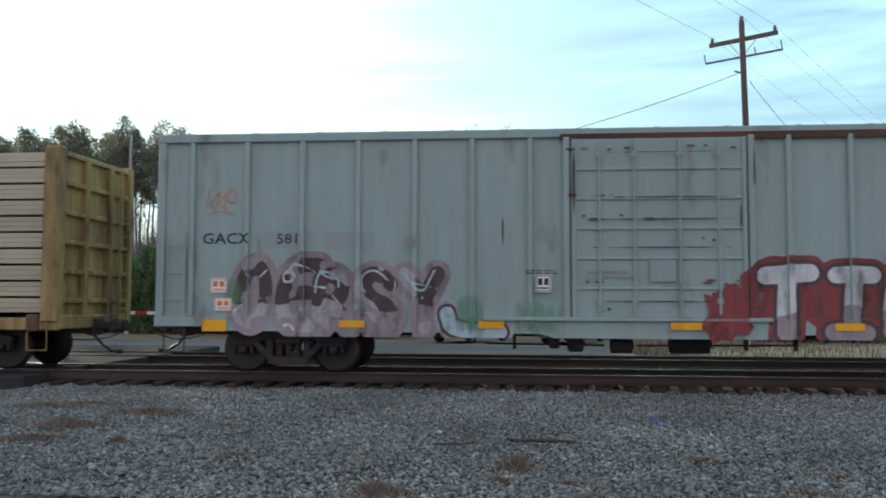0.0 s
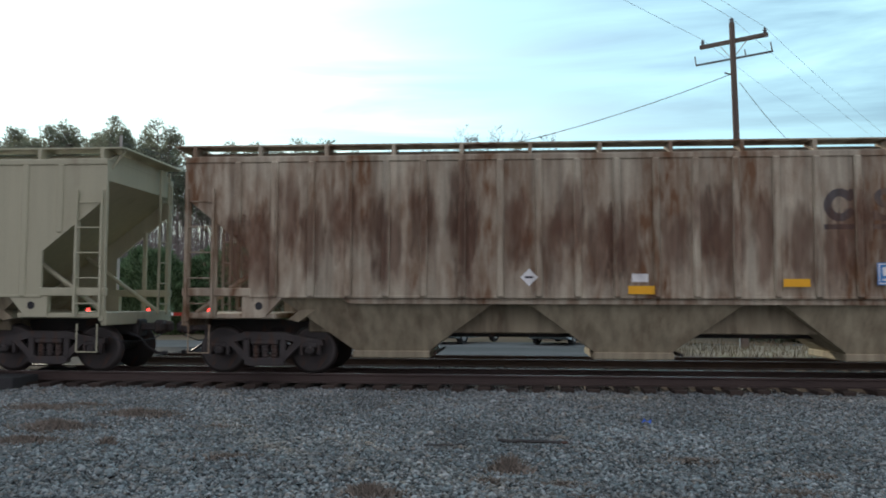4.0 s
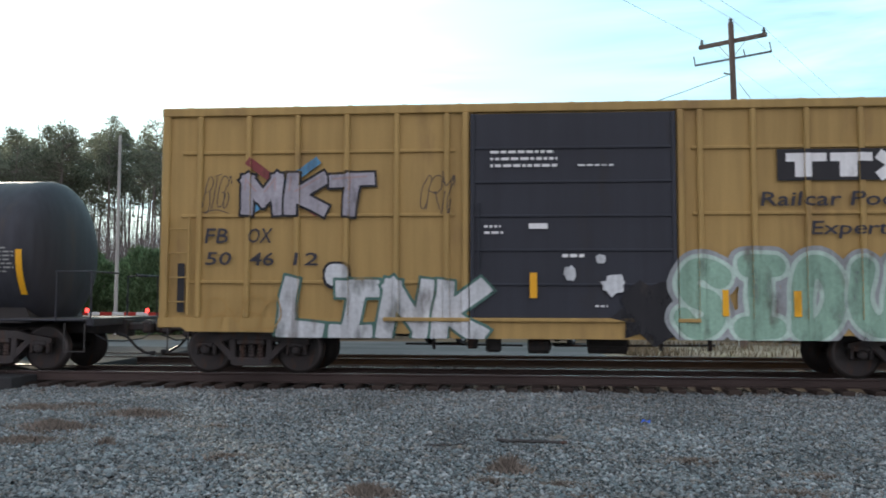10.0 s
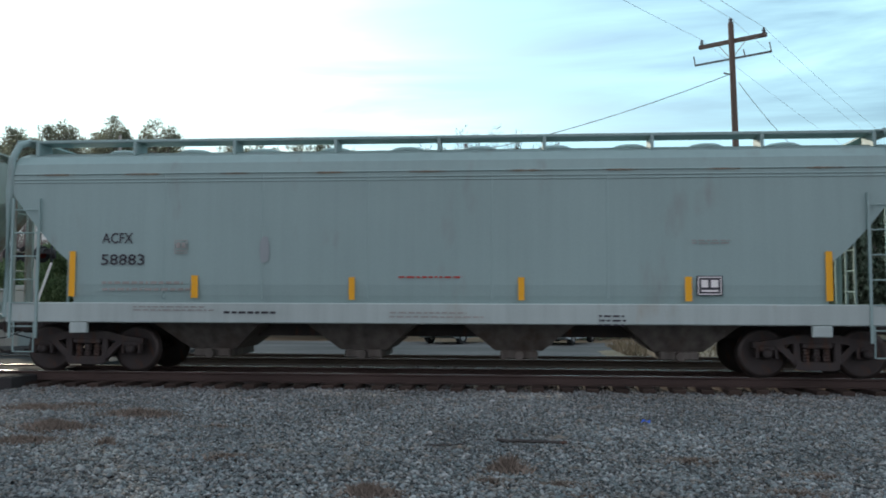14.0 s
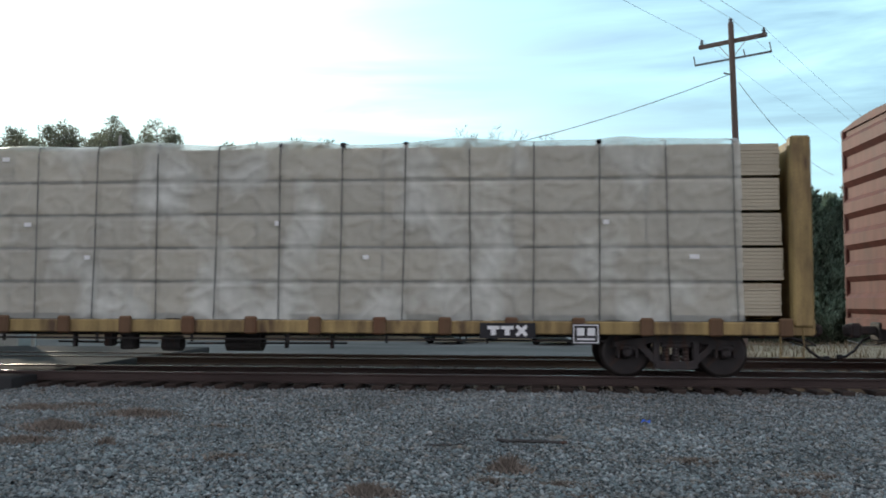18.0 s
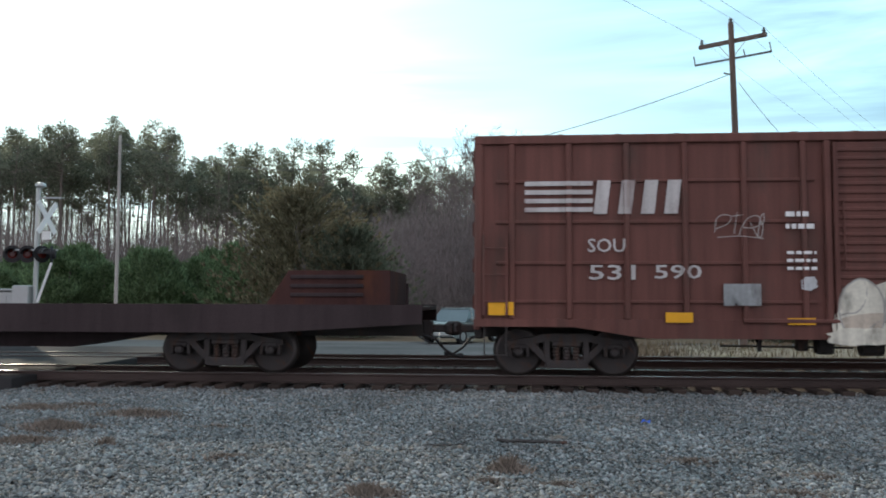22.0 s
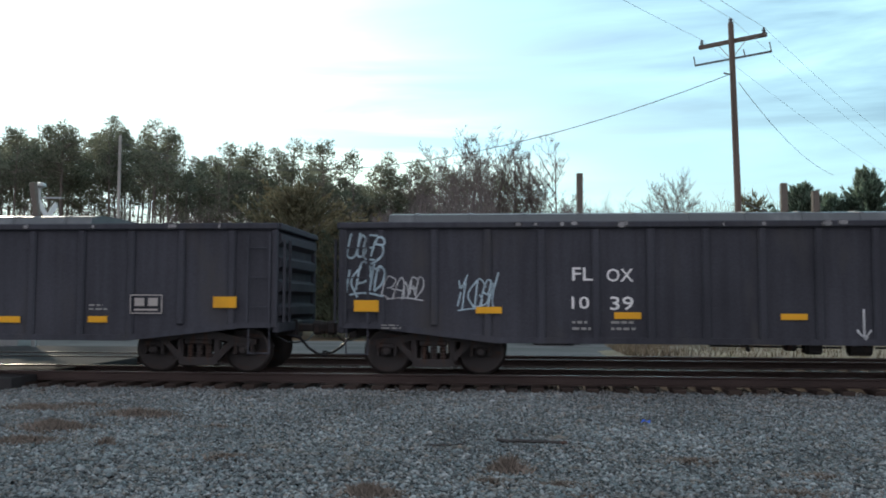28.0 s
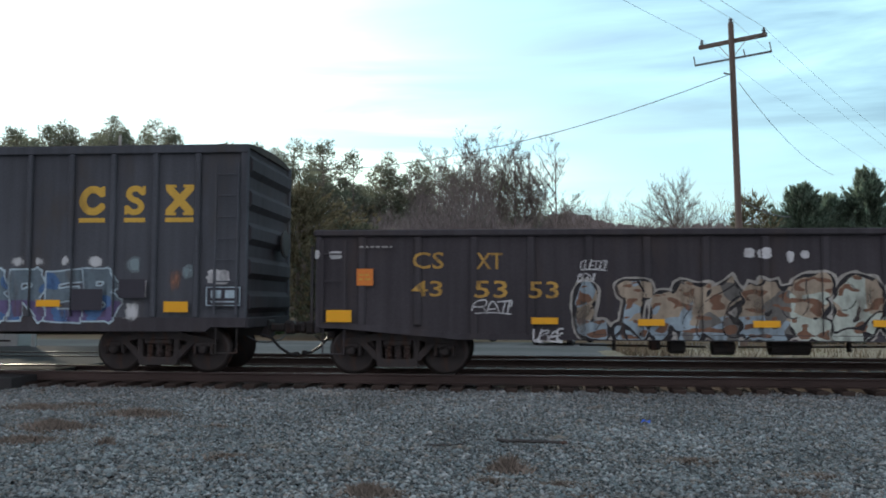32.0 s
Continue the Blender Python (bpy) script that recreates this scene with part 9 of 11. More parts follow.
def mark_2():
    pl = -1.59
    pane(2, M_BLACK, -6.18, 0.92, 3.25, 0.33, pl)
    mark(2, "TTZX", M_WHITE, -7.19, 0.92, 0.82, 0.17, pl)
    mark(2, "856", M_WHITE, -5.84, 0.91, 0.57, 0.17, pl)
    mark(2, "268", M_WHITE, -4.92, 0.91, 0.61, 0.17, pl)
    pane(2, M_BLACK, 6.19, 0.89, 1.08, 0.27, pl)
    for x, z, w, h in ((5.87, 0.89, 0.27, 0.19), (6.18, 0.89, 0.27, 0.19), (6.49, 0.90, 0.28, 0.19)):
        if x == 6.49:
            cross_bar(2, x, z, w, h, pl)
            continue
        pane(2, M_WHITE, x, z + h * 0.3, w, h * 0.35, pl - 0.003, "logo_bar")
        pane(2, M_WHITE, x, z - h * 0.12, w * 0.4, h * 0.7, pl - 0.003, "logo_bar")
    fr(2, 7.63, 0.84, 0.43, 0.36, M_WHITE, M_BLACK, pl)
    for k, (a, b, c, d) in {22: (-7.52, 0.88, 3.04, 0.33), 23: (-6.22, 0.87, 3.30, 0.33)}.items():
        pane(k, M_BLACK, a, b, c, d, pl)
    mark(22, "TTZX", M_WHITE, -8.53, 0.88, 0.84, 0.20, pl)
    mark(22, "864", M_WHITE, -7.33, 0.90, 0.59, 0.20, pl)
    mark(22, "737", M_WHITE, -6.22, 0.92, 0.57, 0.20, pl)
    mark(23, "TTZX", M_WHITE, -7.30, 0.87, 0.84, 0.21, pl)
    mark(23, "856", M_WHITE, -5.97, 0.88, 0.61, 0.22, pl)
    mark(23, "366", M_WHITE, -5.02, 0.88, 0.64, 0.22, pl)
    for k, cells in ((22, ((5.75, 0.87, 0.22, 0.18), (6.00, 0.87, 0.22, 0.18), (6.26, 0.87, 0.22, 0.18))),
                     (23, ((5.87, 0.89, 0.26, 0.21), (6.17, 0.89, 0.26, 0.21), (6.47, 0.89, 0.27, 0.21)))):
        x0, x1 = cells[0][0], cells[2][0]
        pane(k, M_BLACK, (x0 + x1) / 2, cells[1][1], x1 - x0 + 0.5, 0.28, pl)
        for x, z, w, h in cells:
            if x == x1:
                cross_bar(k, x, z, w, h, pl)
                continue
            pane(k, M_WHITE, x, z + h * 0.3, w, h * 0.35, pl - 0.003, "logo_bar")
            pane(k, M_WHITE, x, z - h * 0.12, w * 0.4, h * 0.7, pl - 0.003, "logo_bar")
    fr(22, 7.41, 0.82, 0.45, 0.33, M_WHITE, M_BLACK, pl)
    fr(23, 7.57, 0.83, 0.42, 0.34, M_WHITE, M_BLACK, pl)


def mark_tanks():
    k = 3
    mark(k, "GATX", M_WHITE, -5.78, 2.19, 0.80, 0.25)
    mark(k, "71334", M_WHITE, -4.70, 2.19, 0.87, 0.26)
    bars(k, 2, M_GREYTXT, -4.94, 1.83, 2.25, 0.24)
    for x, z, w, h in ((-7.05, 2.11, 0.17, 0.85), (-4.16, 2.29, 0.14, 0.46), (-1.95, 2.28, 0.14, 0.46), (1.11, 2.27, 0.14, 0.45), (3.89, 2.27, 0.14, 0.46), (7.06, 2.07, 0.13, 0.88)):
        strip(k, x, z, w, h)
    bars(k, 5, M_GREYTXT, 6.06, 2.39, 1.07, 0.50)
    bars(k, 1, M_GREYTXT, 6.08, 2.02, 0.78, 0.07)
    fr(k, 5.71, 1.69, 0.48, 0.30)
    placard(k, 6.50, 1.36, 0.20)
    bars(k, 4, M_GREYTXT, 1.10, 1.64, 0.97, 0.41)
    bars(k, 1, M_GREYTXT, 2.58, 1.79, 0.76, 0.12)
    bars(k, 3, M_GREYTXT, 4.47, 1.70, 0.96, 0.30)
    k = 10
    mark(k, "GATX", M_WHITE, -5.13, 1.98, 0.83, 0.23)
    mark(k, "9808", M_WHITE, -4.20, 1.98, 0.78, 0.23)
    bars(k, 2, M_GREYTXT, -4.52, 1.68, 2.03, 0.25)
    for x, z, w, h in ((-6.89, 1.95, 0.17, 0.84), (-3.67, 2.09, 0.14, 0.47), (-1.18, 2.08, 0.13, 0.46), (1.59, 2.08, 0.14, 0.47), (3.90, 2.09, 0.13, 0.44)):
        strip(k, x, z, w, h)
    strip(k, 6.62, 2.06, 0.14, 0.8)
    pane(k, M_UTLYELLOW, -2.70, 2.01, 0.78, 0.29)
    bars(k, 3, M_GREYTXT, -0.59, 1.77, 0.63, 0.21)
    bars(k, 4, M_GREYTXT, 2.64, 1.90, 0.90, 0.29)
    bars(k, 2, M_GREYTXT, -0.32, 1.40, 1.38, 0.15)
    fr(k, 4.60, 1.72, 0.43, 0.33)
    bars(k, 6, M_GREYTXT, 5.45, 2.32, 0.95, 0.48)
    part("valve_dome", Shape().lathe([(3.60, 0.25), (4.02, 0.25), (4.12, 0.20), (4.18, 0.10), (4.19, 0.01)], 18, "z", (-0.50, -0.60, 0)), G_EMERALD, CARS[10], "green valve dome")
    k = 13
    mark(k, "UTLX", M_UTLYELLOW, -3.58, 2.05, 0.76, 0.24)
    mark(k, "630905", M_UTLYELLOW, -2.53, 2.05, 1.16, 0.24)
    bars(k, 1, M_UTLYELLOW, -3.53, 2.27, 0.92, 0.10)
    bars(k, 2, M_GOLD, -3.18, 1.73, 1.48, 0.24)
    for x, z, w, h in ((-4.77, 2.00, 0.18, 0.84), (-1.81, 2.13, 0.14, 0.47), (-0.49, 2.13, 0.14, 0.48), (1.39, 2.12, 0.14, 0.49), (3.43, 2.14, 0.15, 0.54), (4.81, 1.94, 0.13, 0.87)):
        strip(k, x, z, w, h)
    pane(k, M_UTLYELLOW, -0.97, 2.10, 0.79, 0.42)
    bars(k, 2, M_GOLD, -0.96, 2.08, 0.63, 0.13)
    pane(k, M_WHITE, 0.95, 2.28, 0.49, 0.56, None, "warning_sign")
    pane(k, M_RED, 0.95, 2.52, 0.45, 0.08, None, "warning_sign")
    bars(k, 6, M_GOLD, 0.99, 1.64, 0.51, 0.47)
    bars(k, 1, M_UTLYELLOW, 2.43, 1.94, 1.82, 0.10)
    bars(k, 2, M_UTLYELLOW, 2.47, 1.71, 0.21, 0.26)
    bars(k, 2, M_GOLD, 3.50, 1.66, 0.51, 0.17)
    fr(k, 2.92, 1.69, 0.50, 0.34)
    bars(k, 7, M_GREYTXT, 4.16, 2.18, 1.07, 0.53)
    placard(k, 4.08, 1.47, 0.18)
    k = 14
    mark(k, "GAPX", M_WHITE, -4.30, 2.08, 0.59, 0.23)
    mark(k, "9030", M_WHITE, -3.56, 2.09, 0.56, 0.21)
    bars(k, 2, M_GREYTXT, -3.77, 1.82, 1.11, 0.22)
    for x, z, w, h in ((-5.56, 2.01, 0.15, 0.87), (-3.19, 2.21, 0.13, 0.47), (-1.58, 2.20, 0.12, 0.49), (1.11, 2.19, 0.14, 0.48), (3.48, 2.22, 0.15, 0.48), (5.55, 2.04, 0.16, 0.81)):
        strip(k, x, z, w, h)
    bars(k, 6, M_GREYTXT, 2.84, 2.40, 1.06, 0.57)
    mark(k, "CAUSTIC SODA", M_GREYTXT, 3.95, 2.58, 1.10, 0.15)
    bars(k, 1, M_GREYTXT, 4.76, 2.39, 0.45, 0.09)
    pane(k, M_UTLYELLOW, 2.97, 1.81, 0.79, 0.31)
    bars(k, 2, M_DARKTXT, 2.98, 1.81, 0.60, 0.15)
    fr(k, 4.13, 1.80, 0.51, 0.33)
    placard(k, 3.78, 1.37, 0.16)
    for i, (w, dx) in enumerate(((0.10, 0.0), (0.06, 0.12), (0.05, -0.10))):
        x, z = 0.69, 2.35
        part("spill_streak", Shape().lathe([(x + dx - w, 1.471), (x + dx - w * 0.9, 1.478 + 0.002 * i), (x + dx + w * 0.9, 1.478 + 0.002 * i), (x + dx + w, 1.471)], 56, "x", (0, 0, 2.29)), (M_GREYTXT, M_WHITE, M_GREYTXT)[i], CARS[14], "white dried spill")
    for i, (x, z, w, h) in enumerate(((-3.33, 3.31, 1.54, 0.27), (-3.25, 3.18, 0.57, 0.23))):
        splash(k, M_RUSTBLOB, 30 + i, x, min(z, 3.46), w, 0.16, 0.35)


def mark_hoppers():
    k = 4
    for words, r in (("CS", (-5.93, 2.82, 0.40, 0.22)), ("XT", (-5.15, 2.82, 0.37, 0.23)), ("25", (-5.90, 2.36, 0.34, 0.21)), ("00", (-5.14, 2.36, 0.38, 0.21)), ("47", (-4.33, 2.36, 0.33, 0.21))):
        mark(k, words, M_DARKTXT, *r)
    for r in ((-5.90, 1.93, 0.24, 0.21), (-5.09, 1.92, 0.28, 0.21), (-6.46, 1.76, 0.18, 0.08), (-0.91, 1.89, 0.25, 0.12), (0.92, 1.84, 0.20, 0.11), (5.13, 1.88, 0.24, 0.15)):
        bars(k, 2, M_GREYTXT, *r)
    fr(k, -3.50, 2.58, 0.23, 0.25, M_GREYTXT)
    for r in ((-6.80, 2.14, 0.11, 0.89), (-4.11, 1.91, 0.11, 0.44), (-1.55, 1.91, 0.10, 0.44), (1.22, 1.90, 0.11, 0.45), (6.79, 2.15, 0.11, 0.90), (3.73, 1.94, 0.10, 0.44)):
        strip(k, *r, None, M_STRIPDULL)
    logo(k, tuple((q[0], w) for q, w in (((3.46, 3.13), 0.50), ((4.30, 3.13), 0.40), ((5.11, 3.12), 0.52))), 3.08, 0.58, M_DARKTXT)
    fr(k, 4.33, 1.93, 0.39, 0.22, M_WHITE, M_DARKTXT)
    k = 7
    for words, r in (("CS", (-5.91, 2.83, 0.37, 0.22)), ("XT", (-5.10, 2.83, 0.38, 0.23)), ("26", (-5.91, 2.40, 0.34, 0.21)), ("07", (-5.09, 2.40, 0.37, 0.21)), ("12", (-4.28, 2.40, 0.28, 0.21))):
        mark(k, words, M_DARKTXT, *r)
    for r in ((-5.94, 1.86, 0.27, 0.23), (-5.10, 1.87, 0.37, 0.21), (-6.49, 1.75, 0.31, 0.09), (0.95, 1.85, 0.25, 0.11), (-0.97, 1.90, 0.29, 0.15), (5.15, 1.84, 0.37, 0.13), (6.57, 1.75, 0.27, 0.08)):
        bars(k, 2, M_GREYTXT, *r)
    fr(k, -3.44, 2.64, 0.23, 0.23, M_GREYTXT)
    for r in ((-6.80, 2.12, 0.13, 0.86), (-3.71, 1.88, 0.14, 0.41), (-1.45, 1.88, 0.14, 0.41), (-1.55, 1.93, 0.12, 0.48), (1.53, 1.88, 0.13, 0.48), (3.75, 1.94, 0.10, 0.45), (6.80, 2.13, 0.12, 0.87)):
        strip(k, *r, None, M_STRIPDULL)
    logo(k, tuple((q[0], w) for q, w in (((3.49, 3.11), 0.50), ((4.29, 3.10), 0.40), ((5.10, 3.10), 0.53))), 3.09, 0.60, M_DARKTXT)
    fr(k, 4.35, 1.87, 0.46, 0.30, M_WHITE, M_DARKTXT)
    k = 5
    logo(k, tuple((q[0], w) for q, w in (((3.54, 3.18), 0.52), ((4.33, 3.17), 0.42), ((5.13, 3.17), 0.54))), 3.13, 0.60, M_FADELOGO)
    for r in ((6.67, 1.86, 0.49, 0.23), (5.19, 1.58, 0.45, 0.14), (0.06, 1.61, 0.47, 0.15), (2.76, 1.74, 0.46, 0.14)):
        strip(k, *r)
    fr(k, 4.39, 1.90, 0.47, 0.36, M_WHITE, M_BLUE)
    pane(k, M_WHITE, 7.05, 1.29, 0.31, 0.25, -1.545)
    pane(k, M_WHITE, 0.05, 1.83, 0.29, 0.15)
    placard(k, -1.94, 1.84, 0.16)
    rnd = random.Random(15)
    for i in range(30):
        x = -8 + 16.4 * (i + rnd.random()) / 30
        splash(k, M_RUSTWASH, 200 + i, x, rnd.uniform(2.3, 3.0), rnd.uniform(0.5, 1.0), rnd.uniform(1.6, 2.6), 0.2, 16, "rust_streak")
    k = 6
    scrawl(k, G_GREEN, 21, 4, -7.49, 3.38, 0.75, 0.96, 0.025)
    scrawl(k, G_BLACK, 22, 4, -7.47, 3.58, 0.53, 0.66, 0.02)
    for x in (-6.2, -3.6, -0.8, 2.1, 4.6):
        strip(k, x, 1.9, 0.10, 0.44, None, M_STRIPDULL)
    logo(k, ((2.0, 0.5), (2.8, 0.4), (3.6, 0.53)), 3.09, 0.60, M_DARKTXT)
    k = 11
    for words, r in (("MBKX", (-3.87, 2.57, 0.86, 0.23)), ("101268", (-3.80, 2.13, 0.99, 0.21))):
        pane(k, M_PALEPATCH, r[0], r[1], r[2] * 1.06, r[3] * 1.25)
        mark(k, words, M_NAVY, *r)
    for r in ((-4.41, 2.15, 0.18, 0.93), (4.41, 2.07, 0.14, 0.89), (-1.86, 1.82, 0.12, 0.47), (1.88, 1.82, 0.12, 0.47), (0.03, 1.82, 0.14, 0.47)):
        strip(k, *r, None, M_STRIPDULL)
    fr(k, -2.68, 2.33, 0.28, 0.27, M_GREYTXT)
    fr(k, 2.88, 1.76, 0.43, 0.30, M_DARKTXT, M_WHITE)
    bars(k, 2, M_WHITE, 2.35, 1.66, 0.23, 0.12)
    bars(k, 2, M_GOLD, 3.85, 1.85, 0.71, 0.20)
    bars(k, 2, M_GOLD, -3.81, 1.81, 0.81, 0.19)
    bars(k, 1, M_GREYTXT, -1.34, 1.87, 0.36, 0.07)
    rnd = random.Random(19)
    for i in range(64):
        x = rnd.choice((rnd.gauss(-0.3, 0.8), rnd.gauss(-0.3, 0.35), rnd.gauss(2.0, 0.45), rnd.gauss(-1.6, 0.5), rnd.gauss(-4.2, 0.25), rnd.gauss(4.1, 0.2)))
        top = 1.45 + rnd.uniform(0.3, 1.05) + (0.45 if abs(x + 0.3) < 0.3 else 0.0)
        splash(k, M_GRAINRUST, 300 + i, x, (1.40 + top) / 2, rnd.uniform(0.06, 0.26), top - 1.40, 0.25, 12, "rust_streak")
    k = 16
    mark(k, "DAKX", M_DARKTXT, -6.02, 2.69, 0.86, 0.22)
    mark(k, "252474", M_DARKTXT, -5.82, 2.22, 1.18, 0.21)
    fr(k, -4.59, 2.47, 0.23, 0.25, M_GREYTXT)
    bars(k, 5, M_GREYTXT, 5.67, 2.25, 1.28, 0.43)
    bars(k, 1, M_RED, 0.03, 1.85, 1.90, 0.09)
    bars(k, 2, M_RED, 0.04, 1.60, 1.21, 0.11)
    bars(k, 2, M_GREYTXT, 2.35, 1.63, 1.32, 0.19)
    bars(k, 2, M_GREYTXT, -5.84, 1.70, 1.07, 0.18)
    fr(k, 5.41, 1.72, 0.48, 0.31, M_WHITE, M_DARKTXT)
    for r in ((-3.85, 1.01, 0.66, 0.17), (-1.27, 1.00, 0.46, 0.19), (1.40, 0.97, 0.45, 0.14), (3.91, 0.96, 0.47, 0.14), (7.11, 0.98, 0.90, 0.17), (-6.80, 1.08, 0.45, 0.24)):
        strip(k, *r, -1.604, M_STRIPFADE)
    bars(k, 1, M_DARKTXT, -3.20, 1.13, 1.48, 0.12, -1.606)
    bars(k, 2, M_GREYTXT, 0.22, 1.11, 1.54, 0.16, -1.604)
    scrawl(k, M_GREYTXT, 31, 5, -4.56, 1.73, 1.50, 0.55, 0.03)
    scrawl(k, M_PATCH, 32, 4, -3.24, 1.71, 0.71, 0.49, 0.04)
    scrawl(k, M_PATCH, 33, 5, 6.45, 1.64, 0.99, 0.42, 0.05)
    k = 17
    mark(k, "ACFX", M_DARKTXT, -6.10, 2.58, 0.61, 0.20)
    mark(k, "58883", M_DARKTXT, -5.99, 2.17, 0.85, 0.21)
    fr(k, -4.85, 2.41, 0.25, 0.26, M_GREYTXT)
    for r in ((-6.97, 1.90, 0.12, 0.86), (-4.57, 1.66, 0.13, 0.42), (-1.58, 1.63, 0.11, 0.42), (1.54, 1.63, 0.11, 0.42), (4.52, 1.63, 0.12, 0.44), (6.96, 1.86, 0.12, 0.88)):
        strip(k, *r)
    fr(k, 4.89, 1.69, 0.41, 0.32, M_WHITE, M_DARKTXT)
    bars(k, 2, M_GREYTXT, -5.53, 1.67, 1.71, 0.25)
    bars(k, 1, M_RED, -0.04, 1.84, 1.35, 0.08)
    bars(k, 2, M_GREYTXT, 4.93, 2.48, 0.67, 0.10)
    splash(k, M_PATCH, 41, -3.24, 2.35, 0.19, 0.51, 0.1)
    bars(k, 1, M_DARKTXT, -3.47, 1.18, 1.05, 0.10, -1.606)
    bars(k, 2, M_GREYTXT, -4.96, 1.25, 1.57, 0.12, -1.604)
    bars(k, 2, M_GREYTXT, -0.01, 1.15, 1.72, 0.15, -1.604)
    bars(k, 3, M_DARKTXT, 3.17, 1.06, 0.48, 0.24, -1.604)
    for i in range(9):
        splash(k, M_GRAINRUST, 330 + i, -7.4 + i * 1.8, 3.80, 0.9, 0.06, 0.5, 14, "rust_streak")
    k = 18
    fr(k, 5.86, 1.85, 0.48, 0.34, M_WHITE)
    strip(k, 7.09, 1.87, 0.13, 0.89, None, M_GRAINRUST)
    strip(k, 4.70, 1.64, 0.11, 0.40, None, M_GRAINRUST)
    rnd = random.Random(6)
    for i in range(24):
        x = 7.3 - i * 0.62 + rnd.uniform(-0.2, 0.2)
        h = rnd.uniform(0.5, 1.35) if i % 4 else rnd.uniform(0.2, 0.5)
        splash(k, M_ROOFRUST, 350 + i, x, 3.85 - h * 0.55, rnd.uniform(0.9, 1.6), h * 1.7, 0.42, 22, "rust_streak")


M_GRAINRUST = material("orange_rust_stain", (0.30, 0.17, 0.08), 0.8, 0, 0.3, (3, 3, 1), 25, 0.1, (0.22, 0.11, 0.055), 0.4, 0.25, ragged=0.42)


def mark_boxes():
    k = 8
    splash(k, M_TEALPATCH, 51, 6.67, 1.35, 2.14, 1.25, 0.12)
    fr(k, 6.69, 1.50, 0.47, 0.31, M_WHITE, M_DARKTXT)
    strip(k, 6.69, 1.11, 0.46, 0.22)
    strip(k, 7.46, 0.97, 0.42, 0.24, -1.575, M_ORANGE)
    for r in ((-1.80, 0.71, 0.59, 0.15), (1.16, 0.71, 0.54, 0.16), (5.09, 0.72, 0.52, 0.18)):
        strip(k, *r, -1.57)
    piece(k, "SERX", G_GHOST, M_REDBOX, None, 53, 4.13, 1.25, 2.85, 1.16, None, 0.1, worn=0.25)
    fr(k, 5.60, 1.94, 0.40, 0.31, M_FADE2)
    mark(k, "PDRR", M_WHITE, -6.63, 1.91, 0.68, 0.24)
    mark(k, "1114", M_WHITE, -5.77, 1.92, 0.41, 0.24)
    for r in ((-6.60, 1.52, 0.69, 0.33), (-5.66, 1.52, 0.71, 0.33)):
        pane(k, M_DARKTXT, *r)
        bars(k, 2, M_FADE2, r[0], r[1], r[2] * 0.8, r[3] * 0.6)
    strip(k, -7.33, 0.97, 0.45, 0.25, -1.575, M_ORANGE)
    strip(k, -6.64, 1.10, 0.48, 0.22)
    piece(k, "A", G_DEEPBLUE, G_BLACK, G_STEEL, 55, -4.71, 1.45, 0.74, 0.95, None, 0.1, body=0.4, rim=0.03, halo=G_SLATE)
    splash(k, M_TANPATCH, 56, -3.89, 1.64, 0.60, 0.59, 0.1)
    splash(k, G_MISTBLUE, 57, -3.92, 0.99, 0.55, 0.60, 0.3)
    splash(k, G_MISTBLUE, 58, -3.00, 1.10, 0.69, 0.50, 0.3)
    splash(k, G_GHOST, 59, -5.55, 1.03, 0.61, 0.61, 0.35)
    for i, r in enumerate(((-4.30, 0.73, 1.00, 0.22), (-3.06, 0.73, 0.69, 0.20), (-2.16, 0.73, 0.53, 0.20))):
        splash(k, (G_MISTBLUE, G_SLATE, G_MISTBLUE)[i], 60 + i, *r, 0.3, 18, "paint_splash", -1.568)
    for i in range(12):
        rnd = random.Random(400 + i)
        splash(k, M_GRIMEBLOB, 410 + i, rnd.uniform(-2.6, 2.4), rnd.uniform(1.3, 3.4), rnd.uniform(0.2, 0.6), rnd.uniform(0.3, 1.2), 0.5, 16, "grime_stain")
    k = 9
    piece(k, "PECX", G_CREAM, G_BLACK, G_WHITE, 65, 4.28, 1.32, 3.75, 1.55, None, 0.12, square=True, body=0.42, rim=0.035, low=G_FADE, halo=G_BLACK, block=G_SLATE, veins=G_ASH, patches=(G_STEEL, G_PUTTY))
    piece(k, "SMT", G_CREAM, G_BLACK, G_WHITE, 66, -3.95, 1.46, 3.25, 1.66, None, -0.06, body=0.48, rim=0.03, low=G_FADE, halo=G_PALEBLUE, square=True, veins=G_ASH, patches=(M_REDBOX,))
    piece(k, "NM", G_FADE, G_BLACK, None, 67, -1.78, 1.72, 1.45, 0.95, None, 0.1, square=True, body=0.42, rim=0.02, halo=G_CREAM)
    scrawl(k, G_WHITE, 68, 5, -0.84, 1.72, 0.89, 0.47, 0.05)
    for i, r in enumerate(((-4.80, 0.75, 1.85, 0.24), (-3.02, 0.74, 1.70, 0.25), (-1.44, 0.73, 1.47, 0.21), (3.16, 0.73, 1.60, 0.22), (5.28, 0.75, 1.85, 0.24))):
        splash(k, G_CREAM if i % 2 else G_PALEBLUE, 70 + i, *r, 0.3, 22, "paint_splash", -1.568)
    for r in ((-4.17, 0.75, 0.49, 0.21), (-2.59, 0.74, 0.32, 0.17), (1.15, 0.69, 0.47, 0.13), (4.13, 0.68, 0.44, 0.14)):
        strip(k, *r, -1.575)
    strip(k, -6.73, 0.88, 0.53, 0.24, -1.575)
    strip(k, 6.85, 0.84, 0.45, 0.20, -1.575)
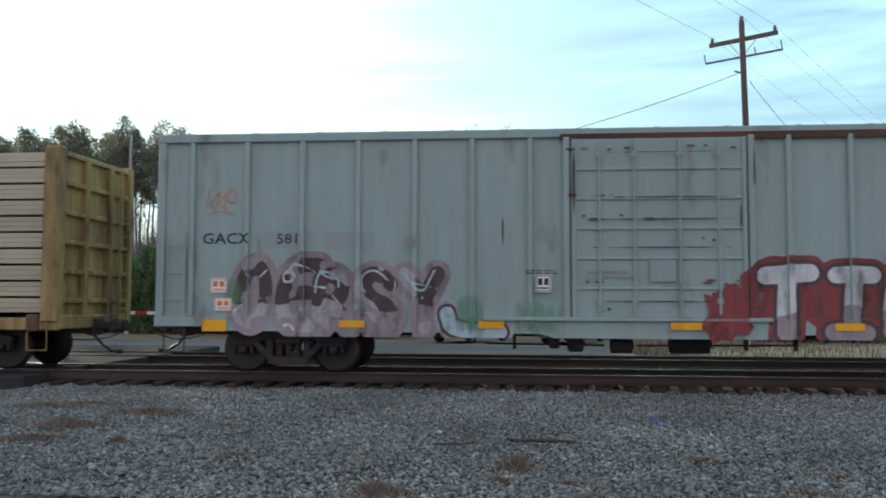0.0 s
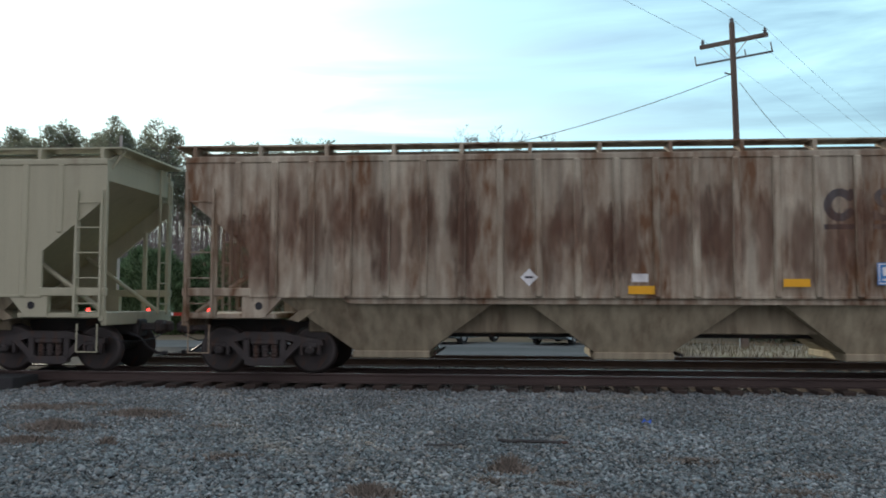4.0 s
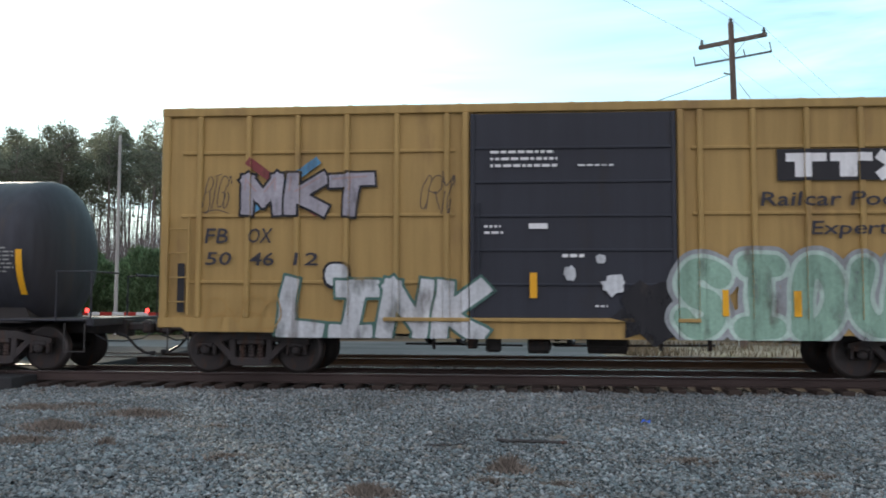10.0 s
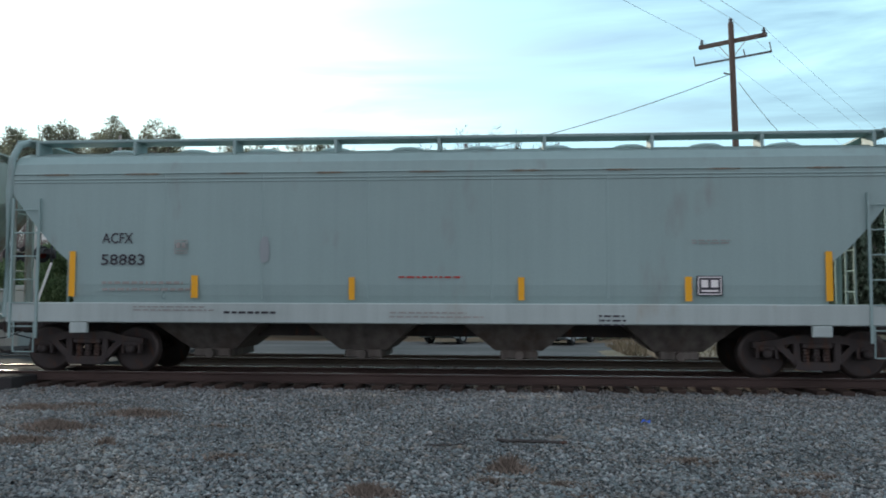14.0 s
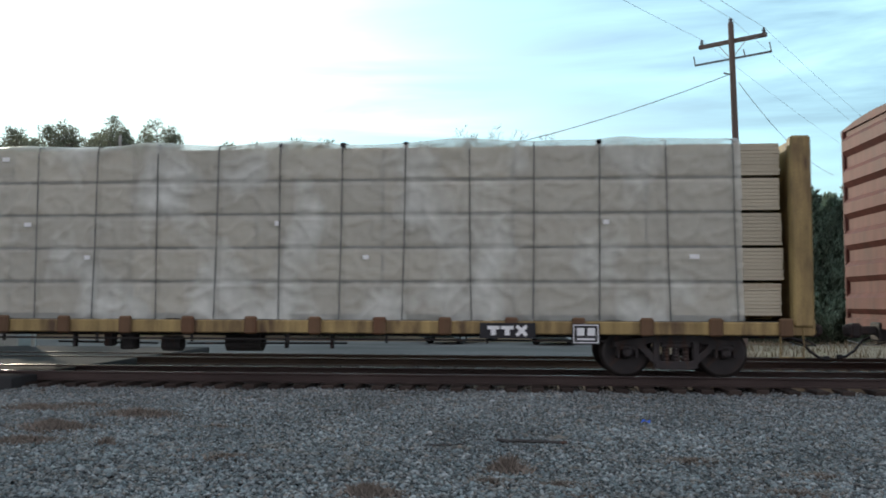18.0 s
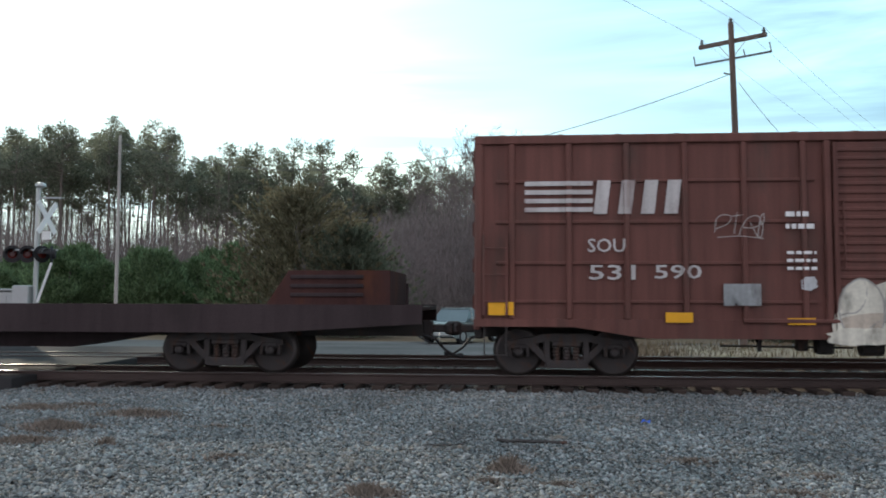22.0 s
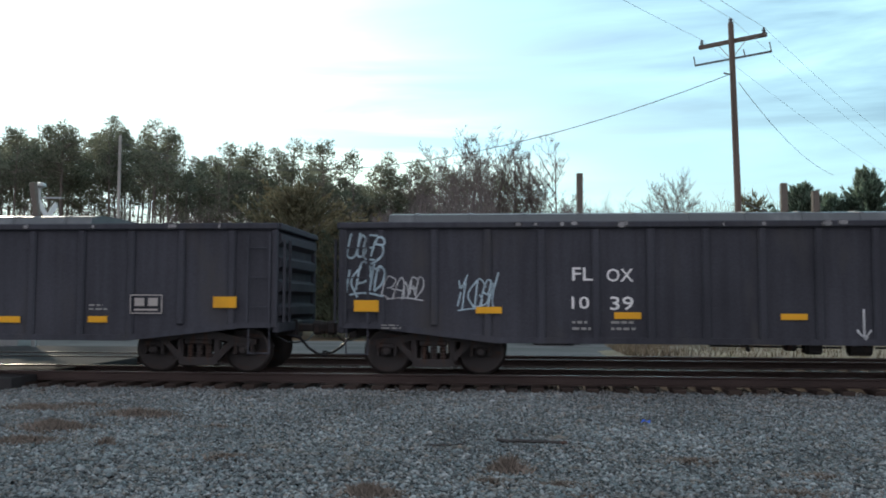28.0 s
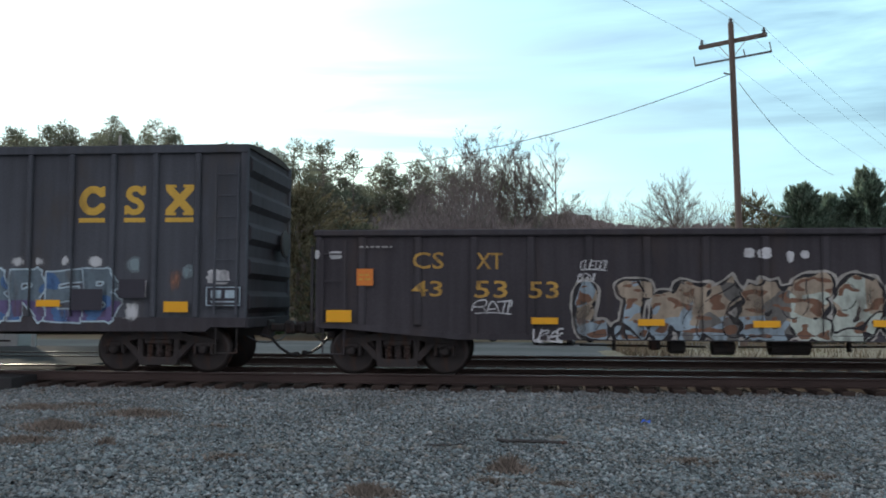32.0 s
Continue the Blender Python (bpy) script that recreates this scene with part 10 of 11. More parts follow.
    fr(k, 6.71, 1.45, 0.42, 0.30, M_WHITE, M_DARKTXT)
    splash(k, M_TEALPATCH, 77, 6.68, 1.50, 0.91, 0.70, 0.2)
    mark(k, "PDRR", M_WHITE, -6.68, 1.96, 0.68, 0.24)
    mark(k, "1138", M_WHITE, -5.73, 1.96, 0.50, 0.24)
    for r in ((-6.64, 1.20, 0.62, 0.26), (-5.70, 1.18, 0.55, 0.28)):
        pane(k, M_DARKTXT, *r)
        bars(k, 2, M_FADE2, r[0], r[1], r[2] * 0.8, r[3] * 0.6)
    bars(k, 3, M_FADE2, 0.69, 2.63, 0.62, 0.54)
    pane(k, M_GRIMEBLOB, 5.74, 2.53, 0.24, 0.50)
    for i in range(12):
        rnd = random.Random(430 + i)
        splash(k, M_GRIMEBLOB, 440 + i, rnd.uniform(-1.4, 2.4), rnd.uniform(1.3, 3.2), rnd.uniform(0.2, 0.6), rnd.uniform(0.3, 1.2), 0.5, 16, "grime_stain")
    k = 12
    for words, r in (("FB", (-6.64, 2.62, 0.44, 0.28)), ("OX", (-5.81, 2.62, 0.45, 0.28)), ("50", (-6.60, 2.19, 0.49, 0.25)), ("46", (-5.77, 2.18, 0.47, 0.25)), ("12", (-4.92, 2.18, 0.46, 0.24))):
        mark(k, words, M_DARKTXT, *r, None, 0.15)
    mark(k, "Railcar Pooling", M_DARKTXT, 4.90, 3.21, 3.08, 0.34, None, 0.15)
    mark(k, "Experts", M_DARKTXT, 4.97, 2.69, 1.50, 0.32, None, 0.15)
    pane(k, M_BLACK, 4.93, 3.86, 2.56, 0.57)
    for x, z, w, h in ((4.16, 3.85, 0.71, 0.45), (4.94, 3.85, 0.73, 0.45)):
        pane(k, M_WHITE, x, z + h * 0.32, w, h * 0.34, None, "logo_bar")
        pane(k, M_WHITE, x - 0.05, z - h * 0.12, w * 0.42, h * 0.7, None, "logo_bar")
    x, z, w, h = 5.69, 3.84, 0.70, 0.45
    s = Shape()
    stroke(s, [(x - w * 0.36, z + h * 0.4), (x + w * 0.36, z - h * 0.4)], w * 0.28, NOMINAL)
    stroke(s, [(x + w * 0.36, z + h * 0.4), (x - w * 0.36, z - h * 0.4)], w * 0.28, NOMINAL - 0.001)
    lay_on(k, part("logo_bar", s, M_WHITE, CARS[k]))
    for r, n in (((-0.88, 4.01, 1.22, 0.38), 3), ((0.51, 3.88, 0.82, 0.08), 1), ((-1.43, 2.71, 0.34, 0.23), 2), ((0.06, 2.23, 0.50, 0.15), 1)):
        bars(k, n, M_WHITE, *r)
    pane(k, M_WHITE, -0.62, 2.77, 0.34, 0.10)
    splash(k, G_WHITE, 81, -0.05, 1.90, 0.22, 0.31, 0.3)
    splash(k, G_WHITE, 82, 0.73, 1.68, 0.46, 0.39, 0.4)
    splash(k, G_WHITE, 83, 0.50, 2.17, 0.18, 0.17, 0.1)
    bars(k, 1, M_WHITE, 0.53, 1.32, 0.27, 0.09)
    strip(k, -0.71, 1.69, 0.13, 0.46)
    for r in ((2.70, 1.38, 0.11, 0.47), (3.95, 1.37, 0.13, 0.46), (7.76, 1.61, 0.11, 0.89)):
        strip(k, *r)
    s = Shape()
    x, z, w, h = -5.39, 3.54, 1.30, 1.07
    stroke(s, [(x - w * 0.5, z + h * 0.45), (x + w * 0.5, z - h * 0.45)], 0.16, NOMINAL + 0.002)
    lay_on(k, part("crossed_band", s, G_RED, CARS[k]))
    s = Shape()
    stroke(s, [(x + w * 0.5, z + h * 0.45), (x - w * 0.5, z - h * 0.45)], 0.16, NOMINAL + 0.001)
    lay_on(k, part("crossed_band", s, G_BLUEISH, CARS[k]))
    piece(k, "MKT", G_SILVER, G_BLACK, G_PINK, 84, -4.93, 3.38, 2.53, 0.91, None, 0.05, square=True, body=0.38, rim=0.045)
    piece(k, "LINK", G_WHITE, G_DEEPGREEN, None, 86, -3.52, 1.24, 3.95, 1.26, None, 0.12, square=True, body=0.44, rim=0.05)
    splash(k, G_BLACK, 87, -4.34, 1.88, 0.55, 0.52, 0.05)
    splash(k, G_WHITE, 88, -4.34, 1.88, 0.45, 0.42, 0.05)
    scrawl(k, M_STRIPDULL, 89, 4, -6.13, 1.14, 1.35, 0.68, 0.03)
    scrawl(k, M_DARKTXT, 90, 4, -6.65, 3.42, 0.47, 0.70, 0.02)
    scrawl(k, M_DARKTXT, 91, 4, -2.49, 3.39, 0.58, 0.79, 0.02)
    piece(k, "SIDU", G_GREEN, G_SAGE2, None, 92, 3.81, 1.47, 4.10, 1.66, None, 0.0, body=0.52, rim=0.075, halo=G_GREY)
    splash(k, G_BLACK, 93, 1.29, 1.31, 1.44, 1.28, 0.5)
    piece(k, "OD", G_GREEN, G_SAGE2, None, 95, 6.45, 1.20, 1.88, 1.05, None, 0.1, body=0.55, rim=0.06)
    splash(k, G_BLACK, 96, 5.95, 1.93, 0.69, 0.68, 0.4)
    splash(k, G_BLACK, 97, 7.49, 1.56, 0.41, 0.88, 0.15)
    pane(k, M_BLACK, -7.32, 1.64, 0.14, 0.92)


M_WORNWHITE = paint("weathered_white_stencil", (0.50, 0.48, 0.46), 0.6, (0.16, 0.07, 0.055), 0.3, 0.2, 0.2)
M_FADE2 = paint("worn_white_stencil", (0.40, 0.37, 0.34), 0.6, None, 0, 0.1, 0.2)
M_TANPATCH = material("tan_primer_patch", (0.32, 0.17, 0.11), 0.6, 0, 0.3, (3, 3, 3), 20, 0.05, RUST, 0.2, 0.2, ragged=0.85)
M_GRIMEBLOB = material("soot_stain", (0.055, 0.028, 0.023), 0.8, 0, 0.3, (3, 3, 1), 25, 0.1, (0.10, 0.04, 0.03), 0.4, 0.2, ragged=0.75)
G_BLUEISH = spray("bright_blue", (0.10, 0.30, 0.48))
G_DEEPGREEN = spray("deep_green", (0.08, 0.16, 0.13))
G_SAGE2 = spray("pale_sage", (0.45, 0.58, 0.50))


def mark_boxes_late():
    k = 19
    for words, r in (("A", (-8.12, 2.37, 0.20, 0.23)), ("OK", (-7.55, 2.38, 0.40, 0.24)), ("1", (-8.13, 1.90, 0.08, 0.25)), ("91", (-7.54, 1.90, 0.29, 0.25)), ("73", (-6.72, 1.92, 0.29, 0.23))):
        mark(k, words, M_WHITE, *r)
    for r in ((-5.95, 0.80, 0.47, 0.13), (-2.95, 0.81, 0.48, 0.13)):
        strip(k, *r, -1.575)
    strip(k, -9.06, 0.99, 0.47, 0.23)
    strip(k, -8.25, 1.22, 0.49, 0.22, None, M_UTLYELLOW)
    piece(k, "A", G_ASH, G_GREY, None, 101, -6.85, 1.27, 1.25, 1.22, None, 0.05, body=0.55, rim=0.05, worn=0.15)
    piece(k, "HE", G_ASH, G_GREY, G_PALEBLUE, 102, -5.45, 1.26, 1.70, 1.20, None, 0.0, square=True, body=0.42, rim=0.06, low=G_STEEL, worn=0.15)
    fr(k, -5.97, 2.14, 0.32, 0.29, M_FADE2)
    bars(k, 2, M_FADE2, -8.36, 1.54, 0.34, 0.25)
    bars(k, 2, M_FADE2, -7.50, 1.54, 0.27, 0.24)
    pane(k, M_FADE2, -2.87, 1.18, 0.22, 0.12)
    k = 20
    piece(k, "SNAF", G_BLACK, G_SAGE2, G_PALEBLUE, 103, -5.58, 1.43, 4.64, 1.56, G_PURPLE, 0.12, body=0.40, rim=0.065, block=G_PALEBLUE, patches=(G_SLATE,), halo=G_SAGE2)
    piece(k, "TP", G_BLACK, G_WHITE, None, 105, 1.03, 1.42, 1.56, 0.85, None, 0.0, square=True, body=0.36, rim=0.05)
    piece(k, "BETOR", G_MAUVE, G_BLACK, G_SILVER, 106, 5.15, 1.37, 4.75, 1.38, None, 0.06, body=0.44, rim=0.05, low=G_PINK, block=G_BLACK, halo=G_SILVER)
    splash(k, G_PALEBLUE, 107, 2.91, 0.79, 1.30, 0.29, 0.3, 18, "paint_splash", -1.57)
    splash(k, G_PALEBLUE, 108, 2.73, 1.39, 0.36, 0.51, 0.2)
    splash(k, G_PALEBLUE, 109, 7.76, 0.94, 1.06, 0.42, 0.3)
    scrawl(k, M_FADE2, 110, 6, 1.33, 2.67, 2.14, 1.44, 0.015)
    bars(k, 4, M_FADE2, 7.46, 2.00, 0.17, 0.61)
    bars(k, 4, M_FADE2, 7.75, 2.00, 0.16, 0.61)
    bars(k, 3, M_WHITE, 8.18, 2.10, 0.25, 0.40)
    bars(k, 3, M_WHITE, 8.53, 2.10, 0.16, 0.40)
    fr(k, 8.34, 1.66, 0.49, 0.34, M_WHITE)
    strip(k, 8.35, 1.22, 0.49, 0.22, None, M_UTLYELLOW)
    for r in ((-2.96, 0.75, 0.47, 0.14), (0.02, 0.74, 0.49, 0.13), (3.04, 0.77, 0.48, 0.13), (5.98, 0.77, 0.48, 0.15)):
        strip(k, *r, -1.575)
    strip(k, 9.24, 0.99, 0.47, 0.23)
    strip(k, -9.12, 0.98, 0.47, 0.23)
    for words, r in (("A", (-8.17, 2.37, 0.19, 0.23)), ("OK", (-7.60, 2.36, 0.38, 0.23)), ("1", (-8.17, 1.89, 0.09, 0.28)), ("91", (-7.56, 1.89, 0.29, 0.28)), ("23", (-6.76, 1.90, 0.31, 0.27))):
        mark(k, words, M_WHITE, *r)
    bars(k, 1, M_WHITE, -0.86, 2.96, 0.79, 0.10)
    bars(k, 2, M_WHITE, -1.00, 2.27, 1.16, 0.26)
    bars(k, 1, M_FADE2, -0.75, 1.74, 0.93, 0.07)
    pane(k, M_WHITE, -0.15, 2.36, 0.10, 0.98, None, "door_seal")
    pane(k, M_WHITE, -1.80, 1.43, 0.21, 0.09)
    k = 24
    for x0, r in enumerate(((-6.42, 3.72, 0.71, 0.42), (-5.54, 3.72, 0.83, 0.42), (-4.86, 3.71, 0.38, 0.42), (-4.43, 3.77, 0.34, 0.54), (-4.36, 3.04, 0.90, 0.45), (-3.44, 3.04, 0.69, 0.45), (-2.56, 3.03, 0.88, 0.45))):
        x, z, w, h = r
        s = Shape().add([(x - w / 2 - h * 0.12, NOMINAL, z - h / 2), (x + w / 2 - h * 0.12, NOMINAL, z - h / 2), (x + w / 2 + h * 0.12, NOMINAL, z + h / 2), (x - w / 2 + h * 0.12, NOMINAL, z + h / 2)], [(0, 1, 2, 3)])
        lay_on(k, part("logo_shape", s, M_FADELOGO, CARS[k]))
    s = Shape()
    x, z, w, h = -5.94, 3.05, 2.02, 0.60
    stroke(s, [(x - w * 0.5, z - h * 0.45), (x - w * 0.42, z + h * 0.4), (x + w * 0.5, z + h * 0.45)], 0.06, NOMINAL)
    stroke(s, [(x - w * 0.15, z - h * 0.45), (x - w * 0.1, z + h * 0.05), (x + w * 0.1, z + h * 0.05), (x + w * 0.12, z - h * 0.1), (x + w * 0.45, z - h * 0.1), (x + w * 0.5, z + h * 0.4)], 0.05, NOMINAL)
    lay_on(k, part("logo_shape", s, M_FADELOGO, CARS[k]))
    bars(k, 1, M_FADELOGO, 4.76, 3.90, 5.61, 0.27)
    x, z, w, h = 5.26, 2.80, 1.62, 1.29
    splash(k, M_TANPATCH, 112, x, z, w * 0.9, h * 0.8, 0.3)
    for d in (-1, 1):
        s = Shape()
        stroke(s, [(x - d * w * 0.45, z + h * 0.45), (x + d * w * 0.45, z - h * 0.45)], 0.16, NOMINAL - 0.001 * (d + 2))
        lay_on(k, part("crossed_band", s, G_STEEL, CARS[k]))
    strip(k, 7.49, 1.12, 0.49, 0.24, -1.575)
    strip(k, 4.77, 0.73, 0.51, 0.14, -1.575)
    strip(k, 1.83, 0.73, 0.50, 0.14)
    strip(k, -7.44, 1.16, 0.45, 0.24, -1.575)
    pane(k, M_WHITE, -6.77, 0.83, 0.45, 0.11, -1.575)
    pane(k, M_WHITE, 6.83, 0.82, 0.42, 0.12, -1.575)
    fr(k, 6.69, 1.59, 0.42, 0.69, M_WHITE, M_DARKTXT)
    piece(k, "ROGO", G_GREY, G_BLACK, None, 114, 3.18, 1.28, 2.75, 1.22, None, 0.0, square=True, body=0.36, rim=0.05, halo=G_GREY, swell=0.35)
    s = Shape()
    x, z, w, h = 3.18, 1.91, 2.79, 0.33
    stroke(s, [(x - w * 0.5, z + h * 0.5), (x - w * 0.3, z - h * 0.2), (x, z - h * 0.5), (x + w * 0.3, z - h * 0.2), (x + w * 0.5, z + h * 0.5)], 0.14, NOMINAL - 0.008)
    lay_on(k, part("arched_band", s, G_BLACK, CARS[k]))
    piece(k, "SEUNES", G_FADE, G_STEEL, G_PALEBLUE, 115, -3.40, 1.25, 3.43, 1.15, G_GREY, 0.1, rim=0.03, low=G_GREY, worn=0.3, patches=(G_ASH, G_PALEBLUE))
    piece(k, "CEOOE", M_DOORBLACK, G_GREY, None, 116, 0.01, 1.37, 2.75, 0.83, None, 0.0, body=0.5, rim=0.022)
    for i, r in enumerate(((2.52, 2.20, 0.34, 0.59), (3.46, 2.17, 0.34, 0.54), (4.36, 2.24, 0.33, 0.38))):
        pane(k, M_TANPATCH2, *r)
    for i, r in enumerate(((-1.02, 0.79, 1.02, 0.25), (0.39, 0.79, 1.59, 0.27))):
        splash(k, G_FADE, 118 + i, *r, 0.2, 18, "paint_splash", -1.63)
    k = 25
    x, z, w, h = -5.52, 3.30, 2.94, 0.64
    for i in range(4):
        zz = z + h * (0.4 - 0.25 * i)
        pane(k, M_WORNWHITE, x - w * 0.28, zz, w * 0.42, h * 0.13, None, "logo_bar")
    for dx in (-0.02, 0.13, 0.27, 0.41):
        s = Shape().add([(x + w * dx - 0.14, NOMINAL, z - h * 0.48), (x + w * dx + 0.10, NOMINAL, z - h * 0.48), (x + w * dx + 0.18, NOMINAL, z + h * 0.48), (x + w * dx - 0.06, NOMINAL, z + h * 0.48)], [(0, 1, 2, 3)])
        lay_on(k, part("logo_bar", s, M_WORNWHITE, CARS[k]))
    for words, r in (("SOU", (-5.49, 2.42, 0.67, 0.25)), ("531", (-5.39, 1.93, 0.83, 0.27)), ("590", (-4.22, 1.94, 0.83, 0.25))):
        mark(k, words, M_WORNWHITE, *r)
    for r in ((-7.40, 1.27, 0.46, 0.24), (-4.22, 1.12, 0.48, 0.18), (-2.10, 1.06, 0.47, 0.12), (0.30, 1.17, 0.47, 0.13), (2.18, 1.20, 0.49, 0.13), (4.28, 1.21, 0.49, 0.13), (7.49, 1.27, 0.47, 0.24)):
        strip(k, *r)
    pane(k, G_LIME, 5.56, 1.69, 0.24, 0.16)
    fr(k, 5.45, 1.39, 0.50, 0.30, M_WHITE)
    pane(k, G_GREY, -3.11, 1.53, 0.65, 0.39)
    bars(k, 2, M_WHITE, -2.09, 2.86, 0.49, 0.44)
    bars(k, 3, M_WHITE, -2.07, 2.14, 0.51, 0.42)
    splash(k, G_WHITE, 121, -1.94, 1.73, 0.29, 0.25, 0.2)
    scrawl(k, M_FADE2, 122, 4, -3.14, 2.77, 0.84, 0.43, 0.02)
    piece(k, "OOOS", G_CREAM, G_FADE, None, 123, 0.01, 1.26, 2.95, 1.18, G_CREAM, 0.0, body=0.70, rim=0.03, low=G_TANPALE, veins=G_FADE)
    for i, r in enumerate(((-1.04, 0.80, 1.37, 0.32), (0.51, 0.77, 1.92, 0.29))):
        splash(k, G_CREAM, 125 + i, *r, 0.2, 20, "paint_splash", -1.63)
    piece(k, "LOL", G_PALEBLUE, G_STEEL, G_SILVER, 127, 3.32, 1.50, 3.25, 1.50, None, 0.0, body=0.50, rim=0.05, low=G_STEEL, halo=G_PINK, patches=(G_PINK, G_FADE))
    for i, r in enumerate(((2.26, 0.82, 0.97, 0.32), (3.35, 0.81, 1.21, 0.28), (4.63, 0.82, 1.34, 0.33))):
        splash(k, G_PALEBLUE if i != 1 else G_PINK, 128 + i, *r, 0.25, 20, "paint_splash", -1.57)
    k = 36
    logo(k, tuple((q[0], w) for q, w in (((5.10, 3.39), 0.52), ((5.95, 3.38), 0.42), ((6.83, 3.38), 0.55))), 3.31, 0.58, M_GOLDCLEAN)
    piece(k, "BREB", G_SLATE, G_PALEBLUE, None, 131, 4.25, 1.50, 2.90, 1.06, None, 0.0, square=True, body=0.44, rim=0.032, patches=(G_DEEPBLUE,), low=G_PURPLEGREY)
    for i, (x, w) in enumerate(((3.65, 0.34), (4.10, 0.28), (4.62, 0.24), (5.20, 0.30))):
        splash(k, G_SCUFF, 140 + i, x, 2.14, w, 0.26, 0.35)
    pane(k, M_DARKTXT, 5.10, 1.41, 0.62, 0.40, None, "plate_backing")
    fr(k, 5.98, 1.62, 0.47, 0.32, M_WHITE, M_DARKTXT)
    strip(k, 6.84, 1.28, 0.47, 0.20)
    strip(k, 4.29, 1.34, 0.48, 0.13)
    splash(k, M_TANPATCH, 137, 6.80, 1.80, 0.30, 0.62, 0.25)
    splash(k, G_WHITE, 132, 7.61, 1.84, 0.46, 0.29, 0.2)
    fr(k, 7.74, 1.48, 0.66, 0.36, G_PALEBLUE, M_DARKTXT)
    splash(k, G_MISTBLUE, 133, 5.97, 2.06, 0.42, 0.44, 0.5)
    splash(k, G_MISTBLUE, 134, 7.02, 1.93, 0.32, 0.38, 0.5)
    splash(k, G_SCUFF, 135, 5.97, 1.20, 0.40, 0.44, 0.5)


M_TANPATCH2 = paint("ochre_primer_patch", (0.42, 0.28, 0.12), 0.6, RUST, 0.05, 0.1, 0.1)
M_GOLDCLEAN = paint("gold_logo", (0.60, 0.38, 0.06), 0.5, GRIME, 0.08, 0.1, 0.12)
G_DEEPBLUE = spray("deep_blue", (0.07, 0.15, 0.30))
G_PURPLEGREY = spray("purple_grey", (0.12, 0.10, 0.20))
G_LIME = spray("lime", (0.25, 0.55, 0.10))


def mark_gondolas():
    k = 15
    mark(k, "OMNX", M_WHITE, -5.98, 2.04, 0.87, 0.26)
    mark(k, "184", M_WHITE, -6.17, 1.60, 0.45, 0.26)
    fr(k, -4.61, 1.82, 0.31, 0.29, M_FADE2)
    for r in ((-7.25, 1.69, 0.13, 0.55), (-3.85, 1.25, 0.13, 0.47), (-1.50, 1.29, 0.14, 0.36), (1.66, 1.23, 0.14, 0.47), (4.02, 1.24, 0.13, 0.47), (7.31, 1.48, 0.15, 0.92), (3.96, 1.28, 0.13, 0.47)):
        strip(k, *r)
    for r, n in (((-7.41, 0.88, 0.83, 0.09), 1), ((-7.01, 1.06, 0.43, 0.13), 1), ((-6.20, 0.98, 0.36, 0.29), 2), ((-5.49, 0.98, 0.35, 0.27), 2), ((-4.60, 0.75, 0.53, 0.19), 2), ((-2.51, 0.75, 0.67, 0.23), 2),
                 ((-1.46, 0.70, 0.61, 0.09), 1), ((-0.55, 0.70, 0.37, 0.10), 1), ((6.00, 1.45, 0.15, 0.37), 3), ((6.38, 1.45, 0.16, 0.37), 3), ((7.43, 0.87, 1.05, 0.10), 1)):
        bars(k, n, M_GREYTXT, *r)
    fr(k, 6.23, 1.01, 0.49, 0.36, M_FADE2)
    k = 28
    for words, r in (("FL", (-5.71, 1.91, 0.41, 0.26)), ("OX", (-5.06, 1.92, 0.46, 0.26)), ("10", (-5.75, 1.45, 0.31, 0.26)), ("26", (-5.04, 1.44, 0.40, 0.27))):
        mark(k, words, M_WHITE, *r)
    fr(k, 7.59, 1.36, 0.64, 0.37, M_FADE2)
    scrawl(k, G_WHITE, 141, 5, -2.98, 1.54, 0.73, 0.61, 0.025)
    scrawl(k, G_WHITE, 142, 4, -0.23, 1.39, 0.47, 0.45, 0.025)
    scrawl(k, G_STEEL, 143, 5, 1.98, 1.35, 0.60, 0.65, 0.03)
    piece(k, "TREDE", M_GON, G_GREY, None, 144, 3.93, 1.18, 2.75, 0.80, None, 0.0, square=True, body=0.62, rim=0.026)
    scrawl(k, G_WHITE, 145, 5, 5.77, 1.31, 0.69, 0.89, 0.04)
    scrawl(k, G_WHITE, 146, 4, -8.83, 1.61, 0.79, 0.47, 0.03)
    scrawl(k, G_WHITE, 147, 4, -7.63, 1.44, 0.67, 0.58, 0.03)
    k = 29
    for words, r in (("FL", (-5.74, 1.85, 0.38, 0.25)), ("OX", (-5.06, 1.85, 0.47, 0.25)), ("10", (-5.67, 1.36, 0.32, 0.25)), ("03", (-5.07, 1.36, 0.42, 0.26))):
        mark(k, words, M_WHITE, *r)
    for r in ((-9.67, 1.35, 0.47, 0.21), (-6.71, 1.17, 0.46, 0.11), (-3.94, 1.15, 0.48, 0.12), (-1.07, 1.13, 0.46, 0.11), (-1.03, 1.16, 0.47, 0.12), (2.02, 1.14, 0.47, 0.11), (5.84, 1.15, 0.47, 0.12), (9.15, 1.32, 0.47, 0.20)):
        strip(k, *r, -1.605 if r[0] < -9.0 else None)
    fr(k, 7.60, 1.32, 0.62, 0.33, M_FADE2)
    for r in ((-2.05, 1.03, 0.17, 0.12), (-0.02, 1.03, 0.17, 0.12), (6.69, 1.04, 0.16, 0.13), (4.92, 1.05, 0.08, 0.10)):
        pane(k, M_WHITE, *r)
    k = 30
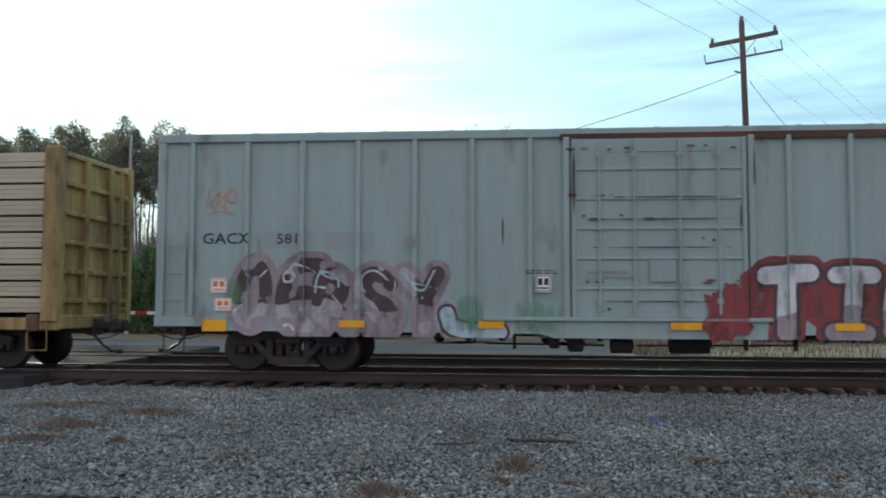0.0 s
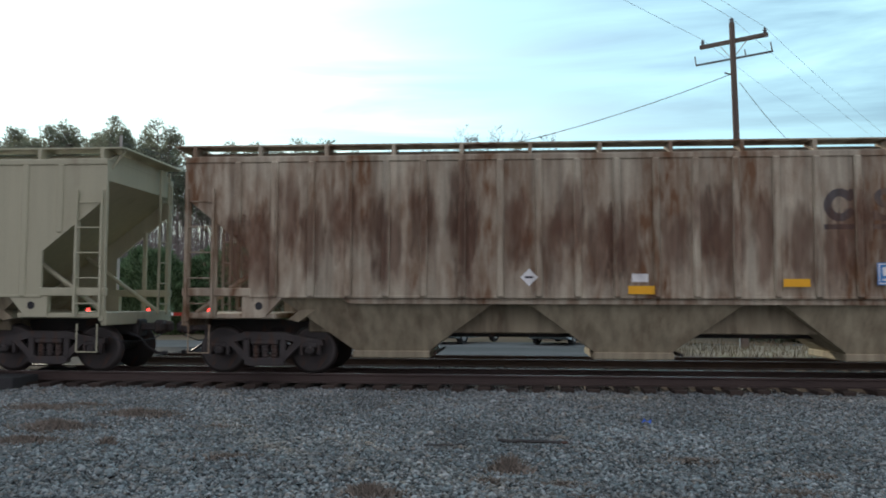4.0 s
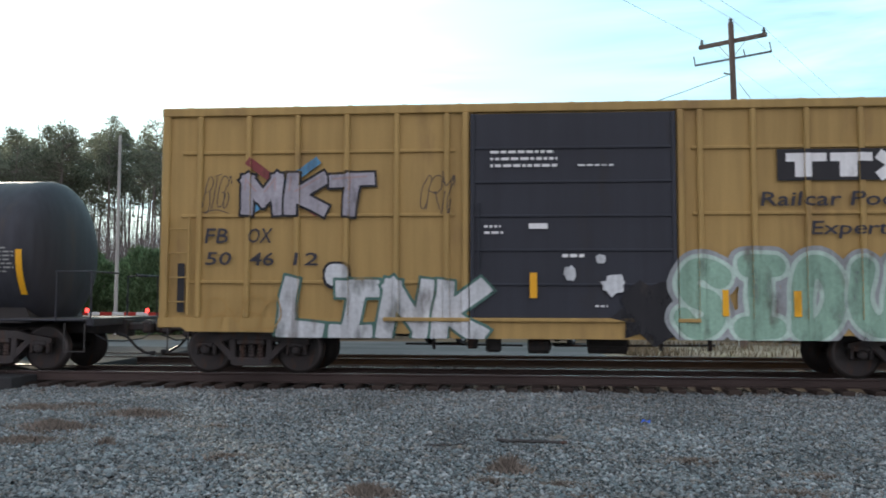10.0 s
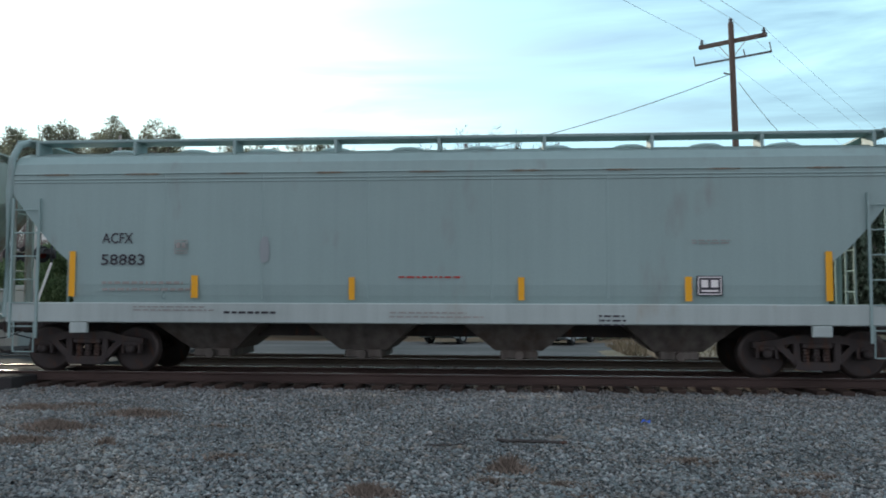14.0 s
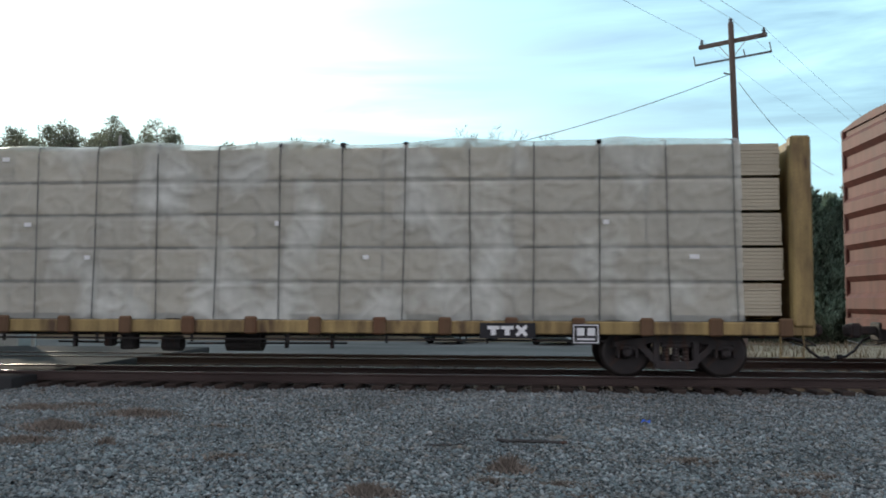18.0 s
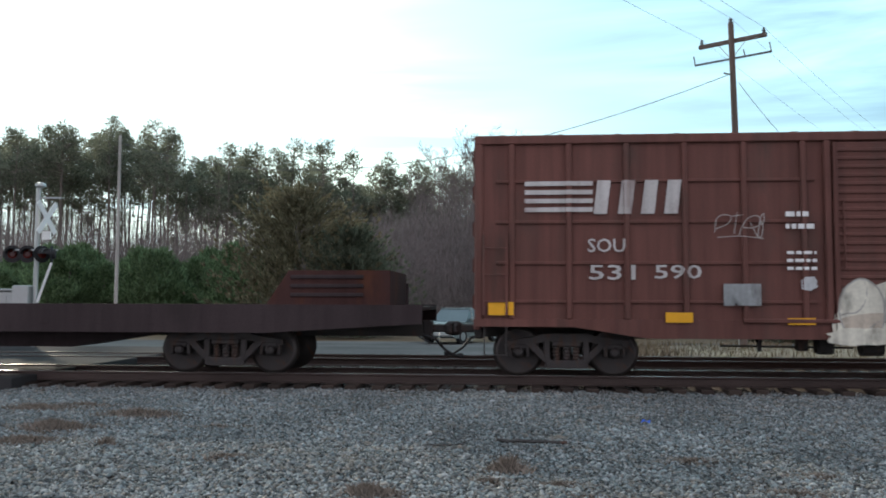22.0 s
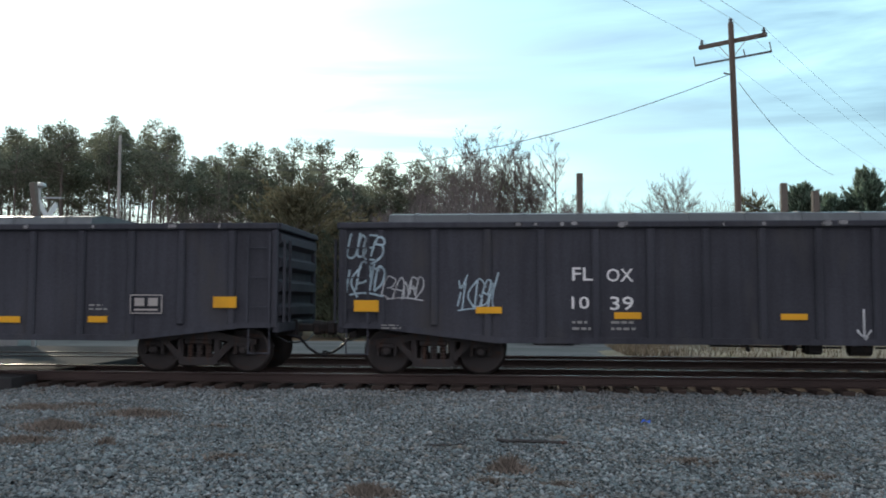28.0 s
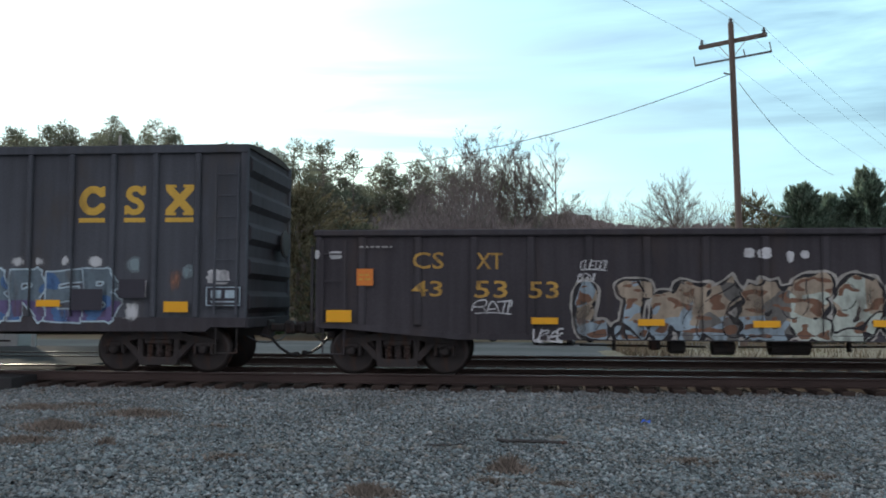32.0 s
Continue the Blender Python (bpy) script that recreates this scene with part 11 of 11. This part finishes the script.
    for x, z, w, h in ((-8.7, 1.53, 0.46, 0.20), (-6.3, 1.33, 0.46, 0.11), (-3.4, 1.31, 0.46, 0.11), (0.1, 1.29, 0.46, 0.11), (3.6, 1.30, 0.46, 0.11), (6.4, 1.32, 0.46, 0.11)):
        strip(k, x, z, w, h)
    strip(k, 9.21, 1.40, 0.49, 0.21)
    pane(k, M_WHITE, 9.18, 1.09, 0.17, 0.16)
    mark(k, "FL", M_WHITE, -5.80, 2.02, 0.38, 0.25)
    mark(k, "OX", M_WHITE, -5.15, 2.02, 0.46, 0.25)
    fr(k, 7.55, 1.50, 0.66, 0.36, M_FADE2)
    k = 31
    for words, r in (("FL", (-5.71, 1.90, 0.37, 0.24)), ("OX", (-5.04, 1.88, 0.48, 0.24)), ("10", (-5.75, 1.38, 0.32, 0.23)), ("39", (-5.01, 1.37, 0.42, 0.25))):
        mark(k, words, M_WHITE, *r)
    for r in ((-9.66, 1.31, 0.46, 0.21), (-7.41, 1.24, 0.47, 0.12), (-4.91, 1.15, 0.48, 0.12), (-2.00, 1.14, 0.46, 0.11), (1.10, 1.12, 0.47, 0.12), (3.98, 1.12, 0.46, 0.12), (6.74, 0.96, 0.46, 0.12)):
        strip(k, *r, -1.605 if r[0] < -9.0 else None)
    scrawl(k, G_PALEBLUE, 151, 5, -9.69, 2.39, 0.69, 0.49, 0.05)
    scrawl(k, G_PALEBLUE, 152, 5, -9.69, 1.81, 0.66, 0.59, 0.05)
    scrawl(k, G_WHITE, 153, 6, -8.98, 1.66, 0.71, 0.45, 0.03)
    scrawl(k, G_PALEBLUE, 154, 5, -7.65, 1.54, 0.73, 0.62, 0.035)
    scrawl(k, G_WHITE, 155, 5, 1.12, 1.42, 0.91, 0.39, 0.025)
    scrawl(k, G_WHITE, 156, 5, 3.91, 1.54, 0.65, 0.71, 0.035)
    scrawl(k, G_STEEL, 157, 6, 7.78, 1.66, 1.16, 0.71, 0.05)
    fr(k, 7.70, 1.35, 0.49, 0.34, M_FADE2)
    s = Shape()
    x, z, w, h = -0.80, 1.01, 0.23, 0.52
    stroke(s, [(x, z + h * 0.5), (x, z - h * 0.5)], 0.04, NOMINAL)
    stroke(s, [(x - w * 0.5, z - h * 0.2), (x, z - h * 0.5), (x + w * 0.5, z - h * 0.2)], 0.04, NOMINAL)
    lay_on(k, part("arrow_mark", s, G_WHITE, CARS[k]))
    k = 32
    for words, r in (("FL", (-5.73, 1.85, 0.41, 0.24)), ("OX", (-5.02, 1.86, 0.48, 0.25)), ("10", (-5.81, 1.40, 0.34, 0.25)), ("58", (-5.00, 1.40, 0.39, 0.25))):
        mark(k, words, M_WHITE, *r)
    piece(k, "IEMO", G_STEEL, G_BLACK, G_SILVER, 161, -2.71, 1.24, 2.78, 1.16, None, 0.08, square=True, body=0.42, rim=0.03, halo=G_PALEBLUE, low=G_SLATE, veins=G_BLACK)
    piece(k, "REK", G_SLATE, G_STEEL, None, 162, 2.96, 1.19, 2.69, 1.12, None, 0.05, square=True, body=0.34, rim=0.03, worn=0.35)
    for r in ((-9.62, 1.29, 0.46, 0.20), (-6.68, 1.18, 0.45, 0.11), (-3.93, 1.05, 0.48, 0.12), (-1.05, 1.04, 0.47, 0.11), (4.89, 1.03, 0.47, 0.12), (9.15, 1.37, 0.45, 0.21), (6.66, 1.04, 0.38, 0.12), (1.98, 1.05, 0.46, 0.12)):
        strip(k, *r, -1.605 if r[0] < -9.0 else None)
    fr(k, 7.63, 1.33, 0.63, 0.36, M_FADE2)
    for kk, rows in ((28, ((6.71, 1.27, 0.27, 0.16), (8.47, 0.93, 0.24, 0.14), (-5.65, 1.01, 0.22, 0.26), (-4.96, 1.00, 0.42, 0.23))), (29, ((-5.89, 0.95, 0.33, 0.24), (-4.92, 0.96, 0.41, 0.24), (6.67, 1.26, 0.40, 0.16))),
                     (31, ((-5.74, 0.97, 0.33, 0.23), (-4.99, 0.97, 0.43, 0.23), (-9.20, 0.93, 0.36, 0.10))), (32, ((-5.71, 0.96, 0.33, 0.26), (-4.96, 0.97, 0.44, 0.26), (-9.16, 0.97, 0.36, 0.18), (6.65, 1.27, 0.36, 0.15)))):
        for r in rows:
            bars(kk, 2, M_GREYTXT, *r)
    for kk, (words, t) in {33: ((("CS", (-6.04, 2.15, 0.59, 0.33)), ("XT", (-4.88, 2.14, 0.52, 0.31)), ("48", (-5.99, 1.63, 0.55, 0.30)), ("61", (-4.86, 1.62, 0.48, 0.32)), ("01", (-3.91, 1.61, 0.50, 0.33))), 0),
                           34: ((("CS", (-6.01, 2.16, 0.58, 0.31)), ("XT", (-4.86, 2.15, 0.54, 0.31)), ("48", (-6.04, 1.66, 0.58, 0.31)), ("58", (-4.86, 1.64, 0.54, 0.31)), ("69", (-3.90, 1.63, 0.51, 0.32))), 0),
                           35: ((("CS", (-6.06, 2.15, 0.58, 0.31)), ("XT", (-4.93, 2.14, 0.48, 0.30)), ("43", (-6.08, 1.63, 0.58, 0.29)), ("53", (-4.90, 1.62, 0.60, 0.32)), ("53", (-3.94, 1.61, 0.54, 0.31))), 0)}.items():
        for a, r in words:
            mark(kk, a, M_GOLDWORN, *r)
    logo(33, tuple((q[0], w) for q, w in (((2.95, 1.98), 0.54), ((3.91, 1.98), 0.45), ((4.86, 1.98), 0.58))), 1.98, 0.60, M_GOLDCLEAN)
    logo(34, tuple((q[0], w) for q, w in (((2.97, 1.98), 0.54), ((3.89, 1.98), 0.45), ((4.88, 1.98), 0.58))), 1.98, 0.60, M_GOLD)
    logo(35, tuple((q[0], w) for q, w in (((2.93, 1.98), 0.54), ((3.87, 1.98), 0.45), ((4.82, 1.98), 0.58))), 1.98, 0.60, M_GOLD)
    for k, rows in ((33, ((-7.63, 1.12, 0.47, 0.22), (-3.88, 1.00, 0.49, 0.13), (-2.00, 0.98, 0.49, 0.12), (0.01, 0.98, 0.47, 0.12), (2.05, 1.00, 0.47, 0.13), (3.90, 1.02, 0.48, 0.12), (7.13, 1.15, 0.48, 0.22))),
                    (34, ((-7.57, 1.23, 0.48, 0.21), (-3.90, 1.08, 0.48, 0.12), (-1.05, 1.08, 0.49, 0.13), (2.04, 1.08, 0.47, 0.13), (4.88, 1.11, 0.46, 0.11), (7.18, 1.18, 0.48, 0.21))),
                    (35, ((-7.70, 1.12, 0.47, 0.22), (-3.93, 1.05, 0.48, 0.12), (-2.03, 1.03, 0.47, 0.12), (-0.02, 1.01, 0.47, 0.12), (2.03, 1.03, 0.47, 0.12), (3.90, 1.03, 0.46, 0.12), (7.68, 1.26, 0.47, 0.21)))):
        for r in rows:
            strip(k, *r, -1.605 if abs(r[0]) > 7.0 else None)
    for k, rows in ((33, ((-7.39, 1.83, 0.28, 0.30), (7.18, 1.83, 0.31, 0.29))), (34, ((-7.38, 1.83, 0.29, 0.30), (7.13, 1.89, 0.30, 0.28))), (35, ((-7.23, 1.84, 0.31, 0.31), (7.14, 1.77, 0.31, 0.29)))):
        for r in rows:
            pane(k, M_ORANGE, *r)
            bars(k, 2, M_GOLD, r[0], r[1], r[2] * 0.7, r[3] * 0.5)
    fr(33, 6.04, 1.40, 0.42, 0.32, M_FADE2)
    fr(34, 6.02, 1.40, 0.43, 0.29, M_FADE2)
    fr(35, 5.99, 1.38, 0.42, 0.30, M_FADE2)
    for i, r in enumerate(((-3.89, 1.23, 0.50, 0.31), (-2.95, 1.22, 0.56, 0.28), (-2.02, 1.25, 0.53, 0.28), (-1.04, 1.25, 0.52, 0.32), (1.09, 1.24, 0.57, 0.62), (2.97, 1.21, 0.60, 0.55), (3.94, 1.31, 0.72, 0.36), (4.84, 1.18, 0.48, 0.51))):
        scrawl(33, (G_GREY, M_GREYTXT)[i % 2], 170 + i, 6, r[0], r[1], r[2] * 0.95, r[3] * 0.8, 0.022)
    for i, r in enumerate(((-0.35, 2.25, 0.17, 0.18), (0.50, 2.26, 0.14, 0.23), (-7.91, 2.25, 0.27, 0.18))):
        splash(33, G_SCUFF, 180 + i, *r, 0.3)
    for i, r in enumerate(((-0.51, 2.21, 0.44, 0.40), (-0.52, 1.98, 0.19, 0.48), (0.34, 2.21, 0.26, 0.23), (7.89, 2.21, 0.28, 0.26), (-7.78, 2.20, 0.32, 0.25))):
        splash(34, G_SCUFF, 185 + i, *r, 0.3)
    scrawl(34, M_GREYTXT, 190, 4, 4.84, 1.33, 0.55, 0.32, 0.04)
    scrawl(34, M_GREYTXT, 191, 4, -3.10, 2.00, 0.41, 0.41, 0.03)
    k = 35
    for i, (word, f, lo, r) in enumerate((("LIN", G_PUTTY, G_STEEL, (-2.36, 1.22, 2.15, 1.16)), ("KO", G_PUTTY, G_STEEL, (-0.48, 1.20, 1.96, 1.12)), ("EDS", G_PUTTY, G_SAGE3, (1.60, 1.30, 2.53, 1.32)), ("RES", G_PUTTY, G_LAV, (4.00, 1.30, 2.52, 1.32)))):
        piece(k, word, f, G_BLACK, None, 195 + i, *r, None, 0.06, square=i % 2 == 1, body=0.60, rim=0.040, low=lo, halo=G_FADE, worn=0.12, veins=G_BLACK, dashes=G_RUSSET, patches=((G_STEEL, G_ASH, G_SAGE3, G_BROWN)[i],))
    scrawl(k, G_WHITE, 201, 6, -3.04, 2.06, 0.46, 0.18, 0.022)
    scrawl(k, G_WHITE, 204, 4, -3.18, 1.84, 0.30, 0.16, 0.022)
    scrawl(k, G_WHITE, 202, 4, -4.88, 1.31, 0.69, 0.26, 0.03)
    scrawl(k, G_WHITE, 203, 4, -3.88, 0.79, 0.53, 0.23, 0.04)
    for i, r in enumerate(((-0.28, 2.28, 0.20, 0.18), (-0.01, 2.27, 0.27, 0.20), (0.43, 2.21, 0.14, 0.22), (0.69, 2.25, 0.16, 0.15), (-7.80, 2.25, 0.26, 0.17), (-8.14, 2.26, 0.12, 0.19), (7.78, 2.27, 0.45, 0.17))):
        splash(k, G_WHITE, 205 + i, *r, 0.2)
    for k in (33, 34, 35):
        bars(k, 1, M_GREYTXT, 6.4, 2.40, 0.7, 0.08)
        bars(k, 1, M_GREYTXT, -7.0, 2.40, 0.66, 0.08)
    rnd = random.Random(8)
    for k in (28, 29, 30, 31, 32):
        for i in range(26):
            x = rnd.uniform(-9.0, 9.0)
            w = rnd.uniform(0.06, 0.24)
            part("scuff", Shape().box(x, x + w, -1.606 - 0.0006 * i, -1.601, 2.86 - rnd.uniform(0.08, 0.15), 2.862), M_TOPSCUFF, CARS[k])


G_PUTTY = spray("weathered_putty", (0.325, 0.275, 0.205))
G_RUSSET = spray("russet", (0.17, 0.095, 0.06))
G_TANPALE = spray("pale_tan", (0.46, 0.40, 0.32))
G_SAGE3 = spray("pale_grey_green", (0.40, 0.46, 0.40))

mark_1()
mark_2()
mark_tanks()
mark_hoppers()
mark_boxes()
mark_boxes_late()
mark_gondolas()


# ---- what stands in the gondolas and on the flatcar ----
M_POST = material("weathered_post", (0.14, 0.12, 0.10), 0.9, 0, 0.25, (3, 3, 1), 30, 0.2)
M_COVER = material("grey_gondola_cover", (0.10, 0.11, 0.115), 0.5, 0, 0.12, (0.8, 0.8, 0.8), 20, 0.08, (0.25, 0.27, 0.27), 0.2)


def gon_post(k, x, top, lean, y=-0.9, r=0.06):
    t = CARS[k]
    p = part("stake", Shape().box(-r, r, -r, r, 0.0, (top - 1.06) / math.cos(lean), 0.015), M_POST, t, at=(x, y, 1.06))
    p.rotation_euler = (0, lean, 0)


for k, x, z, lean in ((28, *(-6.05, 3.93), 0.0), (28, *(-1.53, 3.45), 0.0), (28, *(5.44, 3.42), 0.0), (28, *(6.29, 3.81), 0.05), (28, *(-1.76, 3.82), 0.0),
                      (29, *(1.16, 3.70), -0.15), (29, *(2.33, 3.34), 0.0), (29, *(6.01, 3.81), 0.0), (29, *(-1.18, 3.40), 0.0), (29, *(-2.39, 3.88), -0.1),
                      (30, -6.0, 3.5, 0.0), (30, -1.0, 3.7, 0.1), (30, 4.5, 3.4, 0.0),
                      (31, *(-1.93, 3.62), 0.0), (31, *(-1.36, 3.47), 0.0), (31, *(6.32, 3.85), 0.0), (31, *(-5.70, 3.84), 0.0),
                      (32, *(-3.58, 3.80), 0.0), (32, *(5.31, 3.76), -0.15), (32, *(-3.29, 3.82), 0.0), (32, *(0.95, 3.39), 0.0)):
    gon_post(k, x, max(z, 3.0), lean)


def gon_cover(k, x0, x1):
    t = thing("gondola_cover", (CARS[k].location.x, TRACK, 0), "grey ribbed sheet cover over a gondola's load", "cover", "gondola covers")
    MOVING.append((t, CARS[k].location.x))
    s = Shape()
    s.hull([(0.0, 3.10), (0.9, 3.08), (1.28, 3.02), (1.36, 2.86)], lambda z: (x1 - x0) / 2)
    o = part("sheet", s, M_COVER, t, at=((x0 + x1) / 2, 0, 0))
    n = int((x1 - x0) / 1.0)
    for i in range(n):
        q = x0 + (i + 0.5) * (x1 - x0) / n
        part("rib", Shape().hull([(0.0, 3.115), (0.9, 3.095), (1.295, 3.03), (1.375, 2.86)], lambda z: 0.03), M_COVER, t, at=(q, 0, 0))


gon_cover(31, -9.3, 7.9)
gon_cover(32, -6.4, (6.37, 3.03)[0])


def flat_fittings():
    k = 26
    c = CARS[k]
    mark(k, "SH", M_FADE2, -8.20, 0.96, 0.30, 0.17)
    mark(k, "224", M_FADE2, -7.34, 0.96, 0.47, 0.18)
    for r in ((-4.47, 1.22, 0.06, 0.16), (-3.76, 0.93, 0.10, 0.22), (-4.39, 0.65, 0.20, 0.12), (4.65, 1.22, 0.06, 0.16)):
        pane(k, M_FADE2, *r)
    for r in ((-5.15, 0.96, 0.26, 0.19), (-4.34, 0.97, 0.31, 0.17)):
        bars(k, 2, M_GREYTXT, *r)
    for x0, x1, d in ((10.5, 12.9, 1), (-13.35, -10.9, -1)):
        rack = part("end_rack", Shape().prism([(x0, 1.30), (x1, 1.30), (x1, 1.98), (x0 + 0.45, 1.98)] if d > 0 else [(x0, 1.30), (x1, 1.30), (x1 - 0.45, 1.98), (x0, 1.98)], -1.25, 1.25), M_RACK, c)
        for j in range(3):
            z = 1.48 + 0.17 * j
            part("rack_slat", Shape().box(x0 + 0.5, x1 - 0.5, -1.29, -1.24, z, z + 0.07, 0.01), M_FLAT, rack)
    x, z = -12.84, 1.60
    part("letter_panel", Shape().box(x - 0.09, x + 0.09, -1.275, -1.268, z - 0.13, z + 0.13), M_FADE2, c)
    s = lettering(c, "B", x, z, 0.10, 0.17, M_DARKTXT, -1.28)
    for px, pz in ((-9.90, 1.74), (-2.17, 1.75), (-1.35, 1.75)):
        part("stake", Shape().box(px - 0.09, px + 0.09, -1.44, -1.34, 1.25, 2.02, 0.015), M_RACK, c)
    for px in np.linspace(-12.6, 12.6, 25):
        part("stake_pocket", Shape().box(px - 0.08, px + 0.08, -1.526, -1.51, 0.95, 1.25, 0.006), M_FLAT, c)
    part("brake_stand", Shape().box(13.1, 13.16, -0.5, -0.44, 1.3, 1.75), M_FLAT, c)


M_RACK = paint("rusty_red_rack", (0.06, 0.03, 0.027), 0.8, RUST, 0.3, 0.2, 0.15, 0.08)
flat_fittings()

# ---- motion ----
TRAVEL = [(0, 0.00), (0.5, 9.98), (1, 19.92), (1.5, 29.81), (2, 39.73), (2.5, 49.63), (3, 59.54), (3.5, 69.41), (5.5, 108.76), (6, 118.56), (6.5, 128.38), (7, 138.13), (7.5, 148.00), (8.5, 167.65), (9, 177.43), (9.5, 187.21), (10, 196.84), (10.5, 206.52), (11, 216.20), (11.6, 227.80), (12.3, 241.33), (13, 254.87), (14, 274.09), (16.5, 321.95), (17, 331.54), (17.5, 341.06), (18.2, 354.40), (19, 369.51), (20, 388.39), (20.5, 397.83), (21, 407.26), (21.5, 416.73), (22, 426.12), (23, 444.78), (23.5, 454.05), (24, 463.41), (24.5, 472.72), (25, 482.04), (25.5, 491.35), (27.5, 528.48), (28, 537.74), (28.6, 548.84), (29, 556.17), (29.6, 567.26), (30, 574.64), (30.5, 583.85), (31, 593.06), (31.5, 602.26), (32, 611.46)]              # seconds, metres gone


def gone(t):
    for (a, x), (b, y) in zip(TRAVEL, TRAVEL[1:]):
        if t <= b:
            return x + (y - x) * (t - a) / (b - a)
    return TRAVEL[-1][1]


def motions():
    for ob, x in MOVING:
        walk(ob, [(t, pose(x + d, TRACK, 0)) for t, d in TRAVEL])
    times = [i / FPS for i in range(32 * FPS + 1)]
    for store, dx in ((WHEELS_A, 0.89), (WHEELS_B, -0.89)):
        first = store[0]
        walk(first, [(t, pose(dx, 0, WHEEL_R) @ Matrix.Rotation(gone(t) / WHEEL_R, 4, "Y")) for t in times])
        keys = first.animation_data
        for w in store[1:]:
            w.rotation_mode = "QUATERNION"
            w.animation_data_create()
            w.animation_data.action = keys.action
            w.animation_data.action_slot = keys.action_slot


motions()
